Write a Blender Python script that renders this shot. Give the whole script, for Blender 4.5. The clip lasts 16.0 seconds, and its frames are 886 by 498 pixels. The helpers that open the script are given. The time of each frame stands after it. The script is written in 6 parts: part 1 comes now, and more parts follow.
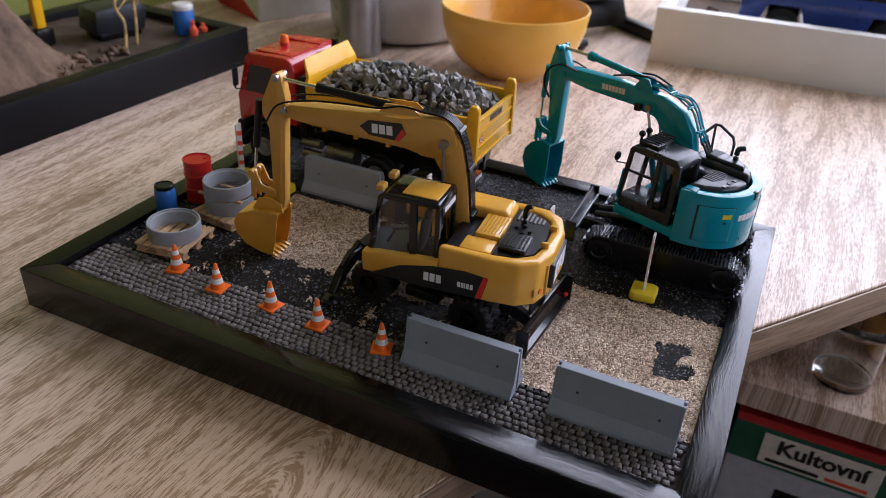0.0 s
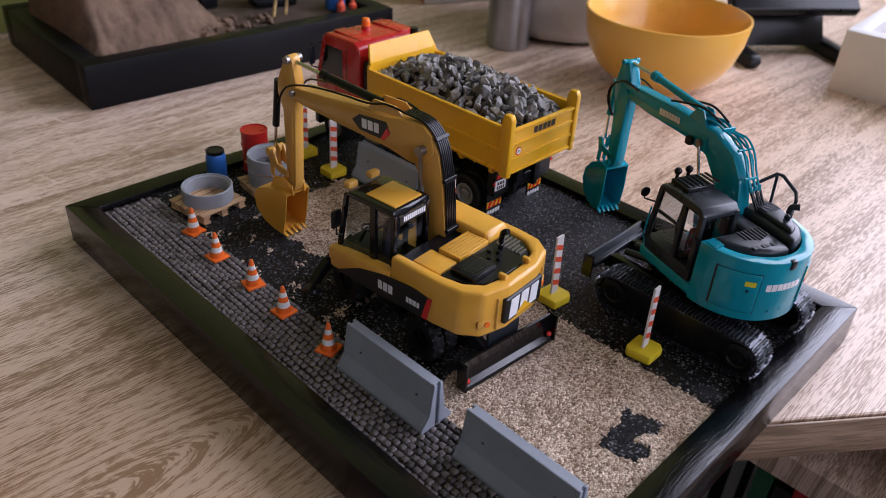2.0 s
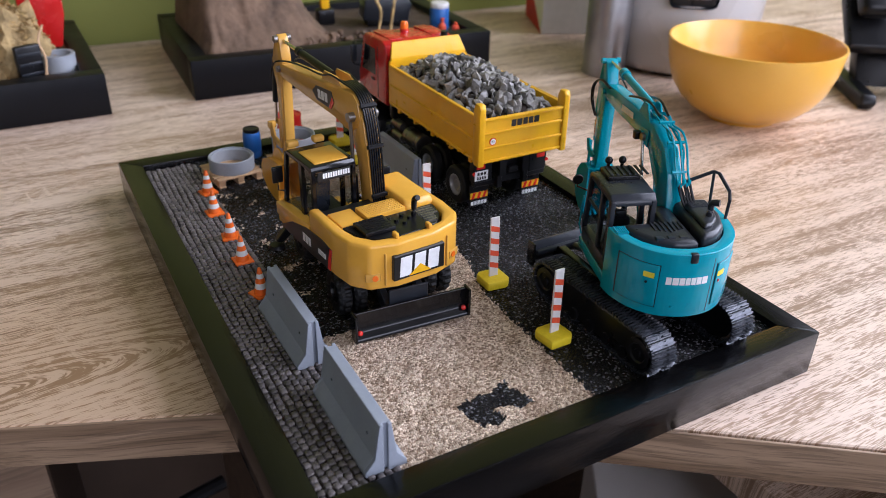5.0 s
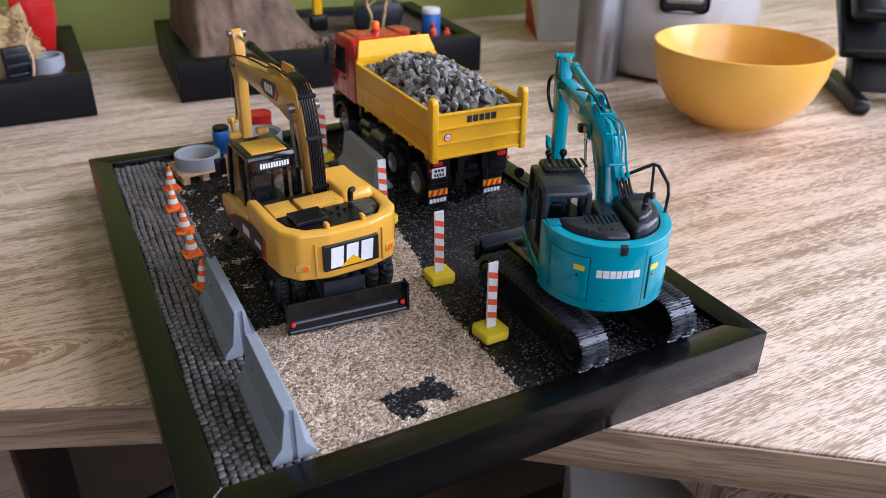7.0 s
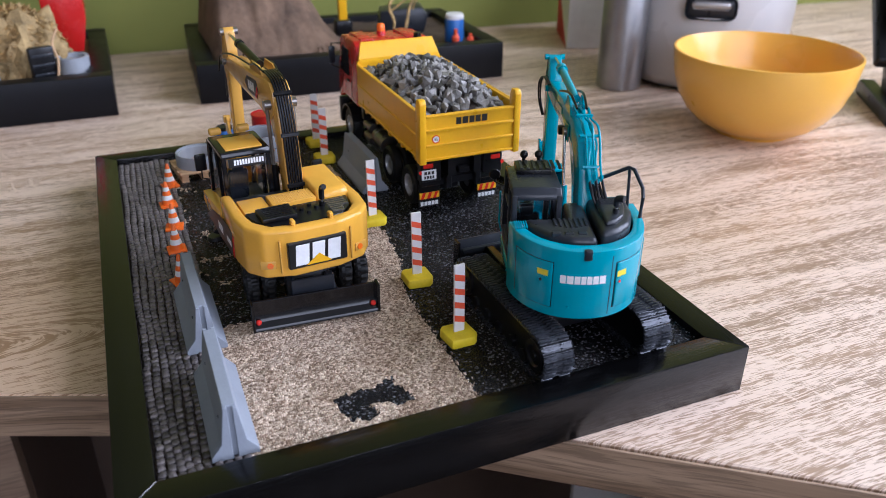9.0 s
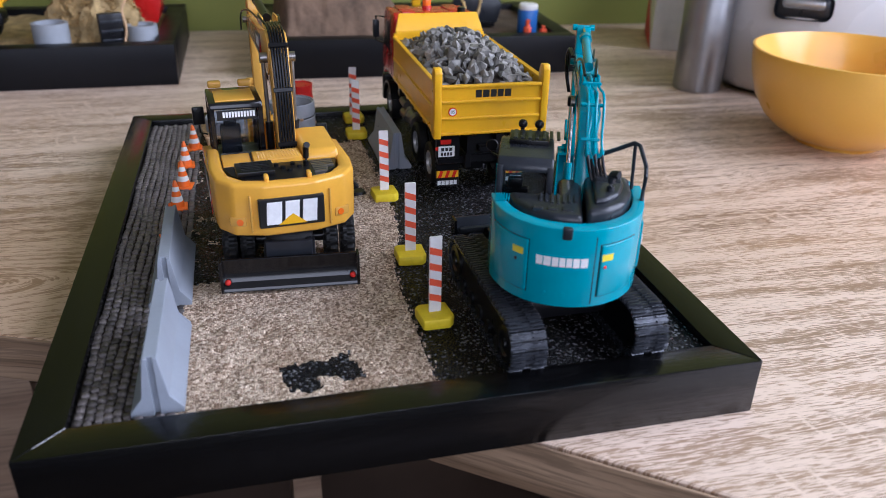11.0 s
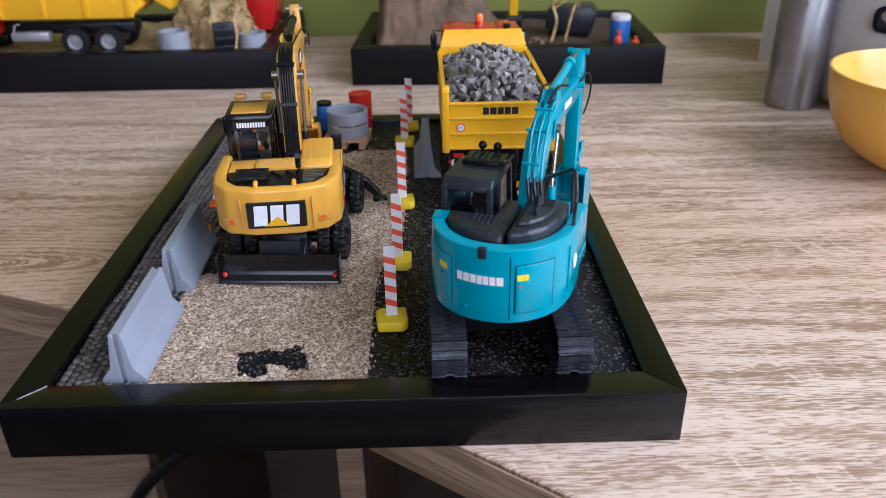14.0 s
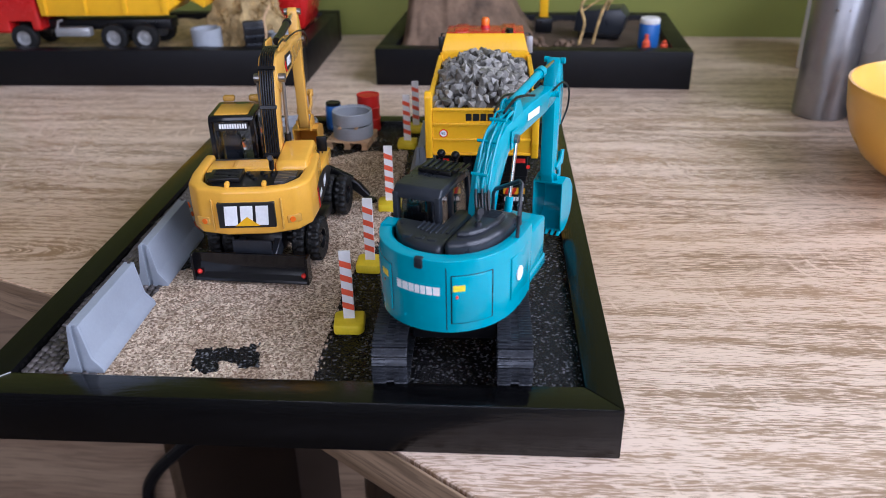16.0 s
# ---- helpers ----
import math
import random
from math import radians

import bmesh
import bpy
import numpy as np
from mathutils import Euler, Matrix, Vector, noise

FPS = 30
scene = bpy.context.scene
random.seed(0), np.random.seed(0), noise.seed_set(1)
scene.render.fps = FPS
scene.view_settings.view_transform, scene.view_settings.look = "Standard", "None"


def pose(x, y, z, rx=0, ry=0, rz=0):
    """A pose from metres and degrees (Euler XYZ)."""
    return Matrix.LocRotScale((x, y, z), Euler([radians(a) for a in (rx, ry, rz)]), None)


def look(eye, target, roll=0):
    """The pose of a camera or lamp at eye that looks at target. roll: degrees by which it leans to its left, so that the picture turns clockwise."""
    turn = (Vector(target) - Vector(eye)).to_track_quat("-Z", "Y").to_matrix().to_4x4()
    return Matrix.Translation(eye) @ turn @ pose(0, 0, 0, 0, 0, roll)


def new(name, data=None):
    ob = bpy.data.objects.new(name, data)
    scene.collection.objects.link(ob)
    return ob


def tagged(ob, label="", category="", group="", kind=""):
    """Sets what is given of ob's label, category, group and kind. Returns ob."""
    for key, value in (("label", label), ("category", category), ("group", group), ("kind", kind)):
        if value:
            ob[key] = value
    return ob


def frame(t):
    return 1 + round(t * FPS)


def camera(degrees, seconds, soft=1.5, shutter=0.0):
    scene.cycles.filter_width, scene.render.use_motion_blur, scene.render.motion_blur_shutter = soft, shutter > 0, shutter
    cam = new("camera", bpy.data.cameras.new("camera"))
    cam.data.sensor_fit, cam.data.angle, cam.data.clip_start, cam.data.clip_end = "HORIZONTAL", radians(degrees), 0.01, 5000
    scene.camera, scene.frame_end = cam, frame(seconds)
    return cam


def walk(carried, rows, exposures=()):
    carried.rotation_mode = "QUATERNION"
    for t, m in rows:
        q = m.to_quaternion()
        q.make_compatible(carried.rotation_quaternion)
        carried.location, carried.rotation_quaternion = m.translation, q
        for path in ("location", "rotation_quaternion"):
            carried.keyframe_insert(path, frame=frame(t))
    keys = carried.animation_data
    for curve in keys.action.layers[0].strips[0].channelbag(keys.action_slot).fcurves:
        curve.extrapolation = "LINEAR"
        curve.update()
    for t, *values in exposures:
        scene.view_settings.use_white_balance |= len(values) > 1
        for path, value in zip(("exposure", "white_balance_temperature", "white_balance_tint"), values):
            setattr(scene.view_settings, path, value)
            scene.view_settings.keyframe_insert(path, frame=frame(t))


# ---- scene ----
cam = camera(59.4, 16.0, soft=0.65)
cam.data.dof.use_dof = True
cam.data.dof.focus_distance, cam.data.dof.aperture_fstop = 0.32, 15.0
PATH = [
    (0, (-0.199, 0.001, 0.218), (1.366, 0.698, -0.815), 3.3),
    (0.5, (-0.195, -0.001, 0.214), (1.372, 0.7, -0.811), 3.2),
    (1, (-0.182, -0.013, 0.211), (1.37, 0.706, -0.826), 3.3),
    (1.5, (-0.162, -0.031, 0.215), (1.289, 0.849, -0.844), 5.4),
    (2, (-0.123, -0.069, 0.221), (1.104, 1.078, -0.864), 3.6),
    (2.5, (-0.112, -0.102, 0.223), (0.915, 1.231, -0.858), 1.2),
    (3, (-0.092, -0.107, 0.207), (0.881, 1.276, -0.862), 3.7),
    (3.5, (-0.067, -0.125, 0.207), (0.842, 1.312, -0.846), 2.7),
    (4, (-0.053, -0.142, 0.209), (0.813, 1.336, -0.822), 1.4),
    (4.2, (-0.055, -0.147, 0.208), (0.815, 1.338, -0.812), 1.5),
    (6.5, (-0.029, -0.177, 0.197), (0.786, 1.378, -0.763), 0.9),
    (7, (-0.019, -0.18, 0.194), (0.782, 1.385, -0.76), 0.8),
    (7.5, (-0.011, -0.182, 0.192), (0.772, 1.396, -0.753), 0.7),
    (8, (-0.001, -0.185, 0.191), (0.756, 1.406, -0.754), 0.6),
    (8.5, (0.005, -0.188, 0.187), (0.73, 1.424, -0.747), 0.6),
    (9, (0.012, -0.19, 0.188), (0.695, 1.443, -0.742), 0.3),
    (9.2, (0.014, -0.193, 0.188), (0.685, 1.444, -0.745), 0.4),
    (11.3, (0.071, -0.188, 0.163), (0.448, 1.553, -0.747), 1.1),
    (11.5, (0.079, -0.19, 0.166), (0.412, 1.557, -0.748), 0.8),
    (12, (0.087, -0.198, 0.172), (0.355, 1.559, -0.745), 0.9),
    (12.5, (0.102, -0.204, 0.174), (0.279, 1.564, -0.744), 0.0),
    (13, (0.111, -0.208, 0.177), (0.233, 1.565, -0.74), -0.3),
    (13.5, (0.119, -0.212, 0.179), (0.196, 1.564, -0.736), -0.6),
    (14, (0.129, -0.213, 0.178), (0.162, 1.565, -0.736), -0.8),
    (14.5, (0.14, -0.211, 0.178), (0.135, 1.565, -0.741), -0.7),
    (15, (0.152, -0.216, 0.178), (0.102, 1.561, -0.739), -0.8),
    (15.5, (0.16, -0.211, 0.179), (0.059, 1.561, -0.742), -0.9),
    (16, (0.169, -0.212, 0.182), (0.038, 1.558, -0.739), -1.1),
]
EXPOSURE = [(0.0, -0.04, 6000, 25), (1.0, -0.05, 6000, 26), (1.5, -0.20, 6000, 28), (2.0, -0.10, 6000, 29), (3.5, 0.25, 6000, 26), (8.0, 0.28, 5720, 22), (12.0, 0.09, 5660, 22), (16.0, 0.10, 5700, 23)]
walk(cam, [(t, look(eye, target, roll)) for t, eye, target, roll in PATH], EXPOSURE)

# ---- light: one window on the +x side of a plain room, sky outside ----
world = bpy.data.worlds.new("world")
scene.world = world
world.use_nodes = True
wn = world.node_tree.nodes
sky = wn.new("ShaderNodeTexSky")
sky.sky_type = "NISHITA"
sky.sun_disc = False
sky.sun_elevation, sky.sun_rotation = radians(35), radians(200)
wn["Background"].inputs["Strength"].default_value = 0.12
world.node_tree.links.new(sky.outputs[0], wn["Background"].inputs["Color"])


def area(name, eye, target, sx, sy, watts, colour):
    lamp = bpy.data.lights.new(name, "AREA")
    lamp.shape, lamp.size, lamp.size_y = "RECTANGLE", sx, sy
    lamp.energy, lamp.color = watts, colour
    ob = new(name, lamp)
    ob.matrix_world = look(eye, target)
    return ob


# daylight in the opening of the window
area("window_daylight", (1.12, -0.45, 0.72), (0.0, -0.38, 0.28), 1.5, 1.1, 35.0, (0.90, 0.95, 1.0))
area("rear_window_daylight", (0.3, -2.33, 0.95), (0.3, 0.0, 0.5), 2.2, 1.3, 22.0, (0.92, 0.96, 1.0))

MM = 0.001
FLOOR = 17.5  # height of the diorama's ground over the table, in mm
TOP = 20.5    # top of the frame


# ---- materials ----
def node(nt, kind, **values):
    n = nt.nodes.new(kind)
    for key, value in values.items():
        n.inputs[key.replace("_", " ")].default_value = value
    return n


def ramp(nt, source, stops):
    r = nt.nodes.new("ShaderNodeValToRGB")
    while len(r.color_ramp.elements) < len(stops):
        r.color_ramp.elements.new(0.5)
    for e, (p, c) in zip(r.color_ramp.elements, stops):
        e.position, e.color = p, (*c, 1)
    nt.links.new(source, r.inputs[0])
    return r


def shade(c, k):
    return tuple(min(1.0, v * k) for v in c)


def stuff(name, colour, rough=0.4, metal=0.0, vary=0.12, scale=120.0, fine=900.0, bump=0.0, bump_scale=0.0, coat=0.0, rough_vary=0.08, alpha_random=0.0, spec=0.5):
    """A plain material with variation at two scales, fine relief and uneven gloss."""
    m = bpy.data.materials.new(name)
    m.use_nodes = True
    nt = m.node_tree
    p = nt.nodes["Principled BSDF"]
    tc = nt.nodes.new("ShaderNodeTexCoord")
    big = node(nt, "ShaderNodeTexNoise", Scale=scale, Detail=3.0)
    small = node(nt, "ShaderNodeTexNoise", Scale=fine, Detail=2.0)
    for n in (big, small):
        nt.links.new(tc.outputs["Object"], n.inputs["Vector"])
    add = nt.nodes.new("ShaderNodeMath")
    add.operation = "MULTIPLY_ADD"
    add.inputs[1].default_value = 0.35
    nt.links.new(small.outputs[0], add.inputs[0])
    nt.links.new(big.outputs[0], add.inputs[2])
    r = ramp(nt, add.outputs[0], [(0.4, shade(colour, 1 - vary)), (0.95, shade(colour, 1 + vary))])
    last = r.outputs[0]
    if alpha_random:
        info = nt.nodes.new("ShaderNodeObjectInfo")
        hsv = nt.nodes.new("ShaderNodeHueSaturation")
        mp = nt.nodes.new("ShaderNodeMapRange")
        mp.inputs["To Min"].default_value, mp.inputs["To Max"].default_value = 1 - alpha_random, 1 + alpha_random
        nt.links.new(info.outputs["Random"], mp.inputs["Value"])
        nt.links.new(mp.outputs[0], hsv.inputs["Value"])
        nt.links.new(last, hsv.inputs["Color"])
        last = hsv.outputs[0]
    nt.links.new(last, p.inputs["Base Color"])
    rr = nt.nodes.new("ShaderNodeMapRange")
    rr.inputs["To Min"].default_value, rr.inputs["To Max"].default_value = max(0.02, rough - rough_vary), min(1, rough + rough_vary)
    nt.links.new(big.outputs[0], rr.inputs["Value"])
    nt.links.new(rr.outputs[0], p.inputs["Roughness"])
    p.inputs["Metallic"].default_value = metal
    p.inputs["Specular IOR Level"].default_value = spec
    p.inputs["Coat Weight"].default_value = coat
    p.inputs["Coat Roughness"].default_value = 0.12
    if bump:
        b = node(nt, "ShaderNodeBump", Strength=bump, Distance=0.0004)
        src = small
        if bump_scale:
            src = node(nt, "ShaderNodeTexNoise", Scale=bump_scale, Detail=4.0)
            nt.links.new(tc.outputs["Object"], src.inputs["Vector"])
        nt.links.new(src.outputs[0], b.inputs["Height"])
        nt.links.new(b.outputs[0], p.inputs["Normal"])
    return m


def wood(name, light, dark, stretch, rough, ring=5.0, bump=0.25, pores=0.5, figure=True, rough_pores=0.1, axis=0, size=1.0, spec=0.5, local=False):
    """Grain that runs along x (axis 0) or y (axis 1): fine pores, broad streaks and a little cathedral figure."""
    m = bpy.data.materials.new(name)
    m.use_nodes = True
    nt = m.node_tree
    p = nt.nodes["Principled BSDF"]
    geo = nt.nodes.new("ShaderNodeTexCoord" if local else "ShaderNodeNewGeometry")
    where = geo.outputs["Object" if local else "Position"]
    mp = nt.nodes.new("ShaderNodeMapping")
    mp.inputs["Scale"].default_value = (1 / stretch, 1, 1) if axis == 0 else (1, 1 / stretch, 1)
    warp = node(nt, "ShaderNodeTexNoise", Scale=3.2 * size, Detail=2.0)
    nt.links.new(where, warp.inputs["Vector"])
    mix = nt.nodes.new("ShaderNodeVectorMath")
    mix.operation = "MULTIPLY_ADD"
    mix.inputs[1].default_value = (0.05 / size,) * 3
    nt.links.new(warp.outputs["Color"], mix.inputs[0])
    nt.links.new(where, mix.inputs[2])
    nt.links.new(mix.outputs[0], mp.inputs["Vector"])
    streak = node(nt, "ShaderNodeTexNoise", Scale=55.0 * size, Detail=5.0, Roughness=0.65)
    pore = node(nt, "ShaderNodeTexNoise", Scale=420.0 * size, Detail=3.0, Roughness=0.6)
    band = node(nt, "ShaderNodeTexNoise", Scale=14.0 * size, Detail=2.0)
    for n in (streak, pore, band):
        nt.links.new(mp.outputs[0], n.inputs["Vector"])
    wave = node(nt, "ShaderNodeMath")
    wave.operation = "MULTIPLY"
    wave.inputs[1].default_value = ring
    nt.links.new(band.outputs[0], wave.inputs[0])
    frac = nt.nodes.new("ShaderNodeMath")
    frac.operation = "PINGPONG"
    frac.inputs[1].default_value = 0.5
    nt.links.new(wave.outputs[0], frac.inputs[0])
    total = nt.nodes.new("ShaderNodeMath")
    total.operation = "MULTIPLY_ADD"
    total.inputs[1].default_value = 0.35 if figure else 0.0
    nt.links.new(frac.outputs[0], total.inputs[0])
    nt.links.new(streak.outputs[0], total.inputs[2])
    last = total.outputs[0]
    r = ramp(nt, last, [(0.36, dark), (0.68, light)])
    pr = ramp(nt, pore.outputs[0], [(0.40, (1 - pores,) * 3), (0.52, (1, 1, 1))])
    mul = nt.nodes.new("ShaderNodeMix")
    mul.data_type, mul.blend_type = "RGBA", "MULTIPLY"
    mul.inputs["Factor"].default_value = 1.0
    base = r.outputs[0]
    nt.links.new(base, mul.inputs["A"])
    nt.links.new(pr.outputs[0], mul.inputs["B"])
    nt.links.new(mul.outputs["Result"], p.inputs["Base Color"])
    rr = nt.nodes.new("ShaderNodeMapRange")
    rr.inputs["To Min"].default_value, rr.inputs["To Max"].default_value = rough + rough_pores, rough
    nt.links.new(pr.outputs[0], rr.inputs["Value"])
    nt.links.new(rr.outputs[0], p.inputs["Roughness"])
    p.inputs["Specular IOR Level"].default_value = spec
    b = node(nt, "ShaderNodeBump", Strength=bump, Distance=0.0003)
    nt.links.new(pr.outputs[0], b.inputs["Height"])
    nt.links.new(b.outputs[0], p.inputs["Normal"])
    return m


def calc(nt, op, a, b=None, c=None):
    """A Math node; numbers are set, sockets are linked."""
    n = nt.nodes.new("ShaderNodeMath")
    n.operation = op
    for k, v in enumerate((a, b, c)):
        if isinstance(v, (int, float)):
            n.inputs[k].default_value = v
        elif v is not None:
            nt.links.new(v, n.inputs[k])
    return n.outputs[0]


def span(nt, source, a, b, c=0.0, d=1.0):
    n = nt.nodes.new("ShaderNodeMapRange")
    for key, v in zip(("From Min", "From Max", "To Min", "To Max"), (a, b, c, d)):
        n.inputs[key].default_value = v
    nt.links.new(source, n.inputs["Value"])
    return n.outputs[0]


def limed_oak(name, brown, pale, heart, rough, spec):
    """Sawn oak print: brown ground, fine pale dashes along x, a figure of nested arches round the heart, and saw marks across."""
    m = bpy.data.materials.new(name)
    m.use_nodes = True
    nt = m.node_tree
    p = nt.nodes["Principled BSDF"]
    where = nt.nodes.new("ShaderNodeNewGeometry").outputs["Position"]
    along = nt.nodes.new("ShaderNodeMapping")
    along.inputs["Scale"].default_value = (0.35, 1, 1)
    nt.links.new(where, along.inputs["Vector"])
    warp = node(nt, "ShaderNodeTexNoise", Scale=9.0, Detail=1.0)
    nt.links.new(along.outputs[0], warp.inputs["Vector"])
    fine_warp = node(nt, "ShaderNodeTexNoise", Scale=60.0, Detail=1.0)
    nt.links.new(along.outputs[0], fine_warp.inputs["Vector"])
    sep = nt.nodes.new("ShaderNodeSeparateXYZ")
    nt.links.new(where, sep.inputs[0])
    x = sep.outputs[0]
    y = calc(nt, "MULTIPLY_ADD", warp.outputs[0], 0.018, sep.outputs[1])
    y = calc(nt, "MULTIPLY_ADD", fine_warp.outputs[0], 0.0016, y)
    # distance from the heart, drawn out along the grain
    dx = calc(nt, "MULTIPLY", calc(nt, "SUBTRACT", x, heart[0]), 0.20)
    dy = calc(nt, "SUBTRACT", y, heart[1] + 0.0098)
    far = calc(nt, "SQRT", calc(nt, "ADD", calc(nt, "MULTIPLY", dx, dx), calc(nt, "MULTIPLY", dy, dy)))
    arch = calc(nt, "SMOOTH_MIN", span(nt, far, 0.022, 0.050, 1.0, 0.0), 1.0, 0.05)
    across = calc(nt, "ADD", calc(nt, "MULTIPLY", far, arch), calc(nt, "MULTIPLY", calc(nt, "ABSOLUTE", dy), calc(nt, "SUBTRACT", 1.0, arch)))

    def streaks(scale, stretch, detail, seed):
        v = nt.nodes.new("ShaderNodeCombineXYZ")
        nt.links.new(calc(nt, "DIVIDE", x, stretch), v.inputs[0])
        nt.links.new(across, v.inputs[1])
        nt.links.new(calc(nt, "MULTIPLY_ADD", dy, 0.12, seed), v.inputs[2])
        n = node(nt, "ShaderNodeTexNoise", Scale=scale, Detail=detail, Roughness=0.6)
        nt.links.new(v.outputs[0], n.inputs["Vector"])
        return n.outputs[0]

    dash = streaks(1900.0, 13.0, 2.0, 0.1)
    line = streaks(900.0, 26.0, 2.0, 0.3)
    band = streaks(90.0, 9.0, 2.0, 0.5)
    tone = streaks(24.0, 7.0, 2.0, 0.7)
    rings = calc(nt, "MULTIPLY", calc(nt, "SUBTRACT", calc(nt, "PINGPONG", far, 0.0021), 0.00105), calc(nt, "MULTIPLY", arch, 110.0))
    # saw marks: short pale strokes across the grain, in patches
    patch = node(nt, "ShaderNodeTexNoise", Scale=26.0, Detail=2.0)
    nt.links.new(where, patch.inputs["Vector"])
    slant = calc(nt, "MULTIPLY_ADD", sep.outputs[1], 0.33, x)
    slant = calc(nt, "MULTIPLY_ADD", fine_warp.outputs[0], 0.0035, slant)
    stroke = span(nt, calc(nt, "PINGPONG", calc(nt, "MULTIPLY_ADD", patch.outputs[0], 0.012, slant), 0.0052), 0.0004, 0.0011, 1.0, 0.0)
    saw = calc(nt, "MULTIPLY", stroke, span(nt, patch.outputs[0], 0.55, 0.64))
    total = calc(nt, "MULTIPLY_ADD", band, 0.60, dash)
    total = calc(nt, "MULTIPLY_ADD", line, 0.40, total)
    total = calc(nt, "ADD", total, rings)
    total = calc(nt, "MULTIPLY_ADD", saw, 0.10, total)
    fill = span(nt, total, 0.915, 1.045)
    ground = ramp(nt, tone, [(0.34, shade(brown, 0.80)), (0.62, shade(brown, 1.12))])
    mix = nt.nodes.new("ShaderNodeMix")
    mix.data_type = "RGBA"
    mix.inputs["B"].default_value = (*pale, 1)
    nt.links.new(fill, mix.inputs["Factor"])
    nt.links.new(ground.outputs[0], mix.inputs["A"])
    # the heartwood is browner
    warm = nt.nodes.new("ShaderNodeMix")
    warm.data_type, warm.blend_type = "RGBA", "MULTIPLY"
    warm.inputs["B"].default_value = (0.76, 0.66, 0.55, 1)
    nt.links.new(span(nt, far, 0.05, 0.14, 0.8, 0.0), warm.inputs["Factor"])
    nt.links.new(mix.outputs["Result"], warm.inputs["A"])
    nt.links.new(warm.outputs["Result"], p.inputs["Base Color"])
    nt.links.new(span(nt, tone, 0.3, 0.7, rough + 0.04, rough - 0.03), p.inputs["Roughness"])
    p.inputs["Specular IOR Level"].default_value = spec
    b = node(nt, "ShaderNodeBump", Strength=0.12, Distance=0.0003)
    nt.links.new(fill, b.inputs["Height"])
    nt.links.new(b.outputs[0], p.inputs["Normal"])
    return m


def glass(name, tint=(1, 1, 1), rough=0.02):
    m = bpy.data.materials.new(name)
    m.use_nodes = True
    p = m.node_tree.nodes["Principled BSDF"]
    p.inputs["Base Color"].default_value = (*tint, 1)
    p.inputs["Transmission Weight"].default_value = 1.0
    p.inputs["Roughness"].default_value = rough
    p.inputs["IOR"].default_value = 1.45
    return m


def grit(name, dark, light, amount, rough, scale, bump=0.8, tone=None, spec=0.3):
    """Loose grains: cells of differing brightness with a few bright ones and strong relief."""
    m = bpy.data.materials.new(name)
    m.use_nodes = True
    nt = m.node_tree
    p = nt.nodes["Principled BSDF"]
    geo = nt.nodes.new("ShaderNodeNewGeometry")
    vor = node(nt, "ShaderNodeTexVoronoi", Scale=scale)
    nt.links.new(geo.outputs["Position"], vor.inputs["Vector"])
    sep = nt.nodes.new("ShaderNodeSeparateColor")
    nt.links.new(vor.outputs["Color"], sep.inputs[0])
    r = ramp(nt, sep.outputs[0], [(0.0, dark), (1 - amount, shade(dark, 1.7)), (1.0, light)])
    last = r.outputs[0]
    if tone:
        n = node(nt, "ShaderNodeTexNoise", Scale=70.0, Detail=4.0)
        nt.links.new(geo.outputs["Position"], n.inputs["Vector"])
        nr = ramp(nt, n.outputs[0], [(0.3, tone), (0.65, (1, 1, 1))])
        mul = nt.nodes.new("ShaderNodeMix")
        mul.data_type, mul.blend_type = "RGBA", "MULTIPLY"
        mul.inputs["Factor"].default_value = 1.0
        nt.links.new(last, mul.inputs["A"])
        nt.links.new(nr.outputs[0], mul.inputs["B"])
        last = mul.outputs["Result"]
    nt.links.new(last, p.inputs["Base Color"])
    p.inputs["Roughness"].default_value = rough
    p.inputs["Specular IOR Level"].default_value = spec
    b = node(nt, "ShaderNodeBump", Strength=bump, Distance=0.0008)
    nt.links.new(vor.outputs["Distance"], b.inputs["Height"])
    b.invert = True
    nt.links.new(b.outputs[0], p.inputs["Normal"])
    return m


M_TABLE = limed_oak("oak_laminate", (0.36, 0.236, 0.147), (0.75, 0.585, 0.455), (-0.095, 0.128), 0.40, 0.42)
M_TABLE_EDGE = wood("oak_edge_band", (0.40, 0.28, 0.185), (0.24, 0.155, 0.10), 16.0, 0.45, pores=0.25, figure=False)
M_BAND = wood("oak_edge_band_lengthwise", (0.44, 0.30, 0.19), (0.20, 0.125, 0.072), 30.0, 0.45, pores=0.35, figure=False, local=True, size=2.0)
M_FRAME = wood("black_stained_wood", (0.004, 0.004, 0.0045), (0.002, 0.002, 0.0022), 14.0, 0.17, bump=0.22, pores=0.4, figure=False, rough_pores=0.16, size=2.2, spec=0.36)
M_FRAME_Y = wood("black_stained_wood_lengthwise", (0.004, 0.004, 0.0045), (0.002, 0.002, 0.0022), 14.0, 0.17, bump=0.22, pores=0.4, figure=False, rough_pores=0.16, axis=1, size=2.2, spec=0.36)
M_TRAY = stuff("matte_black_laminate", (0.004, 0.004, 0.005), 0.42, bump=0.1, spec=0.2)
M_SAND = grit("fine_sand", (0.20, 0.138, 0.092), (0.95, 0.79, 0.61), 0.74, 0.95, 1350.0, bump=0.9, tone=(0.72, 0.66, 0.62))
# pale cells in both black mixes are glints of glossy grains, put into colour
M_GRIT = grit("black_grit", (0.002, 0.002, 0.0025), (0.20, 0.20, 0.21), 0.17, 0.20, 1350.0, bump=1.0, spec=0.28)
M_ASPHALT = grit("black_asphalt_grains", (0.002, 0.002, 0.0025), (0.17, 0.17, 0.18), 0.18, 0.18, 1350.0, bump=1.0, spec=0.32)
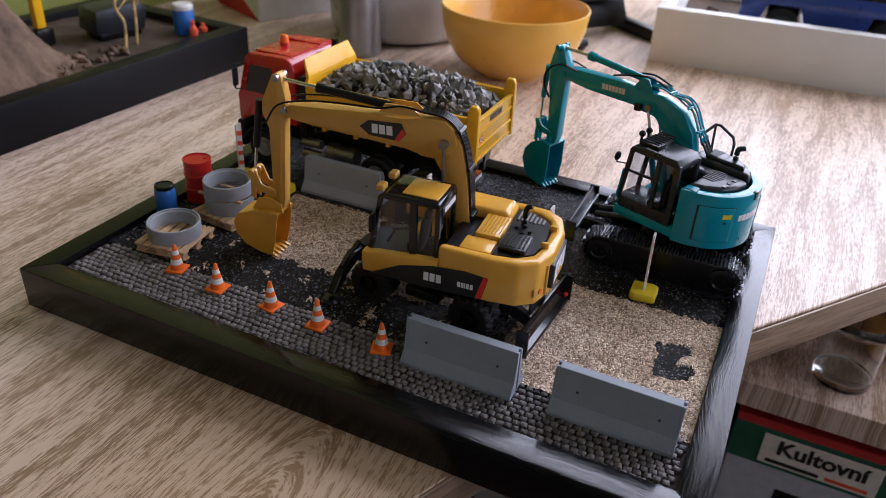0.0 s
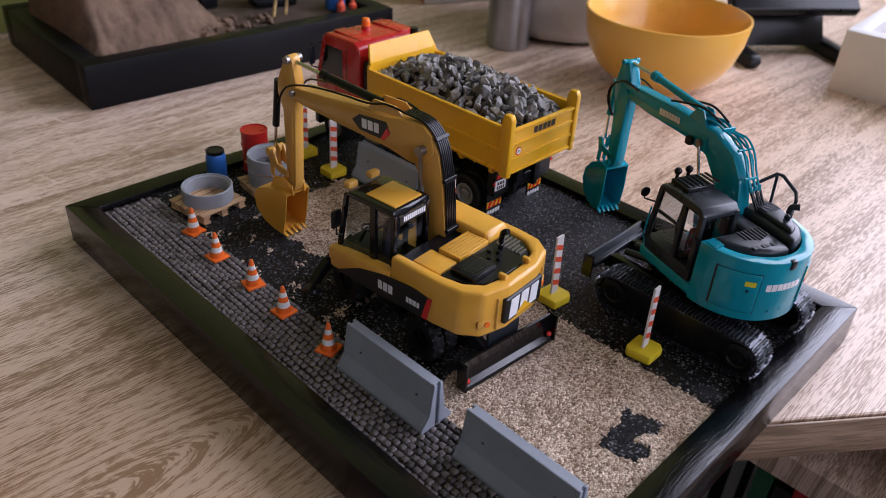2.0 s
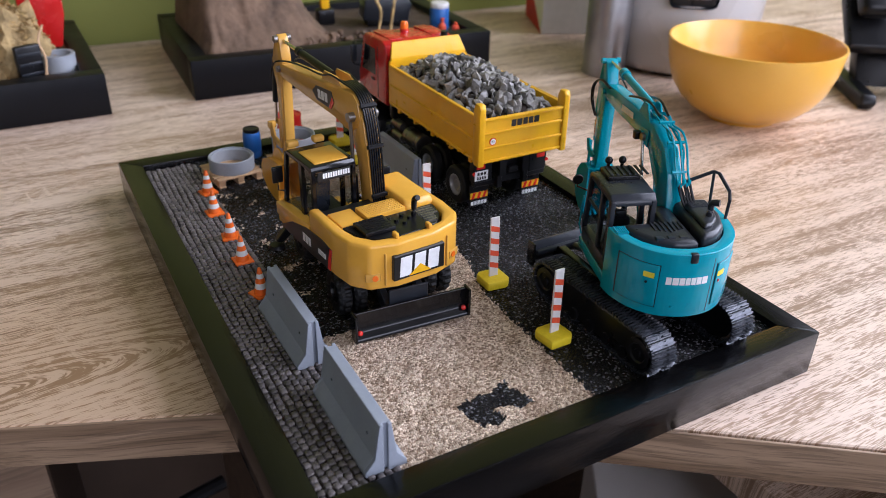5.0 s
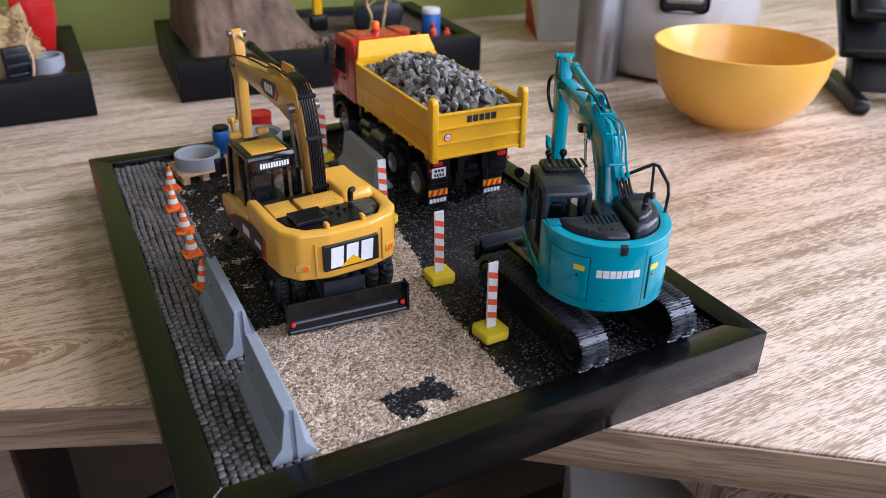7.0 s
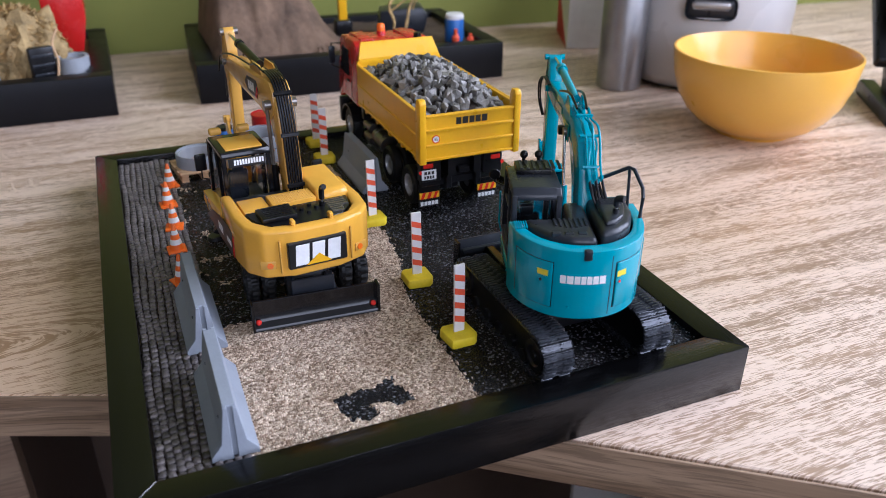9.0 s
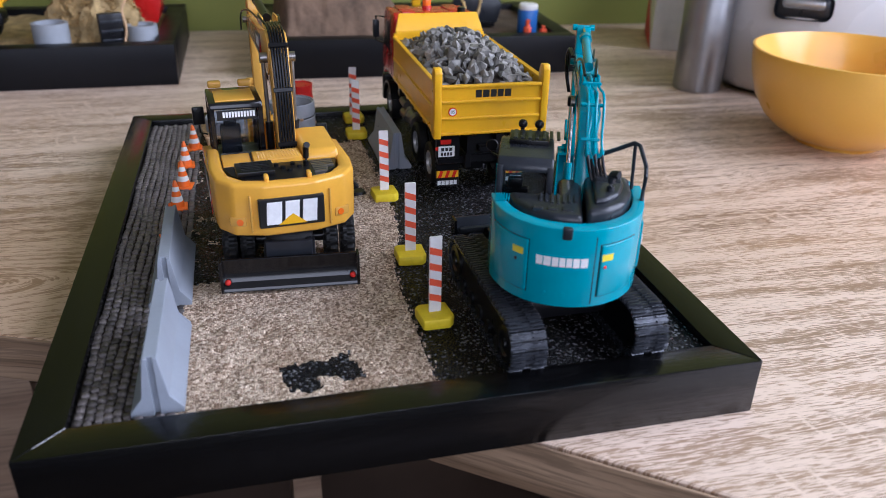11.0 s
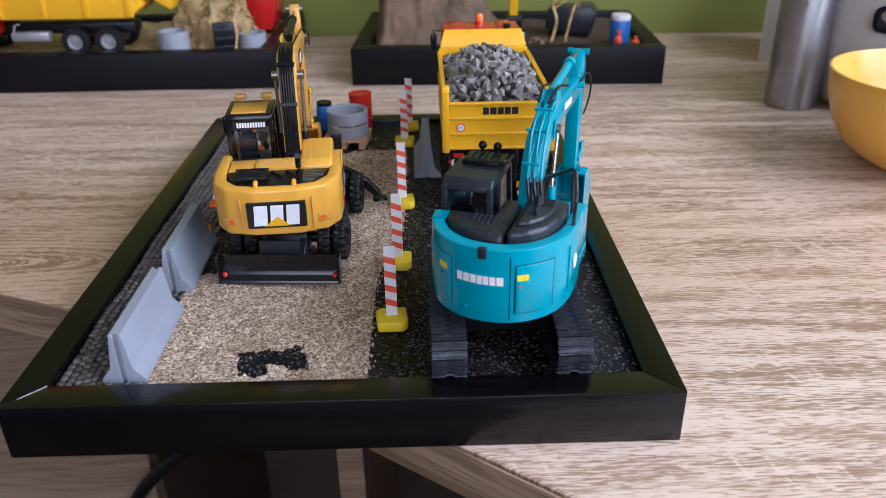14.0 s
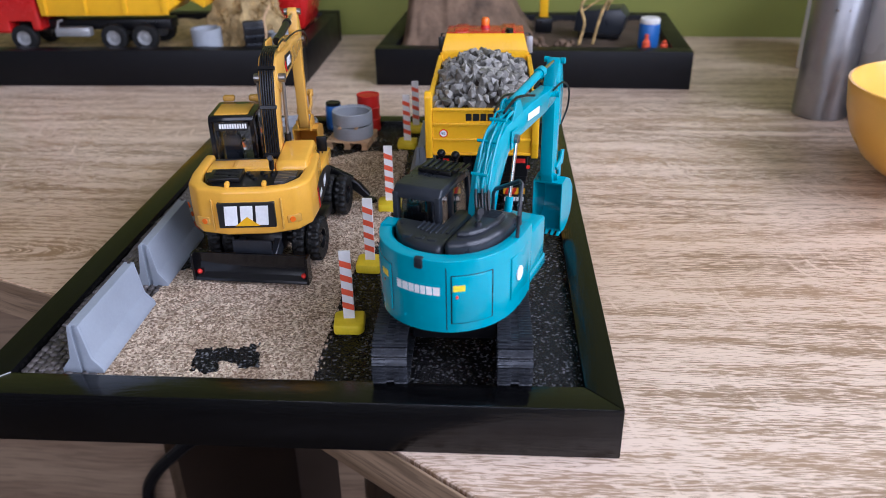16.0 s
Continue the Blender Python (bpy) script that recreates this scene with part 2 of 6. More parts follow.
M_COBBLE = stuff("grey_cobble", (0.100, 0.087, 0.083), 0.55, vary=0.5, scale=160.0, fine=1200.0, bump=0.9, alpha_random=0.5)
M_EARTH = stuff("dark_joint_earth", (0.035, 0.023, 0.016), 0.9, vary=0.4, bump=0.8)
M_WALL = stuff("green_wall_paint", (0.21, 0.225, 0.045), 0.8, vary=0.06, scale=6.0, fine=60.0, bump=0.1)
M_PLASTER = stuff("white_plaster", (0.46, 0.45, 0.44), 0.85, vary=0.05, scale=4.0, fine=60.0, bump=0.1)
M_FLOORING = wood("brown_laminate_flooring", (0.10, 0.065, 0.042), (0.05, 0.032, 0.022), 12.0, 0.45)
M_YELLOW_BOWL = stuff("yellow_glazed_ceramic", (0.78, 0.42, 0.06), 0.30, vary=0.05, scale=20.0, coat=0.25)
M_WHITE = stuff("white_paint", (0.74, 0.72, 0.69), 0.5, vary=0.05, scale=25.0)
M_WHITE_GLOSS = stuff("white_enamel", (0.55, 0.53, 0.51), 0.28, vary=0.05, scale=15.0)
M_ALU = stuff("brushed_aluminium", (0.34, 0.34, 0.35), 0.36, metal=0.9, vary=0.08)
M_CARD = stuff("white_cardboard", (0.72, 0.70, 0.66), 0.7, vary=0.06)
M_RED_CARD = stuff("red_cardboard", (0.55, 0.03, 0.03), 0.6)
M_BLACK = stuff("black_plastic", (0.006, 0.006, 0.007), 0.30, vary=0.2, spec=0.3)
M_BLACK_GLOSS = stuff("glossy_black_paint", (0.005, 0.005, 0.006), 0.14, vary=0.2, rough_vary=0.05)
M_RUBBER = stuff("black_rubber", (0.009, 0.009, 0.009), 0.55, vary=0.25, bump=0.3, spec=0.3)
M_CATY = stuff("warm_yellow_enamel", (0.76, 0.385, 0.045), 0.19, vary=0.05, coat=0.2, spec=0.35)
M_CATY_D = stuff("ochre_yellow_enamel", (0.64, 0.34, 0.062), 0.22, vary=0.06, coat=0.2, spec=0.35)
M_TRUCKY = stuff("bright_yellow_enamel", (0.82, 0.43, 0.008), 0.30, vary=0.05, coat=0.12, spec=0.3)
M_RED = stuff("red_enamel", (0.50, 0.012, 0.010), 0.26, vary=0.08, coat=0.3)
M_TEAL = stuff("teal_enamel", (0.0005, 0.285, 0.37), 0.17, vary=0.05, coat=0.15, spec=0.3)
M_DARKGREY = stuff("dark_grey_plastic", (0.020, 0.023, 0.029), 0.30, vary=0.2, bump=0.15, spec=0.4)
M_TRACK = stuff("dark_steel_track", (0.05, 0.054, 0.064), 0.27, metal=0.5, vary=0.3, bump=0.3)
M_STEEL = stuff("polished_steel", (0.62, 0.61, 0.60), 0.16, metal=1.0)
M_GUN = stuff("dull_metal", (0.28, 0.26, 0.24), 0.35, metal=0.9, vary=0.2)
M_RIM = stuff("silver_rim_paint", (0.42, 0.42, 0.42), 0.35, metal=0.5)
M_CONC = stuff("grey_concrete_plastic", (0.27, 0.30, 0.345), 0.62, vary=0.08, scale=90.0, bump=0.15)
M_CONC_DARK = stuff("grey_cast_plastic", (0.30, 0.32, 0.345), 0.6, vary=0.1, bump=0.2)
M_ORANGE = stuff("orange_plastic", (0.95, 0.16, 0.01), 0.4, vary=0.08)
M_BWHITE = stuff("white_card_strip", (0.78, 0.76, 0.74), 0.6, vary=0.06)
M_STRIPE = stuff("red_stripe_paint", (0.80, 0.10, 0.035), 0.55, vary=0.12)
M_BASEY = stuff("lemon_yellow_foam", (0.80, 0.60, 0.01), 0.55, vary=0.10, bump=0.2)
M_PINE = stuff("pale_pine", (0.55, 0.35, 0.19), 0.7, vary=0.25, scale=200.0, bump=0.3)
M_REDDRUM = stuff("red_plastic_drum", (0.56, 0.018, 0.012), 0.4, vary=0.1)
M_BLUE = stuff("blue_plastic", (0.02, 0.13, 0.42), 0.4, vary=0.1)
M_BLUETRUCK = stuff("blue_enamel", (0.012, 0.045, 0.26), 0.3, vary=0.1, coat=0.3)
M_STONE = stuff("grey_crushed_stone", (0.18, 0.170, 0.152), 0.5, vary=0.65, scale=140.0, fine=900.0, bump=0.8, alpha_random=0.65)
M_SOIL = stuff("brown_soil", (0.075, 0.048, 0.030), 0.95, vary=0.45, scale=50.0, fine=350.0, bump=1.0, bump_scale=500.0)
M_BANK = stuff("brown_modelled_bank", (0.14, 0.088, 0.055), 0.95, vary=0.5, scale=45.0, fine=260.0, bump=1.0, bump_scale=300.0)
M_STRAW = stuff("dry_straw", (0.42, 0.28, 0.11), 0.85, vary=0.8, scale=150.0, bump=0.8)
# chipboard with the shade under the table put into its colour
M_SHADED_BOARD = stuff("shadowed_chipboard", (0.10, 0.065, 0.045), 0.6, vary=0.2, scale=12.0)
M_LAMPRED = stuff("red_lens", (0.7, 0.03, 0.02), 0.2)
M_LAMPORANGE = stuff("orange_lens", (0.85, 0.16, 0.01), 0.18)
M_PRINT = stuff("black_print", (0.01, 0.01, 0.01), 0.4)
M_PRINTW = stuff("white_print", (0.80, 0.80, 0.80), 0.4)
M_STICKER = stuff("yellow_sticker", (0.75, 0.62, 0.03), 0.4)
M_GREENC = stuff("green_book_cover", (0.01, 0.10, 0.05), 0.45)
M_GREYC = stuff("grey_book_cover", (0.45, 0.46, 0.48), 0.45)
M_GLASS = glass("clear_glass", (0.96, 0.98, 0.97))
M_CABGLASS = bpy.data.materials.new("model_window_plastic")
M_CABGLASS.use_nodes = True
cg = M_CABGLASS.node_tree
clear = cg.nodes.new("ShaderNodeBsdfTransparent")
clear.inputs[0].default_value = (0.86, 0.88, 0.90, 1)
gloss = cg.nodes.new("ShaderNodeBsdfGlossy")
gloss.inputs["Roughness"].default_value = 0.05
facing = cg.nodes.new("ShaderNodeLayerWeight")
facing.inputs[0].default_value = 0.5
steep = cg.nodes.new("ShaderNodeMath")
steep.operation = "POWER"
steep.inputs[1].default_value = 4.0
cg.links.new(facing.outputs["Facing"], steep.inputs[0])
fres = cg.nodes.new("ShaderNodeMath")
fres.operation = "MULTIPLY_ADD"
fres.inputs[1].default_value, fres.inputs[2].default_value = 0.5, 0.03
cg.links.new(steep.outputs[0], fres.inputs[0])
blend = cg.nodes.new("ShaderNodeMixShader")
cg.links.new(fres.outputs[0], blend.inputs[0])
cg.links.new(clear.outputs[0], blend.inputs[1])
cg.links.new(gloss.outputs[0], blend.inputs[2])
cg.links.new(blend.outputs[0], cg.nodes["Material Output"].inputs[0])


# ---- mesh helpers (local sizes in mm) ----
def box(bm, x0, x1, y0, y1, z0, z1, bevel=0.0, seg=2):
    r = bmesh.ops.create_cube(bm, size=1, matrix=Matrix.Translation(((x0 + x1) / 2, (y0 + y1) / 2, (z0 + z1) / 2)) @ Matrix.Diagonal((x1 - x0, y1 - y0, z1 - z0, 1)))
    if bevel:
        edges = {e for v in r["verts"] for e in v.link_edges}
        bmesh.ops.bevel(bm, geom=list(edges), offset=bevel, segments=seg, profile=0.5, affect="EDGES")
    return bm


def prism(bm, pts, axis, a, b, bevel=0.0, seg=2):
    """Extrudes an outline along an axis from a to b. x: outline (y, z); y: outline (x, z); z: outline (x, y)."""
    def place(p, d):
        return {"x": (d, p[0], p[1]), "y": (p[0], d, p[1]), "z": (p[0], p[1], d)}[axis]
    lo = [bm.verts.new(place(p, a)) for p in pts]
    hi = [bm.verts.new(place(p, b)) for p in pts]
    faces = [bm.faces.new(lo), bm.faces.new(hi)]
    n = len(pts)
    for i in range(n):
        faces.append(bm.faces.new((lo[i], lo[(i + 1) % n], hi[(i + 1) % n], hi[i])))
    bmesh.ops.recalc_face_normals(bm, faces=faces)
    if bevel:
        edges = {e for f in faces for e in f.edges}
        bmesh.ops.bevel(bm, geom=list(edges), offset=bevel, segments=seg, profile=0.5, affect="EDGES", clamp_overlap=True)
    return bm


def cyl(bm, p0, p1, r, r2=None, seg=16, caps=True):
    p0, p1 = Vector(p0), Vector(p1)
    d = p1 - p0
    m = Matrix.Translation((p0 + p1) / 2) @ d.to_track_quat("Z", "Y").to_matrix().to_4x4()
    bmesh.ops.create_cone(bm, cap_ends=caps, segments=seg, radius1=r, radius2=r if r2 is None else r2, depth=d.length, matrix=m)
    return bm


def tube(bm, pts, r, seg=6):
    """A bent rod or hose through the points."""
    pts = [Vector(p) for p in pts]
    rings = []
    for i, p in enumerate(pts):
        d = (pts[min(i + 1, len(pts) - 1)] - pts[max(i - 1, 0)]).normalized()
        q = d.to_track_quat("Z", "Y").to_matrix()
        rings.append([bm.verts.new(p + q @ Vector((r * math.cos(a), r * math.sin(a), 0))) for a in [2 * math.pi * k / seg for k in range(seg)]])
    for a, b in zip(rings, rings[1:]):
        for k in range(seg):
            bm.faces.new((a[k], a[(k + 1) % seg], b[(k + 1) % seg], b[k]))
    bm.faces.new(rings[0][::-1])
    bm.faces.new(rings[-1])
    return bm


def arc(points, n=6):
    """Points along a smooth curve through the given ones."""
    pts = [Vector(p) for p in points]
    out = []
    for i in range(len(pts) - 1):
        p0, p1, p2, p3 = pts[max(i - 1, 0)], pts[i], pts[i + 1], pts[min(i + 2, len(pts) - 1)]
        for k in range(n):
            t = k / n
            out.append(0.5 * ((2 * p1) + (p2 - p0) * t + (2 * p0 - 5 * p1 + 4 * p2 - p3) * t * t + (3 * p1 - p0 - 3 * p2 + p3) * t ** 3))
    return out + [pts[-1]]


def lathe(bm, profile, seg=32, centre=(0, 0, 0), axis="z"):
    """Turns a profile of (radius, height) round an axis; ends of radius 0 close."""
    cx, cy, cz = centre
    rings = []
    for r, h in profile:
        if r < 1e-6:
            pts = [(0, 0)]
        else:
            pts = [(r * math.cos(2 * math.pi * k / seg), r * math.sin(2 * math.pi * k / seg)) for k in range(seg)]
        ring = []
        for a, b in pts:
            ring.append(bm.verts.new({"z": (cx + a, cy + b, cz + h), "x": (cx + h, cy + a, cz + b), "y": (cx + a, cy + h, cz + b)}[axis]))
        rings.append(ring)
    for a, b in zip(rings, rings[1:]):
        for k in range(seg):
            q = [a[k % len(a)], a[(k + 1) % len(a)], b[(k + 1) % len(b)], b[k % len(b)]]
            q = list(dict.fromkeys(q))
            if len(q) > 2:
                bm.faces.new(q)
    return bm


def finish(name, bm, material, scale=MM, smooth=32):
    bmesh.ops.recalc_face_normals(bm, faces=bm.faces)
    me = bpy.data.meshes.new(name)
    bmesh.ops.scale(bm, vec=(scale,) * 3, verts=bm.verts)
    bm.to_mesh(me)
    bm.free()
    me.materials.append(material)
    me.shade_smooth()
    me.set_sharp_from_angle(angle=radians(smooth))
    return me


def part(name, bm, material, parent, label="", smooth=32, tf=None):
    if tf is not None:
        bmesh.ops.transform(bm, matrix=tf, verts=bm.verts)
    ob = new(name, finish(name, bm, material, smooth=smooth))
    ob.parent = parent
    return tagged(ob, label)


def thing(name, label, category, at, rz=0.0, group="", kind=""):
    """An empty at the base of a thing; at in mm."""
    ob = new(name)
    ob.empty_display_size = 0.01
    ob.matrix_basis = pose(at[0] * MM, at[1] * MM, at[2] * MM, 0, 0, rz)
    return tagged(ob, label, category, group, kind)


def single(name, bm, material, label, category, at=(0, 0, 0), rz=0.0, group="", kind="", smooth=32):
    ob = new(name, finish(name, bm, material, smooth=smooth))
    ob.matrix_basis = pose(at[0] * MM, at[1] * MM, at[2] * MM, 0, 0, rz)
    return tagged(ob, label, category, group, kind)


def B():
    return bmesh.new()


# ---- the room ----
bm = B()
box(bm, -2600, 2000, -2400, 700, -760, -740)
single("floor", bm, M_FLOORING, "brown laminate floor of the room", "floor", kind="structure")
bm = B()
box(bm, -2600, 2000, -2400, 700, 1760, 1800)
single("ceiling", bm, M_PLASTER, "plain white ceiling", "ceiling", kind="structure")
bm = B()
box(bm, -2600, 2000, 0, 60, -740, 1760)
single("wall_north", bm, M_WALL, "lime green painted wall behind the table", "wall", at=(0, 648, 0), rz=-3, kind="structure")
bm = B()
for x0, x1, z0, z1 in ((-2600, -800, -740, 1760), (1400, 2000, -740, 1760), (-800, 1400, -740, 300), (-800, 1400, 1600, 1760)):
    box(bm, x0, x1, -2500, -2400, z0, z1)
single("wall_south", bm, M_PLASTER, "plain pale wall with a wide window opening", "wall", kind="structure")
bm = B()
box(bm, -2660, -2600, -2400, 900, -740, 1760)
single("wall_west", bm, M_PLASTER, "plain pale wall", "wall", kind="structure")
# the wall with the window: four pieces round the opening
bm = B()
for y0, y1, z0, z1 in ((-2400, -1200, -740, 1760), (300, 1300, -740, 1760), (-1200, 300, -740, 150), (-1200, 300, 1300, 1760)):
    box(bm, 1150, 1250, y0, y1, z0, z1)
single("wall_east", bm, M_PLASTER, "plain pale wall with the window opening", "wall", kind="structure")
win = thing("window_1", "white framed daylight window", "window", (1200, -450, 150), kind="structure")
bm = B()
for y0, y1, z0, z1 in ((-750, -700, 0, 1150), (700, 750, 0, 1150), (-700, 700, 0, 50), (-700, 700, 1100, 1150), (-25, 25, 50, 1100)):
    box(bm, -30, 30, y0, y1, z0, z1, 4)
part("window_frame", bm, M_WHITE, win)
win = thing("window_2", "wide white framed daylight window", "window", (300, -2450, 300), kind="structure")
bm = B()
for x0, x1, z0, z1 in ((-1100, -1050, 0, 1300), (1050, 1100, 0, 1300), (-1050, 1050, 0, 50), (-1050, 1050, 1250, 1300), (-25, 25, 50, 1250)):
    box(bm, x0, x1, -30, 30, z0, z1, 4)
part("window_frame", bm, M_WHITE, win)

# ---- the table: a laminated board, its edge runs askew under the diorama ----
def board_edge():
    left = [(-1500, 700), (-1500, 688), (-19, 79), (40, 55)]
    right = [(70, 37), (139, -12), (1000, -649), (1140, -649), (1140, 580)]
    return left + right


bm = B()
prism(bm, board_edge() + [(1140, 600)], "z", -20, 0, 0.6, 1)
table = thing("table", "pale oak laminate table with a square edge", "table", (0, 0, 0))
part("tabletop", bm, M_TABLE, table)

for (ax, ay), (bx, by) in (((-1500, 688), (40, 55)), ((70, 37), (1000, -649))):
    run = math.hypot(bx - ax, by - ay)
    bm = B()
    box(bm, 0, run, -1.2, -0.1, -19.6, -0.3, 0.25, 1)
    band = part("edge_band", bm, M_BAND, table)
    band.matrix_basis = pose(ax * MM, ay * MM, 0, 0, 0, math.degrees(math.atan2(by - ay, bx - ax)))

# ---- the diorama: a black stained picture frame on the table ----
W, L, BAR = 200.0, 281.0, 11.8
tray = thing("diorama_frame", "black stained wooden frame, wood grain showing, base of a diorama", "diorama frame", (0, 0, 0))


def bar(p0, p1, q1, q0, material):
    """One mitred bar: outer edge p0 to p1, inner edge q0 to q1."""
    bm = B()
    prism(bm, [p0, p1, q1, q0], "z", 0, TOP, 0.5, 2)
    return part("bar", bm, material, tray)


o = BAR
g = 0.06
bar((-o, -o), (W + o, -o), (W - g, 0), (g, 0), M_FRAME)
bar((W + o, L + o), (-o, L + o), (g, L), (W - g, L), M_FRAME)
bar((-o, L + o - g), (-o, -o + g), (0, g), (0, L - g), M_FRAME_Y)
bar((W + o, -o + g), (W + o, L + o - g), (W, L - g), (W, g), M_FRAME_Y)
bm = B()
prism(bm, [(-0.2, -0.45), (0.15, -0.1), (-6.6, -6.9), (-6.8, -7.1)], "z", TOP - 0.6, TOP + 0.05)
part("corner_chip", bm, M_BWHITE, tray, "pale bare wood showing at an open mitre")
bm = B()
box(bm, 0.2, W - 0.2, 0.2, L - 0.2, 1, FLOOR - 2.2)
part("base_board", bm, M_TRAY, tray)


# ---- the ground of the diorama ----
def smooth(a, b, v):
    t = min(1, max(0, (v - a) / (b - a)))
    return t * t * (3 - 2 * t)


def wob(x, y, s, k=0.0):
    return noise.noise(Vector((x / s, y / s, k)))


def zone(x, y):
    """0 sand, 1 black grit, 2 asphalt; x and y in mm inside the frame."""
    road = 106.5 + 10 * smooth(70, 125, y) + 1.0 * wob(x, y, 5, 3) + 0.7 * wob(x, y, 1.6, 4)
    if x > road:
        return 2
    rough = 2.4 * wob(x, y, 9, 7) + 1.6 * wob(x, y, 2.2, 8)
    # squarish black patch, turned a little, bitten into by sand on its near side
    u = (x - 72.3) * 0.98 + (y - 15.2) * 0.19
    v = (y - 15.2) * 0.98 - (x - 72.3) * 0.19
    ragged = 2.6 * wob(x, y, 5, 11) + 1.8 * wob(x, y, 1.8, 12)
    bite = -1.5 < u + ragged < 4.5 and v < -3.6 + ragged
    if abs(u) + ragged < 11.8 and abs(v) + ragged < 7.2 and not bite:
        return 1
    if y + rough < 81:
        return 0
    far = smooth(80, 130, y)
    edge = 74 - 16 * far + 26 * smooth(205, 235, y) + 5 * wob(x, y, 14, 5)
    if x + rough > edge and y + rough < 232:
        return 0
    if wob(x, y, 8, 15) + 0.75 * wob(x, y, 2.0, 16) > 0.55:
        return 0
    return 1


STEP = 0.8
NX, NY = int((W - 28) / STEP), int(L / STEP)
verts, faces, zones = [], [], []
for j in range(NY + 1):
    for i in range(NX + 1):
        x, y = 28 + (W - 28) * i / NX, L * j / NY
        zo = zone(x, y)
        if zo == 0:
            z = 0.25 + 1.0 * wob(x, y, 18, 20) + 0.75 * wob(x, y, 5, 21) + 0.6 * wob(x, y, 1.9, 22) + 0.18 * wob(x, y, 1.0, 27)
        elif zo == 1:
            z = -0.15 + 0.35 * wob(x, y, 12, 23) + 0.16 * wob(x, y, 1.0, 24)
        else:
            z = -0.1 + 0.14 * wob(x, y, 1.0, 25)
        verts.append((x * MM, y * MM, (FLOOR + z) * MM))
for j in range(NY):
    for i in range(NX):
        a = j * (NX + 1) + i
        faces.append((a, a + 1, a + NX + 2, a + NX + 1))
        zones.append(zone(28 + (W - 28) * (i + 0.5) / NX, L * (j + 0.5) / NY))
me = bpy.data.meshes.new("ground")
me.from_pydata(verts, [], faces)
for m in (M_SAND, M_GRIT, M_ASPHALT):
    me.materials.append(m)
me.polygons.foreach_set("material_index", zones)
me.shade_smooth()
tagged(new("ground", me), "pale sand, black grit and black asphalt strip of the diorama", "ground", kind="structure")

# loose lumps of sand along the edge of the asphalt
bm = B()
for k in range(260):
    y = random.uniform(3, 215)
    x = 106 + 10 * smooth(70, 125, y) + random.gauss(0, 1.2)
    r = random.uniform(0.25, 0.8)
    bmesh.ops.create_icosphere(bm, subdivisions=1, radius=r, matrix=Matrix.Translation((x, y, FLOOR + 0.2)) @ Euler((k, k * 2, k * 3)).to_matrix().to_4x4() @ Matrix.Diagonal((1, 0.8, 0.6, 1)))
single("sand_lumps", bm, M_SAND, "small lumps of sand along the road edge", "sand", kind="stuff")

# cobbled strip: bedding and single stones
strip = thing("cobbled_pavement", "strip of small dark grey cobbles in wavy rows", "pavement", (0, 0, 0), kind="structure")
bm = B()
box(bm, 0.1, 28.2, 0.1, L - 0.1, FLOOR - 2, FLOOR - 0.75)
part("bedding", bm, M_EARTH, strip)
STONES = []
for k in range(6):
    bm = B()
    box(bm, -1.22, 1.22, -1.36, 1.36, -0.8, 0.75, 0.38, 1)
    for v in bm.verts:
        v.co += Vector((random.uniform(-0.16, 0.16), random.uniform(-0.18, 0.18), random.uniform(-0.14, 0.14)))
    STONES.append(finish("cobble", bm, M_COBBLE, smooth=60))
cells = []
y = 1.8
while y < L - 1.6:
    for c in range(10):
        x = 1.6 + 2.82 * c + 0.35 * math.sin(y / 11 + c * 0.9) + random.uniform(-0.15, 0.15)
        yy = y + (1.6 if c % 2 else 0) + 0.7 * math.sin(c * 0.8 + y / 23) + random.uniform(-0.25, 0.25)
        if x < 27.6 and 1.5 < yy < L - 1.5:
            cells.append((x, yy))
    y += 3.25
rest_v, rest_f = [], []
for n, (x, yy) in enumerate(cells):
    m = pose(x * MM, yy * MM, (FLOOR - 0.35 + random.uniform(-0.22, 0.22)) * MM, random.uniform(-5, 5), random.uniform(-5, 5), random.uniform(-12, 12))
    me = STONES[n % 6]
    if yy < 82:
        ob = new("cobble", me)
        ob.matrix_basis = m
        ob.parent = strip
    else:
        base = len(rest_v)
        rest_v += [tuple(m @ v.co) for v in me.vertices]
        rest_f += [tuple(base + i for i in f.vertices) for f in me.polygons]
me = bpy.data.meshes.new("cobbles")
me.from_pydata(rest_v, [], rest_f)
me.materials.append(M_COBBLE)
me.shade_smooth()
me.set_sharp_from_angle(angle=radians(60))
ob = new("cobbles", me)
ob.parent = strip
tagged(ob, kind="stuff")


# ---- small site things ----
def jersey_barrier(at, rz, length=47.0):
    ob = thing("concrete_barrier", "grey concrete style jersey barrier with sloped sides", "barrier", at, rz, group="concrete barriers")
    prof = [(-7.4, 0), (-7.4, 1.8), (-3.9, 6.2), (-2.0, 19.6), (2.0, 19.6), (3.9, 6.2), (7.4, 1.8), (7.4, 0)]
    bm = B()
    prism(bm, prof, "y", -length / 2 + 1.2, length / 2 - 1.2, 0.2, 1)
    part("body", bm, M_CONC, ob)
    for s in (-1, 1):
        bm = B()
        for k in (-1, 1):
            half = [(k * 0.8, 0), (k * 7.4, 0), (k * 7.4, 1.8), (k * 3.9, 6.2), (k * 2.0, 19.6), (k * 0.8, 19.6)]
            prism(bm, half, "y", s * (length / 2 - 1.2), s * length / 2, 0.15, 1)
        part("grooved_end", bm, M_CONC, ob)
    for y in (-length * 0.34, length * 0.3):
        bm = B()
        cyl(bm, (-3.4, y, 11.5), (-2.7, y, 11.6), 0.5, seg=10)
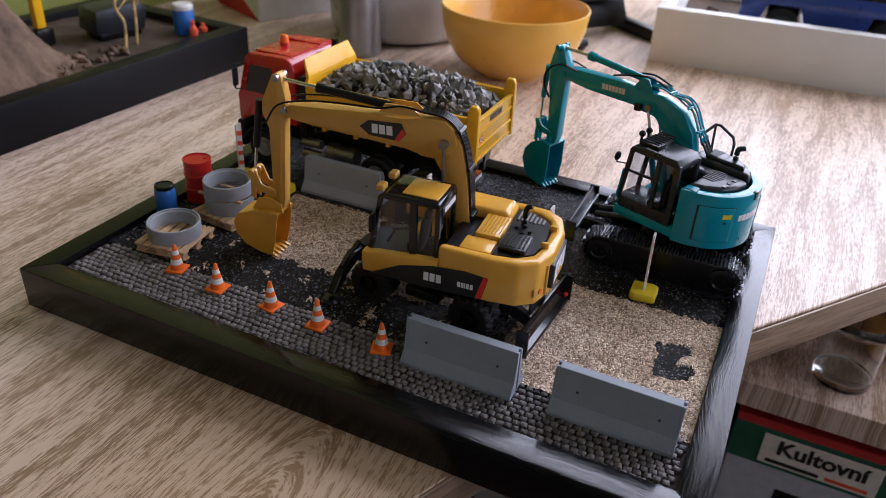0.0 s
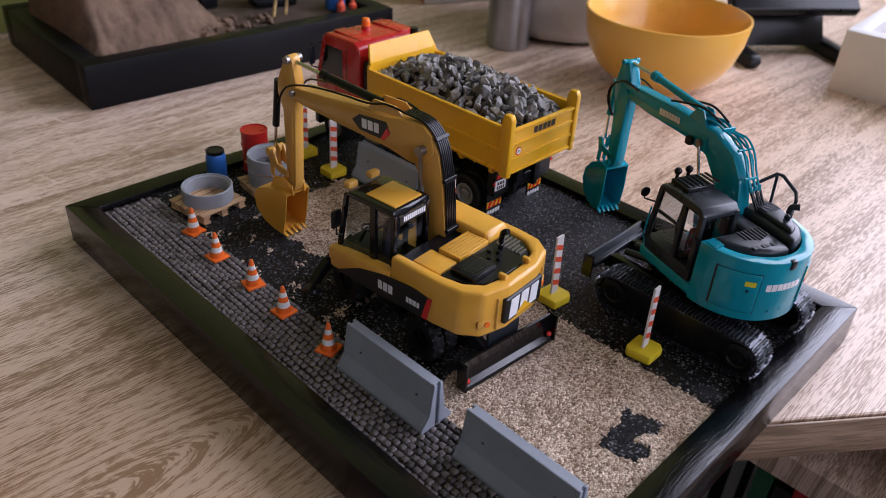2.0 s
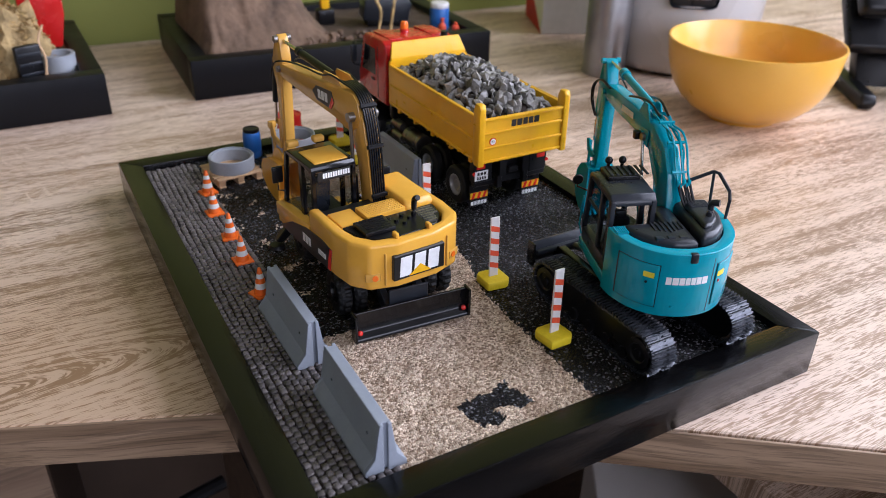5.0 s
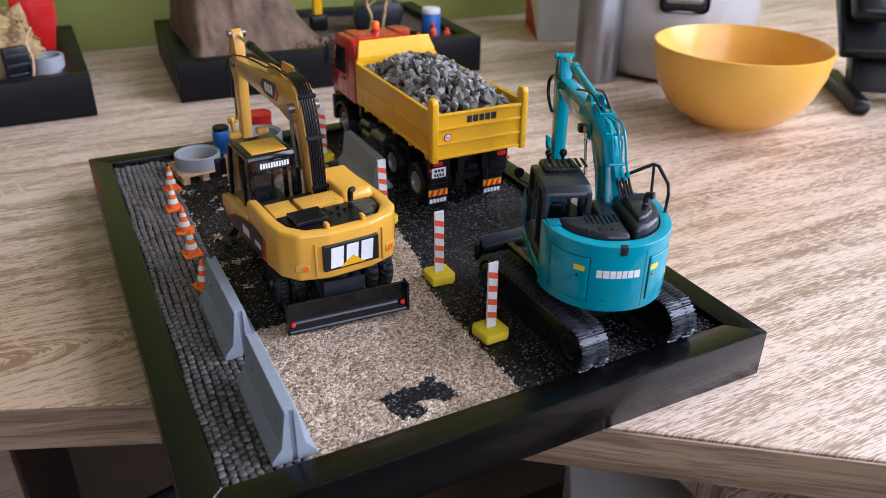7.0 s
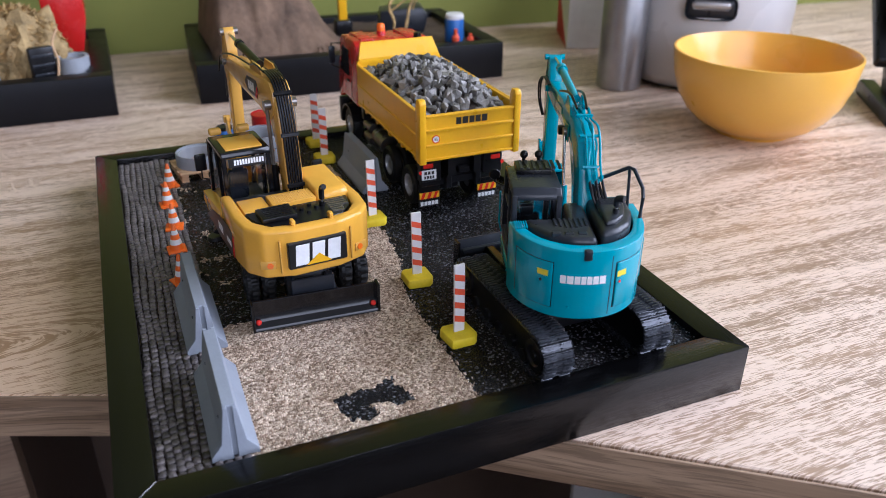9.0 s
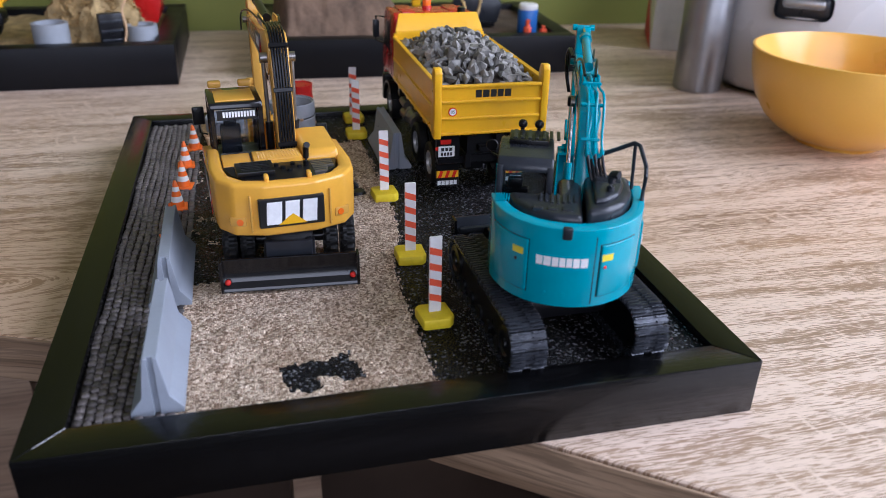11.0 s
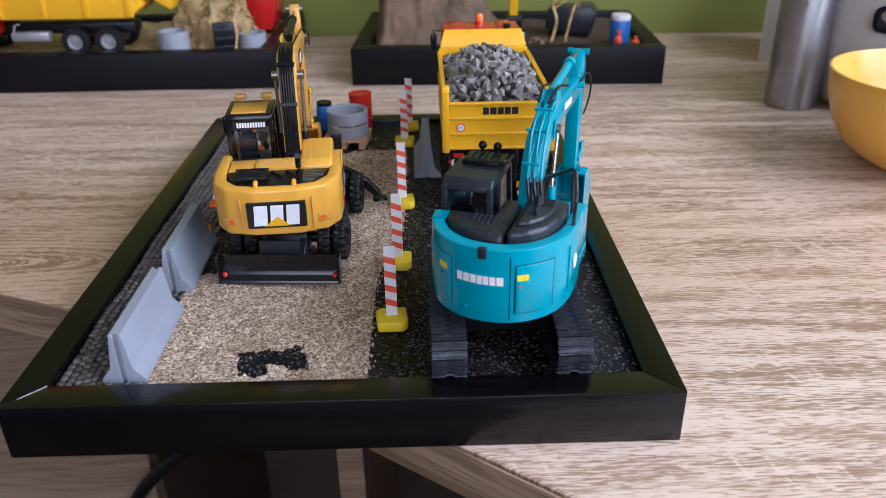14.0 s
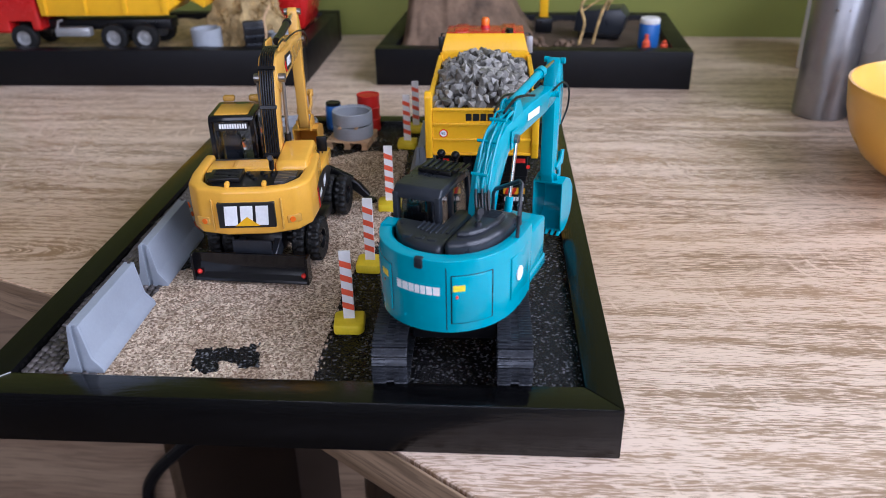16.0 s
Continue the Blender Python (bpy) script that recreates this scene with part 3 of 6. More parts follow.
        part("lifting_hole", bm, M_DARKGREY, ob)
    return ob


jersey_barrier((23.3, 89.3, FLOOR), 0.6)
jersey_barrier((24.0, 27.8, FLOOR), 0.0)
jersey_barrier((128.2, 208.5, FLOOR), 1.0)


def cone(at, rz):
    ob = thing("traffic_cone", "small orange traffic cone with white bands", "traffic cone", at, rz, group="traffic cones")
    bm = B()
    box(bm, -4.3, 4.3, -4.3, 4.3, 0.2, 1.5, 0.5)
    part("base", bm, M_ORANGE, ob)
    radius = lambda h: 3.3 - (3.3 - 0.75) * (h - 1.4) / 12.0
    for n, (a, b) in enumerate(((1.4, 4.1), (4.1, 6.6), (6.6, 8.9), (8.9, 11.0), (11.0, 13.4))):
        bm = B()
        prof = [(radius(a), a), (radius(b), b)]
        if n == 4:
            prof += [(0.45, 13.75), (0, 13.8)]
        lathe(bm, prof, 24)
        part("white_band" if n % 2 else "cone_section", bm, M_BWHITE if n % 2 else M_ORANGE, ob)
    return ob


for x, y, rz in ((25.6, 235.2, 12), (22.3, 209.0, 4), (22.6, 180.0, -8), (21.2, 155.0, 3), (20.4, 123.6, 20)):
    cone((x, y, FLOOR - 0.3), rz)


def beacon_board(at, rz, lean):
    ob = thing("warning_board", "red and white striped warning board on a yellow foot", "warning board", at, rz, group="warning boards")
    bm = B()
    prism(bm, [(-5.6, -5.6), (4.0, -6.2), (6.0, -4.0), (5.6, 5.6), (-4.4, 6.0), (-6.2, 4.4)], "z", 0, 4.3, 0.9, 2)
    part("foot", bm, M_BASEY, ob)
    tilt = pose(0, 0, 0, lean, 0, 0)
    bm = B()
    box(bm, -2.15, 2.15, -0.5, 0.5, 3.6, 33, 0.12, 1)
    board = part("board", bm, M_BWHITE, ob, tf=tilt)
    for k in range(4):
        z = 8.2 + 5.9 * k
        bm = B()
        for s in (-1, 1):
            y0, y1 = (0.5, 0.53) if s > 0 else (-0.53, -0.5)
            prism(bm, [(-2.15, z + 1.0), (2.15, z - 0.5), (2.15, z + 2.1), (-2.15, z + 3.6)], "y", y0, y1)
        part("red_stripe", bm, M_STRIPE, board, tf=tilt)
    return ob


for x, y, rz, lean in ((114, 37.5, 4, -1), (115, 85, -2, -2), (115.6, 149, 2, -3), (115, 240.5, -3, 1), (117.5, 270, 0, 0)):
    beacon_board((x, y, FLOOR), rz, lean)


def pallet(at, rz):
    ob = thing("wooden_pallet", "small pale pine pallet with gaps between boards", "pallet", at, rz, group="pallets")
    for x in (-11, 0, 11):
        for y in (-10.5, 0, 10.5):
            bm = B()
            box(bm, x - 1.8, x + 1.8, y - 2.2, y + 2.2, 0.7, 3.3, 0.1, 1)
            part("block", bm, M_PINE, ob)
    for x in (-11, 0, 11):
        bm = B()
        box(bm, x - 1.9, x + 1.9, -13.5, 13.5, 0, 0.7, 0.1, 1)
        part("bottom_board", bm, M_PINE, ob)
        bm = B()
        box(bm, x - 1.9, x + 1.9, -13.5, 13.5, 3.3, 4.0, 0.1, 1)
        part("bearer", bm, M_PINE, ob)
    for k in range(6):
        y = -11.6 + 4.64 * k
        bm = B()
        box(bm, -13.6 + random.uniform(-0.3, 0.3), 13.4 + random.uniform(-0.3, 0.3), y - 1.8, y + 1.8, 4.0, 4.8, 0.12, 1)
        part("top_board", bm, M_PINE, ob)
    return ob


def pipe_ring(at, r=12.6, h=7.6):
    ob = thing("concrete_ring", "grey concrete well ring lying flat", "concrete ring", at, group="concrete rings")
    bm = B()
    lathe(bm, [(r - 1.9, 0.0), (r - 0.15, 0.0), (r, 0.2), (r, h - 0.25), (r - 0.25, h), (r - 0.75, h), (r - 0.8, h - 0.9), (r - 1.8, h - 0.9), (r - 1.95, h - 1.1), (r - 1.9, 0.0)], 48)
    part("wall", bm, M_CONC_DARK, ob)
    return ob


pallet((43.5, 252, FLOOR), 8)
pipe_ring((44.2, 252.5, FLOOR + 4.8))
pallet((79.5, 247.5, FLOOR), -6)
pipe_ring((80.2, 248.2, FLOOR + 4.8), 12.4)
for x, a in ((73.5, 3), (85, -4)):
    bm = B()
    box(bm, -0.9, 0.9, -13.2, 13.2, 0, 1.0, 0.1, 1)
    single("wooden_lath", bm, M_PINE, "thin pale wooden lath between two concrete rings", "lath", at=(x, 248.2, FLOOR + 12.4), rz=a, group="laths")
pipe_ring((80.2, 248.2, FLOOR + 13.4), 12.4, 7.4)

DRUM, BARREL = 1.1, 1.15  # sizes against the base outline
ob = thing("oil_drum", "red ribbed drum standing on the ground", "drum", (86.5, 273.2, FLOOR))
bm = B()
prof = [(0, 0), (6.3, 0), (6.6, 0.3)]
for h in (7.0, 14.0):
    prof += [(6.45, h - 0.7), (6.85, h - 0.3), (6.85, h + 0.3), (6.45, h + 0.7)]
prof += [(6.5, 20.6), (6.75, 20.9), (6.75, 21.4), (6.3, 21.5), (6.2, 20.9), (0, 20.9)]
lathe(bm, [(r * DRUM, h * DRUM) for r, h in prof], 40)
part("body", bm, M_REDDRUM, ob)
bm = B()
cyl(bm, (3.2, -2.6, 20.9 * DRUM), (3.2, -2.6, 20.9 * DRUM + 0.5), 1.0, seg=14)
part("bung", bm, M_REDDRUM, ob)
ob = thing("plastic_barrel", "small blue barrel with a black lid", "barrel", (63.0, 275.0, FLOOR))
bm = B()
lathe(bm, [(r * BARREL, h * BARREL) for r, h in ((0, 0), (4.0, 0), (4.5, 0.8), (4.6, 3), (4.45, 3.3), (4.6, 3.6), (4.6, 11.5), (4.3, 13.2), (4.0, 13.8), (0, 13.8))], 32)
part("body", bm, M_BLUE, ob)
bm = B()
lathe(bm, [(r * BARREL, h * BARREL) for r, h in ((0, 13.8), (4.1, 13.8), (4.25, 14.2), (4.2, 15.2), (3.7, 15.5), (3.6, 15.1), (0, 15.1))], 32)
part("lid", bm, M_BLACK, ob)


# ---- shared vehicle pieces ----
def wheel(parent, x0, x1, y, z, r, rim, lugs=0, tf=None, hub=0.6, outer=None):
    """A tyre between x0 and x1 with a dished rim on its outer side, the side away from x = 0 unless given."""
    side = outer if outer else (1 if x0 + x1 > 0 else -1)
    w = abs(x1 - x0)
    mid = (x0 + x1) / 2
    bm = B()
    ri = r * hub
    seg = lugs * 4 if lugs else 40
    profile = [(ri, -w / 2 + 0.5), (r * 0.86, -w / 2), (r * 0.95, -w / 2 + 0.4), (r, -w / 2 + w * 0.2), (r, -w * 0.06), (r, w * 0.06), (r, w / 2 - w * 0.2), (r * 0.95, w / 2 - 0.4), (r * 0.86, w / 2), (ri, w / 2 - 0.5)]
    lathe(bm, profile, seg, (mid, y, z), "x")
    bm.verts.ensure_lookup_table()
    for ring in range(2, 8) if lugs else ():
        for k in range(seg):
            if (k + (0, 0, 2, 2, 2, 2)[ring - 2]) % 4 > 1:
                co = bm.verts[ring * seg + k].co
                co.y, co.z = y + (co.y - y) * 0.905, z + (co.z - z) * 0.905
    tyre = part("wheel", bm, M_RUBBER, parent, "black rubber tyre", tf=tf)
    bm = B()
    e = side * (w / 2 - 0.35)
    d = side * (w / 2 - w * 0.42)
    lathe(bm, [(ri + 0.05, -side * w / 2 * 0.6), (ri + 0.05, e), (ri * 0.9, e), (ri * 0.84, d), (ri * 0.46, d), (ri * 0.42, e * 0.7), (ri * 0.25, e * 0.75), (0, e * 0.75)], 32, (mid, y, z), "x")
    for k in range(8):
        a = 2 * math.pi * k / 8
        cy, cz = y + ri * 0.62 * math.cos(a), z + ri * 0.62 * math.sin(a)
        cyl(bm, (mid + d, cy, cz), (mid + d + side * 0.4, cy, cz), ri * 0.07, seg=6)
    part("rim", bm, rim, tyre, tf=tf)
    return tyre


def letters(parent, x0, x1, z0, z1, y, widths, material, tf=None, gap=0.16, axis="y", depth=0.08):
    """Plain upright bars that stand for a word on a face."""
    total = sum(widths)
    x = x0
    bm = B()
    for w in widths:
        step = (x1 - x0) * w / total
        a, b = x + step * gap / 2, x + step * (1 - gap / 2)
        if axis == "y":
            box(bm, min(a, b), max(a, b), y - depth, y, z0, z1)
        else:
            box(bm, y - depth, y, min(a, b), max(a, b), z0, z1)
        x += step
    return part("lettering", bm, material, parent, tf=tf)


# ---- the wheeled excavator ----
cat = thing("wheeled_excavator", "yellow and black scale model of a wheeled excavator, boom raised", "model excavator", (68, 114, FLOOR))
LOW = pose(1.2, 0, 0, 0, 0, -3.2)
UP = pose(0, 0, 0, 0, 0, 5.2) @ Matrix.Translation((-3.5, 0, 0))
for y in (-19.5, 29.5):
    for s in (-1, 1):
        wheel(cat, s * 19.6, s * 25.2, y, 10.2, 10.0, M_BLACK, 18, LOW, 0.5)
        wheel(cat, s * 13.0, s * 18.6, y, 10.2, 10.0, M_BLACK, 18, LOW, 0.5)
    bm = B()
    cyl(bm, (-13, y, 10.2), (13, y, 10.2), 2.2)
    box(bm, -5, 5, y - 4, y + 4, 7, 14, 1.0)
    part("axle", bm, M_BLACK, cat, tf=LOW)
bm = B()
prism(bm, [(-30, 9), (-26, 17), (40, 17), (44, 9), (38, 7), (-24, 7)], "x", -9, 9, 0.8)
box(bm, -12.5, 12.5, -8, 18, 8, 16, 1.0)
cyl(bm, (0, 0, 16), (0, 0, 21.5), 13, seg=32)
part("chassis", bm, M_BLACK, cat, tf=LOW)
for s in (-1, 1):
    bm = B()
    box(bm, s * 17 - 4, s * 17 + 4, -3, 13, 9, 13.5, 0.5)
    part("step_box", bm, M_BLACK, cat, tf=LOW)
# rear blade
bm = B()
prism(bm, [(-44.2, 2.0), (-46.4, 1.6), (-46.0, 3.0), (-43.8, 4.5), (-42.8, 9.0), (-43.6, 13.6), (-42.6, 13.8), (-41.4, 9.0), (-42.2, 4.0)], "x", -24.8, 24.8, 0.15, 1)
blade = part("blade", bm, M_BLACK_GLOSS, cat, "glossy black support blade", tf=LOW)
for s in (-1, 1):
    bm = B()
    box(bm, s * 24.8 - 0.5, s * 24.8 + 0.5, -46.8, -41.5, 1.6, 14.2, 0.2, 1)
    part("blade_end", bm, M_BLACK_GLOSS, blade, tf=LOW)
for s in (-1, 1):
    bm = B()
    bmesh.ops.create_uvsphere(bm, u_segments=12, v_segments=8, radius=1.15, matrix=Matrix.Translation((s * 22.8, -45.0, 5.2)))
    part("blade_lamp", bm, M_LAMPRED, blade, "red lens", tf=LOW)
bm = B()
prism(bm, [(-42.5, 4), (-42.5, 10), (-30, 15), (-28, 9)], "x", -9.5, -6.5, 0.3, 1)
prism(bm, [(-42.5, 4), (-42.5, 10), (-30, 15), (-28, 9)], "x", 6.5, 9.5, 0.3, 1)
box(bm, -8.5, 8.5, -40.5, -39.3, 10.5, 18.5, 0.3, 1)
part("blade_arm", bm, M_DARKGREY, cat, tf=LOW)
# front outriggers
for s in (-1, 1):
    bm = B()
    prism(bm, [(s * 5, 12), (s * 7, 17), (s * 16, 18), (s * 27, 11), (s * 33, 4), (s * 30, 2.5), (s * 23, 8), (s * 14, 12)], "y", 42.5, 46.5, 0.5, 1)
    leg = part("outrigger", bm, M_BLACK, cat, tf=LOW)
    bm = B()
    cyl(bm, (s * 10, 44.5, 19.5), (s * 24, 44.5, 13), 1.3)
    part("cylinder", bm, M_BLACK_GLOSS, leg, tf=LOW)
    bm = B()
    cyl(bm, (s * 32, 44.5, 0.4), (s * 32, 44.5, 1.8), 4.2, 3.4, 20)
    part("foot_plate", bm, M_BLACK, leg, tf=LOW)
    bm = B()
    box(bm, -9, 9, 40, 47, 8, 18, 0.8) if s > 0 else box(bm, -7, 7, 38, 42, 10, 18, 0.8)
    part("outrigger_housing", bm, M_BLACK, cat, tf=LOW)

# upper body: low front deck, counterweight wrapped round the rear
BZ = 23.0
bm = B()
plan = [(-25.2, 31), (-25.6, -24), (-24.4, -35), (-19.5, -41.6), (-9, -44.6), (9, -44.6), (19.5, -41.6), (24.4, -35), (25.6, -24), (25.2, 18), (22, 22), (5, 22), (5, 31)]
prism(bm, plan, "z", BZ + 1.0, BZ + 5.5, 0.5, 2)
part("deck", bm, M_CATY, cat, tf=UP)
bm = B()
rear = [(-25.6, -2), (-26.2, -24), (-25.0, -35), (-20, -42), (-9, -45.4), (9, -45.4), (20, -42), (25.0, -35), (26.2, -24), (25.6, -2), (21, -2), (21, -24), (19.6, -32), (15, -38), (6, -40), (-6, -40), (-15, -38), (-19.6, -32), (-21, -24), (-21, -2)]
prism(bm, rear, "z", BZ + 0.6, BZ + 20.5, 1.5, 3)
cw = part("counterweight", bm, M_CATY, cat, "rounded yellow rear counterweight", smooth=50, tf=UP)
bm = B()
prism(bm, [(-11.6, -46.4), (-11.6, -44), (11.6, -44), (11.6, -46.4)], "z", BZ + 4.4, BZ + 15.4, 0.4, 1)
logo = part("logo_plate", bm, M_PRINT, cw, "black logo plate with white and yellow shapes", tf=UP)
bm = B()
for x0, x1 in ((-9.2, -3.3), (-2.7, 2.9), (3.5, 9.2)):
    prism(bm, [(x0, BZ + 5.6), (x1 - 0.6, BZ + 5.6), (x1, BZ + 14.2), (x0 + 0.6, BZ + 14.2)], "y", -46.52, -46.3, 0.1, 1)
part("logo_shape", bm, M_PRINTW, cw, tf=UP)
bm = B()
prism(bm, [(-5.0, BZ + 5.4), (5.1, BZ + 5.4), (0.2, BZ + 9.4)], "y", -46.65, -46.5)
part("logo_shape", bm, M_TRUCKY, cw, tf=UP)
for s in (-1, 1):
    turn = Matrix.Translation((s * 18.6, -42.2, 0)) @ Matrix.Rotation(s * radians(22), 4, "Z")
    bm = B()
    box(bm, -3.0, 3.0, -0.5, 0.45, BZ + 4.6, BZ + 8.2, 0.6, 2)
    lamp = part("tail_lamp_recess", bm, M_CATY_D, cw, tf=UP @ turn)
    bm = B()
    cyl(bm, (-0.9 * s, -0.9, BZ + 6.4), (-0.9 * s, -0.4, BZ + 6.4), 1.2, seg=14)
    part("tail_lamp", bm, M_LAMPORANGE, cw, "orange lens", tf=UP @ turn)
for s in (-1, 1):
    bm = B()
    box(bm, s * 13.6 - 0.35, s * 13.6 + 0.35, -44.9, -43.0, BZ + 2.6, BZ + 16.5, 0.3, 2)
    part("crease", bm, M_CATY_D, cw, tf=UP @ Matrix.Rotation(s * radians(0.6), 4, "Z"))
for s in (-1, 1):
    bm = B()
    box(bm, s * 7.5 - 0.9, s * 7.5 + 0.9, -42.5, -39, BZ + 20, BZ + 22.6, 0.7, 2)
    part("lifting_lug", bm, M_CATY, cw, tf=UP)
# side panels with the black swoosh
for s in (-1, 1):
    bm = B()
    prism(bm, [(-2.2, BZ + 4), (-2.2, BZ + 13.5), (31, BZ + 10.5), (31, BZ + 5), (20, BZ + 4)], "x", s * 21.5, s * 26.0, 0.5, 2)
    part("side_panel", bm, M_CATY, cat, tf=UP)
    bm = B()
    prism(bm, [(27, BZ + 1.2), (14, BZ + 8.0), (0, BZ + 11.4), (-14, BZ + 12.6), (-23.8, BZ + 11.8), (-21.5, BZ + 1.4), (0, BZ + 0.6)], "x", s * 25.95, s * 26.25, 0.05, 1)
    part("side_graphic", bm, M_PRINT, cat, tf=UP)
    bm = B()
    prism(bm, [(-18.9, BZ + 1.6), (-21.6, BZ + 11.6), (-23.7, BZ + 11.7), (-21.5, BZ + 1.5)], "x", s * 26.2, s * 26.35)
    part("side_graphic", bm, M_LAMPRED, cat, tf=UP)
    letters(cat, 3.5, -4.5, BZ + 4.2, BZ + 8.0, s * 26.32 + (0.04 if s > 0 else 0.04), (1, 1, 1), M_PRINTW, UP, 0.2, "x")
    letters(cat, -11, -18.0, BZ + 4.8, BZ + 7.2, s * 26.32 + 0.04, (1, 0.7, 0.5, 1, 1), M_PRINTW, UP, 0.25, "x")
# engine deck
bm = B()
prism(bm, [(-20.8, -3), (-20.8, -24), (-18.8, -31.8), (-13.8, -37.8), (-6, -39.8), (6, -39.8), (13.8, -37.8), (18.8, -31.8), (20.8, -24), (20.8, -3)], "z", BZ + 5, BZ + 18.4)
part("engine_bay", bm, M_BLACK, cat, tf=UP)
bm = B()
prism(bm, [(-22, BZ + 15), (-22, BZ + 20.5), (-20, BZ + 23), (6, BZ + 23.5), (12, BZ + 19.5), (12, BZ + 15)], "x", 8.8, 22.5, 1.4, 3)
part("tank_cover", bm, M_CATY, cat, smooth=50, tf=UP)
bm = B()
box(bm, -9.5, 8.4, -22.5, -12, BZ + 15, BZ + 21.4, 0.5, 2)
hood = part("engine_hood", bm, M_CATY, cat, tf=UP)
bm = B()
for i in range(14):
    for j in range(6):
        cyl(bm, (-7.6 + i * 1.12, -21.6 + j * 1.5, BZ + 21.3), (-7.6 + i * 1.12, -21.6 + j * 1.5, BZ + 21.62), 0.42, 0.2, 6)
part("tread_dots", bm, M_CATY_D, hood, tf=UP)
bm = B()
box(bm, -20.6, -10, -22, -9, BZ + 14, BZ + 20.0, 0.6, 2)
part("hood_step", bm, M_CATY, cat, tf=UP)
bm = B()
prism(bm, [(-20.7, -22.6), (-20.7, -24), (-18.7, -31.8), (-13.7, -37.7), (-6, -39.6), (6, -39.6), (13.7, -37.7), (18.7, -31.8), (20.7, -24), (20.7, -22.6)], "z", BZ + 14.5, BZ + 19.8, 0.2, 1)
grille = part("grille_deck", bm, M_BLACK, cat, tf=UP)
bm = B()
box(bm, -17, -3.5, -35, -24, BZ + 19.8, BZ + 21.8, 0.5, 2)
for k in range(6):
    box(bm, -15.2, -5, -34 + k * 1.6, -33.2 + k * 1.6, BZ + 21.6, BZ + 22.0)
part("service_hatch", bm, M_BLACK, grille, tf=UP)
for k in range(7):
    bm = B()
    box(bm, 10.6, 17.6 - 0.4 * (6 - k) if k < 3 else 18.6, -35.8 + k * 1.8, -35.1 + k * 1.8, BZ + 19.8, BZ + 20.3)
    part("slat", bm, M_GUN, grille, tf=UP)
for k in range(5):
    bm = B()
    cyl(bm, (-2 + 2 * k, -26 - (k % 3) * 3, BZ + 19.8), (-2 + 2 * k, -26 - (k % 3) * 3, BZ + 20.8), 0.9, seg=10)
    part("filler_cap", bm, M_BLACK, grille, tf=UP)
bm = B()
tube(bm, arc([(8.8, -28, BZ + 18), (8.8, -28, BZ + 25), (8.9, -28.6, BZ + 27.5), (9.0, -30.5, BZ + 28.5)]), 1.15, 10)
part("exhaust", bm, M_BLACK, cat, tf=UP)

# cab
CX0, CX1, CY0, CY1, CZ0, CZ1 = -22.6, -2.6, -1.2, 29.5, 27.0, 60.5
bm = B()
box(bm, CX0, CX1, CY0, CY1, CZ0 - 1, CZ0 + 7, 0.4, 1)
cab = part("cab", bm, M_BLACK, cat, "black framed cab with clear windows", tf=UP)
posts = [(CX0 + 0.9, CY0 + 1), (CX1 - 0.9, CY0 + 1), (CX0 + 0.9, 10), (CX0 + 0.9, CY1 - 3), (CX1 - 0.9, CY1 - 3), (CX1 - 0.9, 10)]
for n, (px, py) in enumerate(posts):
    lean = 2.2 if n in (3, 4) else 0
    bm = B()
    wdt = 1.0 if n != 2 else 1.5
    prism(bm, [(py - wdt + lean, CZ0 + 6), (py + wdt + lean, CZ0 + 6), (py + wdt - lean, CZ1 - 2), (py - wdt - lean, CZ1 - 2)], "x", px - 0.9, px + 0.9, 0.25, 1)
    part("pillar", bm, M_BLACK_GLOSS, cab, tf=UP)
bm = B()
prism(bm, [(CY0 - 0.2, CZ1 - 2.6), (CY0 + 0.8, CZ1), (22, CZ1 - 0.2), (25.5, CZ1 - 2.8)], "x", CX0, CX1, 0.6, 2)
part("roof", bm, M_BLACK_GLOSS, cab, tf=UP)
bm = B()
box(bm, CX0 + 2.5, CX1 - 2.5, 0.8, 16, CZ1 - 0.1, CZ1 + 0.55, 0.3, 2)
part("roof_panel", bm, M_CATY, cab, "yellow roof panel", tf=UP)
for x in (CX0 + 4, CX1 - 4):
    bm = B()
    box(bm, x - 2.6, x + 2.6, 23.5, 27, CZ1 - 0.8, CZ1 + 2.0, 0.9, 3)
    part("work_lamp", bm, M_CATY_D, cab, tf=UP)
bm = B()
box(bm, CX0 + 2.6, CX1 - 2.6, CY0 - 0.35, CY0 + 0.1, CZ1 - 6.6, CZ1 - 2.8, 0.1, 1)
letters(cab, CX0 + 4.6, CX1 - 3.0, CZ1 - 5.6, CZ1 - 3.4, CY0 - 0.36, (1,) * 11, M_PRINTW, UP, 0.28)
part("name_band", bm, M_PRINT, cab, tf=UP)
for x0, x1, y0, y1, z0, z1 in ((CX0 + 2, CX1 - 2, CY0 + 0.9, CY0 + 1.2, CZ0 + 7, CZ1 - 6.6), (CX0 + 0.7, CX0 + 1.0, -1.0, 8.6, CZ0 + 7, CZ1 - 2.6), (CX0 + 0.7, CX0 + 1.0, 11.4, 25.0, CZ0 + 7, CZ1 - 2.6), (CX1 - 1.0, CX1 - 0.7, -1.0, 25, CZ0 + 7, CZ1 - 2.6), (CX0 + 2, CX1 - 2, 25.6, 25.9, CZ0 + 7, CZ1 - 2.6)):
    bm = B()
    box(bm, x0, x1, y0, y1, z0, z1)
    part("window", bm, M_CABGLASS, cab, "clear plastic window", tf=UP)
bm = B()
box(bm, -19, -11, 8, 14, 34, 38, 0.8)
prism(bm, [(7, 37), (9.5, 37), (8, 50), (5.5, 50)], "x", -19, -11, 0.8)
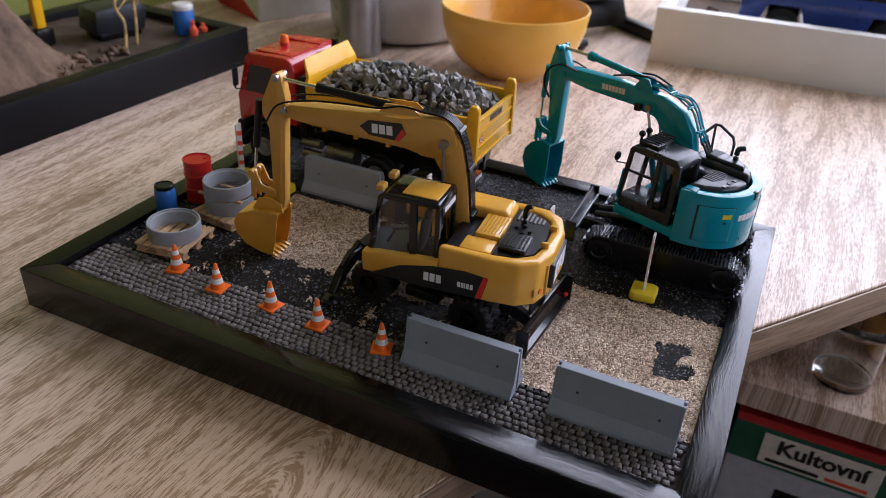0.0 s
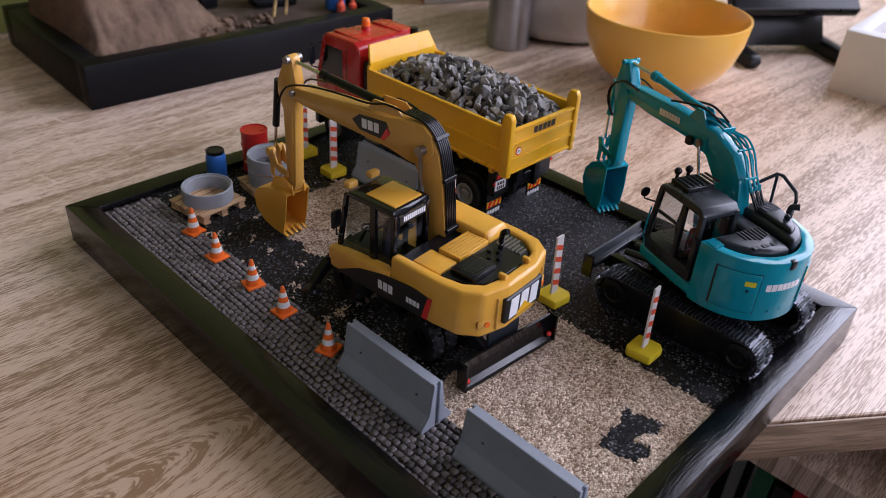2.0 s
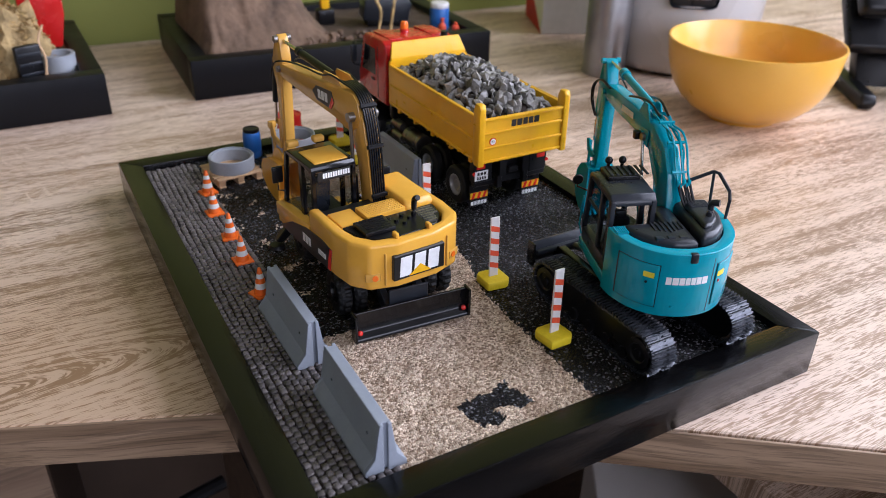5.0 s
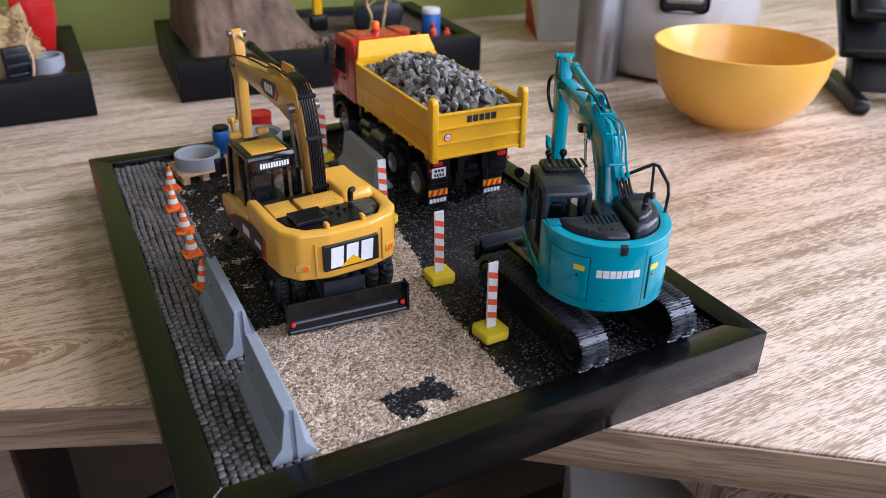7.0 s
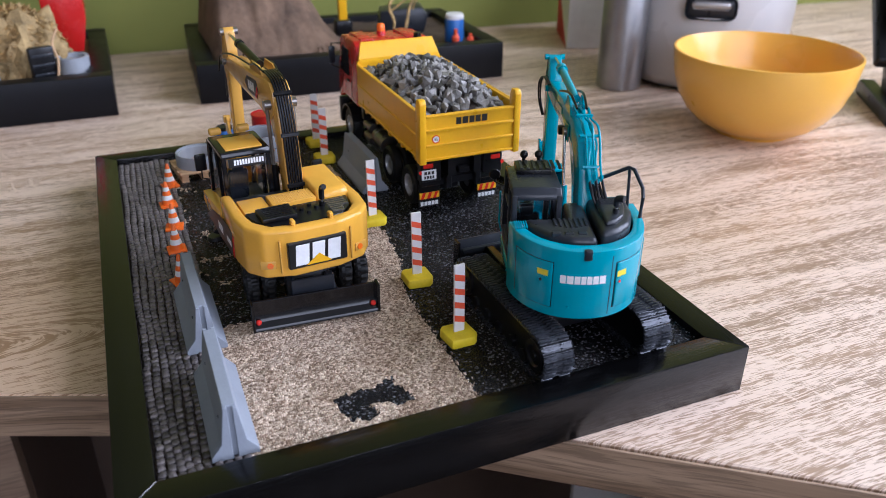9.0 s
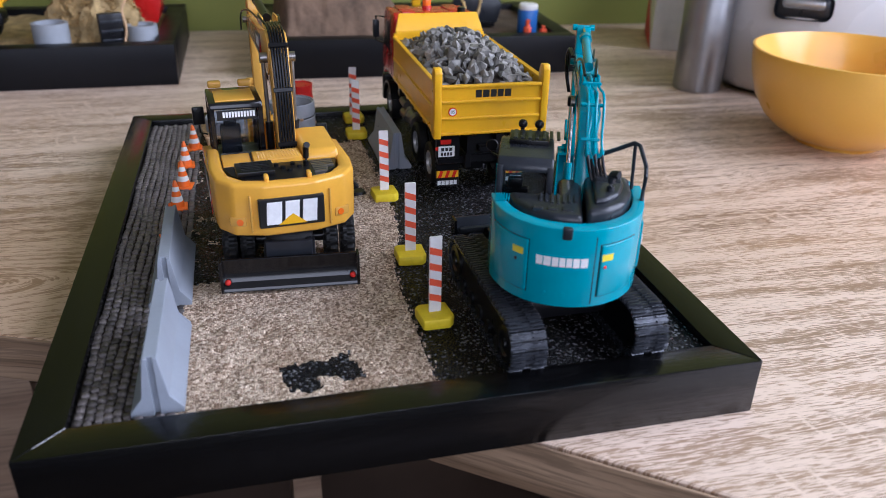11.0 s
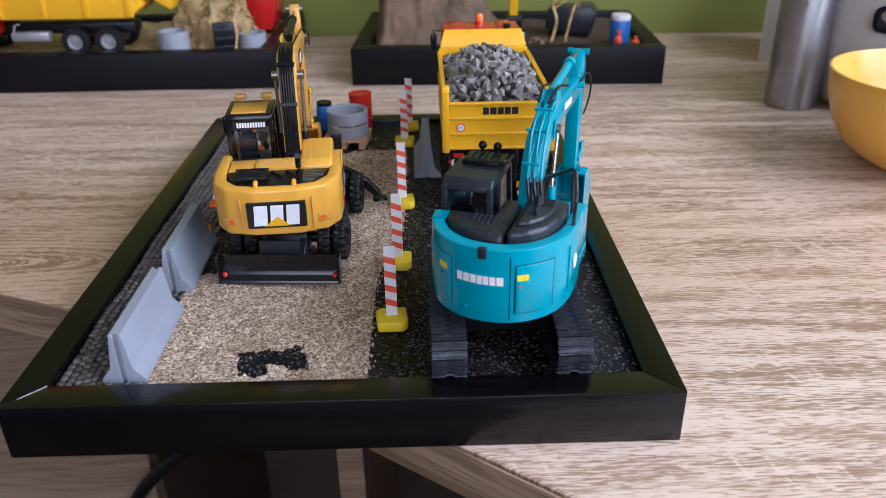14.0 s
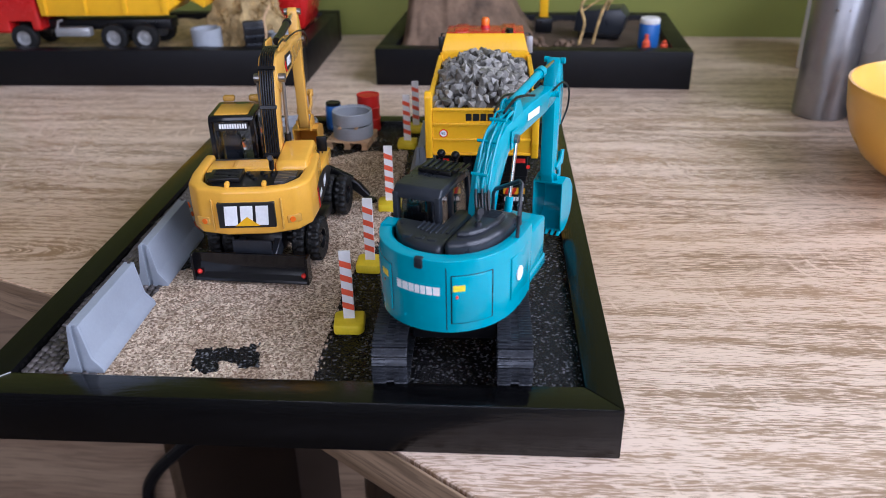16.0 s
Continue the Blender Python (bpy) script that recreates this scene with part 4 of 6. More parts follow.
box(bm, -17.5, -12.5, 5.2, 7.5, 49, 53, 0.8)
part("driver_seat", bm, M_DARKGREY, cab, tf=UP)
bm = B()
tube(bm, [(-15, 24, 34), (-15, 20, 42)], 0.7)
lathe(bm, [(2.2, -0.3), (2.9, -0.3), (2.9, 0.3), (2.2, 0.3), (2.2, -0.3)], 20, (-15, 19.6, 42.4))
part("steering_wheel", bm, M_BLACK, cab, tf=UP)
for x, y, sx in ((CX0 - 3.5, 26, -1), (23.5, 20, 1)):
    bm = B()
    z = 45 if sx < 0 else 36
    tube(bm, [(x - sx * 3, y, z - 5), (x, y, z - 4), (x, y, z + 6)], 0.35)
    box(bm, x - 2.4, x + 2.4, y - 0.8, y + 0.8, z - 0.5, z + 7, 0.6, 2)
    part("mirror", bm, M_BLACK, cat, tf=UP)
bm = B()
tube(bm, [(22, 6, 28), (22, 6, 37), (22, 18, 37), (22, 18, 28)], 0.45)
part("hand_rail", bm, M_BLACK, cat, tf=UP)

# boom: raised base, long front piece; all in its own upright plane
BM = UP @ Matrix.Translation((5.4, -1.3, 24.9)) @ Matrix.Rotation(radians(-2.06), 4, "X") @ Matrix.Diagonal((1, 1.05, 1.05, 1)) @ Matrix.Translation((0, 0, -30))
bm = B()
prism(bm, [(-9, 26), (0.5, 26), (-0.8, 48), (1.2, 62), (6, 71), (4, 85), (-1, 83.5), (-5.2, 78), (-7.5, 66), (-9.5, 46)], "x", -3.6, 3.6, 0.5, 2)
BACK = BM @ Matrix.Translation((0, 4.5, 0))
base = part("base_boom", bm, M_CATY_D, cat, tf=BACK)
bm = B()
prism(bm, [(1, 78), (2.5, 84), (6, 86.8), (12, 87.0), (24, 85.6), (49, 85.2), (73, 84.2), (77.5, 82.2), (77, 79), (71, 77.6), (49, 75.4), (23, 73.4), (14, 71.2), (9, 71), (4, 74)], "x", -4.0, 4.0, 0.5, 2)
boom = part("boom", bm, M_CATY_D, cat, "long ochre yellow boom", tf=BM)
for s in (-1, 1):
    bm = B()
    prism(bm, [(22, 79.5), (24, 83.6), (38, 83), (42, 80), (38, 76.8), (25, 76)], "x", s * 3.98, s * 4.2)
    part("logo_patch", bm, M_PRINT, boom, tf=BM)
    bm = B()
    prism(bm, [(22, 79.5), (23.5, 81.5), (27, 76.3), (25, 76)], "x", s * 4.15, s * 4.28)
    part("logo_patch", bm, M_LAMPRED, boom, tf=BM)
    letters(boom, 37, 27.5, 78.0, 81.8, s * 4.22 + 0.04, (1, 1, 1), M_PRINTW, BM, 0.2, "x")
    bm = B()
    cyl(bm, (s * 3.8, 6, 78), (s * 6.8, 6, 78), 1.9, seg=18)
    part("pin", bm, M_GUN, boom, tf=BM)
    bm = B()
    cyl(bm, (s * 3.6, 76, 81.5), (s * 5.4, 76, 81.5), 1.4, seg=16)
    part("pin", bm, M_GUN, boom, tf=BM)
    bm = B()
    cyl(bm, (s * 5.6, 6, 77), (s * 5.2, 6, 50), 0.8, seg=12)
    rod = part("lift_rod", bm, M_GUN, cat, tf=BM)
    bm = B()
    cyl(bm, (s * 5.2, 6, 54), (s * 5.2, 6, 29), 1.5, seg=14)
    part("lift_cylinder", bm, M_BLACK, rod, tf=BM)
for k in range(6):
    x = -2.6 + k * 1.04
    bm = B()
    tube(bm, arc([(x, -9.8, 40), (x, -9.2, 56), (x, -8.0, 68), (x, -5.6, 79), (x, -2.2, 85), (x, 3, 88.2), (x, 12, 89.0)], 5), 0.48, 6)
    part("hose", bm, M_BLACK, cat, tf=BACK)
for y, z, a in ((-10.2, 48, 4), (-8.3, 68, 12), (-4, 83.2, 42)):
    bm = B()
    box(bm, -3.7, 3.7, -0.7, 0.7, -0.8, 0.8, 0.2, 1)
    part("hose_clamp", bm, M_BLACK, cat, tf=BACK @ Matrix.Translation((0, y, z)) @ Matrix.Rotation(radians(-a), 4, "X"))
bm = B()
cyl(bm, (0, 30, 88.6), (0, 61, 91.6), 1.75, seg=18)
cyl(bm, (0, 59, 91.5), (0, 62, 91.7), 2.1, seg=18)
arm = part("stick_cylinder", bm, M_BLACK, cat, tf=BM)
bm = B()
cyl(bm, (0, 61, 91.6), (0, 79, 93.5), 0.8, seg=12)
part("rod", bm, M_STEEL, arm, tf=BM)
bm = B()
for s in (-1, 1):
    prism(bm, [(16, 87), (20, 90.5), (31, 90.6), (34, 86.6)], "x", s * 2.6, s * 3.4, 0.1, 1)
part("cylinder_bracket", bm, M_CATY_D, boom, tf=BM)
for x in (-3, 3):
    bm = B()
    tube(bm, arc([(x, 14, 89), (x * 1.3, 24, 90.5), (x * 1.1, 34, 88.2), (x * 1.2, 50, 88.0), (x * 1.4, 66, 87), (x * 1.9, 78, 84), (x * 1.9, 84, 76)], 4), 0.42, 6)
    part("hose", bm, M_BLACK, cat, tf=BM)
# stick: side plates form the ear at its top
BM = BM @ Matrix.Translation((0, 79.3, 94.2)) @ Matrix.Rotation(radians(6), 4, "X") @ Matrix.Translation((0, -79.3, -94.2))
bm = B()
prism(bm, [(75, 86), (77.4, 95), (79.5, 96.3), (81.6, 95), (86.2, 83), (86.2, 78), (82.8, 71), (80.4, 36), (78.6, 33), (75.8, 34), (74.8, 38), (75.2, 72)], "x", -2.5, 2.5, 0.5, 2)
stick = part("stick", bm, M_CATY_D, cat, "upright ochre yellow stick", tf=BM)
bm = B()
cyl(bm, (-4.2, 79.3, 94.2), (4.2, 79.3, 94.2), 1.6, seg=16)
part("pin", bm, M_GUN, stick, tf=BM)
for s in (-1, 1):
    bm = B()
    box(bm, s * 2.4, s * 2.8, 76.4, 77.4, 38, 72)
    part("edge_rib", bm, M_CATY, stick, tf=BM)
bm = B()
cyl(bm, (0, 88.6, 82), (0, 90.4, 60), 1.6, seg=14)
bc = part("bucket_cylinder", bm, M_BLACK, cat, tf=BM)
bm = B()
cyl(bm, (0, 90.4, 60), (0, 91.0, 48), 0.7, seg=10)
part("rod", bm, M_STEEL, bc, tf=BM)
bm = B()
for s in (-1, 1):
    prism(bm, [(89, 50), (92, 49), (91, 42), (84, 40), (79, 40), (79, 43), (86, 44)], "x", s * 2.6, s * 3.8, 0.3, 1)
    prism(bm, [(90, 48.5), (92.4, 48), (92.0, 36), (89.5, 35)], "x", s * 1.5, s * 2.5, 0.3, 1)
    cyl(bm, (s * 1.2, 91, 48), (s * 4.4, 91, 48), 1.9, seg=14)
part("bucket_link", bm, M_CATY_D, cat, tf=BM)
# bucket: shell with side plates and teeth
BM = BM @ Matrix.Translation((0, 78, 36)) @ Matrix.Diagonal((0.80, 0.74, 0.735, 1)) @ Matrix.Translation((0, -78, -36))
outer = [(75.5, 32), (82, 32), (93, 29.5), (103, 25), (106, 18.5), (104, 10.5), (97, 4.5), (87, 2.2), (81, 2.0)]
inner = [(81, 3.0), (87, 3.3), (96.3, 5.6), (102.8, 11.2), (104.7, 18.4), (102, 24), (92.6, 28.3), (82, 30.7), (76, 30.7)]
bm = B()
prism(bm, outer + inner, "x", -8.6, 8.6)
bucket = part("bucket", bm, M_CATY, cat, "yellow toothed digging bucket", tf=BM)
for s in (-1, 1):
    bm = B()
    prism(bm, outer[:] + [(79, 2.4), (77.0, 14), (76.5, 24)], "x", s * 8.0, s * 8.8, 0.15, 1)
    part("side_plate", bm, M_CATY, bucket, tf=BM)
for k in range(5):
    x = -7.2 + 3.6 * k
    bm = B()
    prism(bm, [(83, 1.6), (83, 3.6), (79.5, 3.2), (76.2, 1.7), (76.2, 1.2)], "x", x - 0.95, x + 0.95, 0.15, 1)
    part("tooth", bm, M_CATY, bucket, tf=BM)
for s in (-1, 1):
    bm = B()
    prism(bm, [(74, 31), (75.5, 37.5), (84, 39.5), (91, 37.5), (95, 29), (84, 31)], "x", s * 3.9, s * 4.9, 0.2, 1)
    cyl(bm, (s * 3.7, 77.8, 36), (s * 5.8, 77.8, 36), 1.7, seg=14)
    part("bucket_ear", bm, M_CATY, bucket, tf=BM)


# ---- the crawler excavator ----
kob = thing("crawler_excavator", "teal and black scale model of a crawler excavator with dozer blade", "model excavator", (155, 35, FLOOR))
KL = pose(0, 0, 0, 0, 0, 1.0)
KU = pose(0, 0, 0, 0, 0, -21.0)
KH = KU @ Matrix.Translation((2.6, 0.9, 0)) @ Matrix.Diagonal((0.905, 1, 1, 1))
TR = 8.3


def track_path(n):
    """Points and directions round the oval of a track, in (y, z)."""
    y0, y1 = -28.2, 29.5
    run = y1 - y0
    total = 2 * run + 2 * math.pi * TR
    out = []
    for k in range(n):
        s = total * k / n
        if s < run:
            out.append((y0 + s, 0.0, 0.0))
        elif s < run + math.pi * TR:
            a = (s - run) / TR
            out.append((y1 + TR * math.sin(a), TR - TR * math.cos(a), a))
        elif s < 2 * run + math.pi * TR:
            out.append((y1 - (s - run - math.pi * TR), 2 * TR, math.pi))
        else:
            a = (s - 2 * run - math.pi * TR) / TR
            out.append((y0 - TR * math.sin(a), TR + TR * math.cos(a), math.pi + a))
    return out


# one shoe: a plate with two raised bars, bars cut in the middle
SHOE_OUTLINE = [(-1.75, 0.7), (-1.75, -0.15), (-1.45, -0.2), (-1.35, -1.35), (-0.85, -1.35), (-0.75, -0.2), (0.55, -0.2), (0.65, -1.35), (1.15, -1.35), (1.25, -0.2), (1.75, -0.15), (1.75, 0.7)]
bm = B()
rings = []
for x, k in ((-5.9, 0.75), (-5.6, 1.0), (-1.5, 1.0), (-1.3, 0.35), (1.3, 0.35), (1.5, 1.0), (5.6, 1.0), (5.9, 0.75)):
    rings.append([bm.verts.new((x, y * 0.78, z if z > -0.5 else -0.2 + (z + 0.2) * k)) for y, z in SHOE_OUTLINE])
for ra, rb in zip(rings, rings[1:]):
    for i in range(12):
        bm.faces.new((ra[i], ra[(i + 1) % 12], rb[(i + 1) % 12], rb[i]))
bm.faces.new(rings[0])
bm.faces.new(rings[-1])
SHOE = finish("track_shoe", bm, M_TRACK)
for s in (-1, 1):
    bm = B()
    oval = []
    for k in range(40):
        y, z, a = track_path(40)[k]
        oval.append((y * 0.955 + 0.03, (z - TR) * 0.82 + TR + 0.75))
    prism(bm, oval, "x", s * 21 - 4.2, s * 21 + 4.2)
    track = part("crawler_track", bm, M_BLACK, kob, "black crawler track of steel shoes", tf=KL)
    for y, z, a in track_path(52):
        ob = new("track_shoe", SHOE)
        ob.matrix_basis = pose(0, 0, 0, 0, 0, 1.0) @ Matrix.Translation((s * 21 * MM, y * MM, (z + 0.75) * MM)) @ Matrix.Rotation(a, 4, "X")
        ob.parent = track
    for y in (-20, -10, 0, 10, 20):
        bm = B()
        cyl(bm, (s * 25.2, y, 3.8), (s * 26.2, y, 3.8), 2.5, seg=18)
        part("roller", bm, M_BLACK, track, tf=KL)
    for y in (-28.2, 29.5):
        bm = B()
        lathe(bm, [(6.2, 0), (6.2, s * 1.4), (4.2, s * 1.6), (3.6, s * 0.9), (1.8, s * 0.9), (1.6, s * 1.8), (0, s * 1.8)], 24, (s * 25.0, y, TR + 0.75), "x")
        part("sprocket", bm, M_BLACK, track, tf=KL)
    bm = B()
    box(bm, s * 24 - 0.8, s * 24 + 0.8, -24, 24, 5.5, 11.5, 0.6)
    part("track_frame", bm, M_BLACK, track, tf=KL)
bm = B()
box(bm, -15.5, 15.5, -15, 15, 7, 15, 2.0)
cyl(bm, (0, 0, 14), (0, 0, 23), 14, seg=32)
part("undercarriage", bm, M_BLACK, kob, tf=KL)
KD = KL @ Matrix.Translation((0, -1.5, 4.6))
# dozer blade
bm = B()
prism(bm, [(48.5, 3.5), (49.6, 3.2), (47.6, 7), (47.6, 10.5), (49.4, 14.0), (48.2, 14.2), (46.2, 10.5), (46.2, 6)], "x", -22.5, 22.5, 0.15, 1)
dz = part("dozer_blade", bm, M_DARKGREY, kob, "dark grey glossy dozer blade", tf=KD)
bm = B()
box(bm, -21, 21, 44.4, 46.6, 8.5, 11.0, 0.5, 2)
part("blade_beam", bm, M_DARKGREY, dz, tf=KD)
for s in (-1, 1):
    bm = B()
    prism(bm, [(14, 6), (14, 10), (43, 11.5), (47, 10), (47, 5), (42, 5)], "x", s * 9 - 1.8, s * 9 + 1.8, 0.4, 1)
    part("blade_arm", bm, M_BLACK_GLOSS, dz, tf=KD)
    bm = B()
    box(bm, s * 22.5 - 0.6, s * 22.5 + 0.6, 45, 50, 3.4, 14.4, 0.2, 1)
    part("blade_end", bm, M_BLACK_GLOSS, dz, tf=KD)
    bm = B()
    cyl(bm, (s * 4, 16, 15), (s * 4, 40, 12), 1.6, seg=12)
    part("blade_cylinder", bm, M_DARKGREY, dz, tf=KD)

# upper body: round-backed teal house
KZ = 23.5
def rounded(points, n=5):
    return [(p[0], p[1]) for p in arc([(x, y, 0) for x, y in points], n)]


back = rounded([(-27.0, -10.9), (-25.2, -18.5), (-19.8, -27), (-11, -33), (0, -35), (11, -33), (19.8, -27), (25.2, -18.5), (27.2, -8), (27, 4)])
bm = B()
prism(bm, [(-26.4, 4), (-26.2, -10), (-22, -20), (-12, -29), (12, -29), (22, -20), (26, -8), (26, 4), (26, 24), (8, 24), (-3, 24), (-26.2, 22)], "z", KZ, KZ + 4.5, 0.6, 2)
part("deck", bm, M_TEAL, kob, tf=KH)
bm = B()
shell = back + rounded([(23, 4), (23, -8), (21, -16.5), (16.5, -23.5), (9, -28.4), (0, -30), (-9, -28.4), (-16.5, -23.5), (-21, -16.5), (-22.6, -10.9)])
prism(bm, shell, "z", KZ - 0.6, KZ + 26.0, 1.6, 3)
kc = part("counterweight", bm, M_TEAL, kob, "rounded glossy teal counterweight", smooth=40, tf=KH)
bm = B()
prism(bm, [(-22, -9), (-20, -16), (-10, -26), (10, -26), (20, -16), (22, -9), (22, 12), (-22, 12)], "z", KZ - 1.8, KZ - 0.2, 0.5, 1)
part("belly_pan", bm, M_BLACK, kc, tf=KH)


def on_back(x, out=0.0):
    """A point on the round back at x, moved outwards."""
    for (xa, ya), (xb, yb) in zip(back, back[1:]):
        if xa <= x <= xb:
            y = ya + (yb - ya) * (x - xa) / (xb - xa)
            n = Vector((yb - ya, xa - xb)).normalized()
            return (x + n.x * out, y + n.y * out)


def shell_piece(x0, x1, z0, z1, lo, hi, bevel=0.0, n=9):
    """A plate that follows the round back from x0 to x1."""
    xs = [x0 + (x1 - x0) * k / n for k in range(n + 1)]
    return prism(B(), [on_back(x, hi) for x in xs] + [on_back(x, lo) for x in reversed(xs)], "z", z0, z1, bevel, 2)


bm = B()
x = -9.8
for w in (1, 1.1, 1, 0.9, 0.9, 1, 1.1):
    step = 17.6 * w / 7.0
    piece = shell_piece(x + 0.2, x + step - 0.2, KZ + 13.4, KZ + 16.4, -0.3, 0.12, n=2)
    me = bpy.data.meshes.new("bar")
    piece.to_mesh(me)
    piece.free()
    bm.from_mesh(me)
    bpy.data.meshes.remove(me)
    x += step
part("lettering", bm, M_PRINTW, kc, tf=KH)
# long upright seam and the lower lip of the casting
part("panel_seam", shell_piece(9.6, 9.95, KZ + 0.5, KZ + 23.5, -0.4, 0.04, n=1), M_BLACK, kc, tf=KH)
for x0, x1, sx in ((11.6, 22.6, 13.8), (-24.4, -12.4, -15.6)):
    p = part("access_panel", shell_piece(x0, x1, KZ + 3.2, KZ + 20.5, -0.6, 0.5, 0.28), M_TEAL, kc, smooth=50, tf=KH)
    part("panel_seam", shell_piece(x0 - 0.35, x1 + 0.35, KZ + 2.9, KZ + 20.8, -0.6, 0.05), M_BLACK, p, tf=KH)
    part("sticker", shell_piece(sx - 1.8, sx + 1.8, KZ + 15.2, KZ + 17.4, 0.2, 0.58, n=3), M_STICKER, p, "yellow warning sticker", tf=KH)
    nx, ny = on_back(sx - 0.6, 0.4)
    qx, qy = on_back(sx - 0.6, 0.75)
    bm = B()
    cyl(bm, (nx, ny, KZ + 13.2), (qx, qy, KZ + 13.2), 0.55, seg=12)
    part("lock", bm, M_LAMPRED if sx > 0 else M_BLACK, p, tf=KH)
for s in (-1, 1):
    bm = B()
    if s < 0:
        continue
    box(bm, s * 26.8 - 0.5, s * 26.8 + 0.7, -14, 1, KZ + 5, KZ + 21, 0.5, 2)
    part("side_door", bm, M_TEAL, kc, tf=KH @ Matrix.Rotation(-s * radians(2), 4, "Z"))
bm = B()
cyl(bm, (27.3, -9, KZ + 13), (27.8, -9, KZ + 13), 2.6, seg=20)
part("round_emblem", bm, M_PRINTW, kc, tf=KH)
for x in (-6, 0.5):
    bm = B()
    cyl(bm, (x, -34.6, KZ + 4.2), (x, -35.2, KZ + 4.2), 0.5, seg=10)
    part("screw", bm, M_TEAL, kc, tf=KH)
bm = B()
box(bm, -1.6, 1.6, -35.6, -33.5, KZ + 22.5, KZ + 26.5, 0.6, 2)
part("latch", bm, M_DARKGREY, kc, tf=KH)
# dark hoods on top
bm = B()
prism(bm, [(-21.4, -11.2), (-19, -18), (-13, -24.5), (-5, -28), (5, -28.5), (5, 3), (-3.4, 3), (-3.4, -11.2)], "z", KZ + 18, KZ + 27.4, 2.0, 3)
hood2 = part("engine_hood", bm, M_DARKGREY, kob, "black ribbed engine cover", smooth=50, tf=KH)
for k in range(7):
    bm = B()
    box(bm, -10 + k * 2.0, -9.0 + k * 2.0, -20 + abs(k - 3) * 0.6, -12.4, KZ + 27.2, KZ + 27.9, 0.2, 1)
    part("vent_rib", bm, M_DARKGREY, hood2, tf=KH)
for k in range(3):
    bm = B()
    box(bm, -12 + k * 5.0, -8.6 + k * 5.0, -25.2, -23.2, KZ + 25.6, KZ + 26.9, 0.2, 1)
    part("vent_slot", bm, M_DARKGREY, hood2, tf=KH @ Matrix.Translation((0, 0.3, 0.9)))
bm = B()
prism(bm, [(6, -28), (13.5, -25.5), (19, -20), (22.3, -10), (22.3, 3), (6, 3)], "z", KZ + 18, KZ + 29.6, 2.2, 3)
hood3 = part("side_hood", bm, M_DARKGREY, kob, smooth=50, tf=KH)
bm = B()
prism(bm, [(8.5, -23.5), (13, -21.8), (17, -17), (19.2, -9), (19.2, -3), (8.5, -3)], "z", KZ + 29.0, KZ + 31.4, 1.2, 3)
part("raised_cover", bm, M_DARKGREY, hood3, smooth=50, tf=KH)
for k in range(6):
    bm = B()
    box(bm, 9.6, 18.2, -8.6 + k * 0.95, -8.1 + k * 0.95, KZ + 31.2, KZ + 31.8, 0.15, 1)
    part("vent_rib", bm, M_DARKGREY, hood3, tf=KH)
bm = B()
tube(bm, arc([(14, -16, KZ + 30), (14, -16, KZ + 36), (14.6, -17, KZ + 37.2), (16, -18.4, KZ + 37.6)]), 1.3, 10)
part("exhaust", bm, M_DARKGREY, kob, tf=KH)
bm = B()
box(bm, 10.9, 26, 3, 22, KZ + 4, KZ + 21, 1.2, 3)
part("tool_box", bm, M_TEAL, kob, tf=KH)
bm = B()
for k in range(6):
    box(bm, -25.2 + k * 0.9, -24.7 + k * 0.9, -18 + k * 0.2, -11.6, KZ + 25.8, KZ + 26.5)
part("side_grille", bm, M_TEAL, kob, tf=KH)
bm = B()
tube(bm, [(10, 6, KZ + 24), (10.6, 5, KZ + 34), (11.8, 4.4, KZ + 36), (22.6, 1.2, KZ + 41.6), (24.2, -0.6, KZ + 41.4), (26.2, -7.4, KZ + 37), (26.4, -8.6, KZ + 34), (26, -8.8, KZ + 25)], 0.75, 8)
tube(bm, [(22.8, 1.2, KZ + 41.4), (23.4, 0.6, KZ + 25)], 0.65, 8)
part("hand_rail", bm, M_DARKGREY, kob, "bent black handrail", tf=KH)

# cab
X0, X1, Y0, Y1, Z0, Z1 = -20.6, -2.4, -7.2, 22.5, 26.5, 60.0
bm = B()
prism(bm, [(Y0, Z0), (Y1 - 2, Z0), (Y1, Z0 + 5), (Y1, Z0 + 7), (Y0, Z0 + 7)], "x", X0, X1, 0.6, 2)
kcab = part("cab", bm, M_DARKGREY, kob, "dark grey cab with clear windows", tf=KU)
for n, (px, py) in enumerate([(X0 + 1, Y0 + 1.3), (X1 - 1, Y0 + 1.3), (X0 + 1, 4), (X0 + 1, Y1 - 2.2), (X1 - 1, Y1 - 2.2), (X1 - 1, 4)]):
    lean = 1.6 if n in (3, 4) else 0.0
    wdt = 1.3 if n in (0, 1) else 1.0
    bm = B()
    prism(bm, [(py - wdt + lean, Z0 + 6), (py + wdt + lean, Z0 + 6), (py + wdt - lean, Z1 - 2), (py - wdt - lean, Z1 - 2)], "x", px - 1, px + 1, 0.3, 2)
    part("pillar", bm, M_DARKGREY, kcab, tf=KU)
bm = B()
prism(bm, [(Y0, Z1 - 4), (Y0 + 0.4, Z1 - 2), (Y0 + 2.5, Z1 + 0.3), (12, Z1 + 0.6), (19, Z1 - 0.6), (20.5, Z1 - 3), (18, Z1 - 3), (Y0 + 3, Z1 - 3), (Y0 + 2.0, Z1 - 4)], "x", X0, X1, 0.7, 2)
part("roof", bm, M_DARKGREY, kcab, smooth=45, tf=KU)
bm = B()
box(bm, X0 + 3, X1 - 2, 7, 17.5, Z1 + 0.2, Z1 + 2.2, 0.4, 2)
rg = part("roof_guard", bm, M_BLACK, kcab, tf=KU)
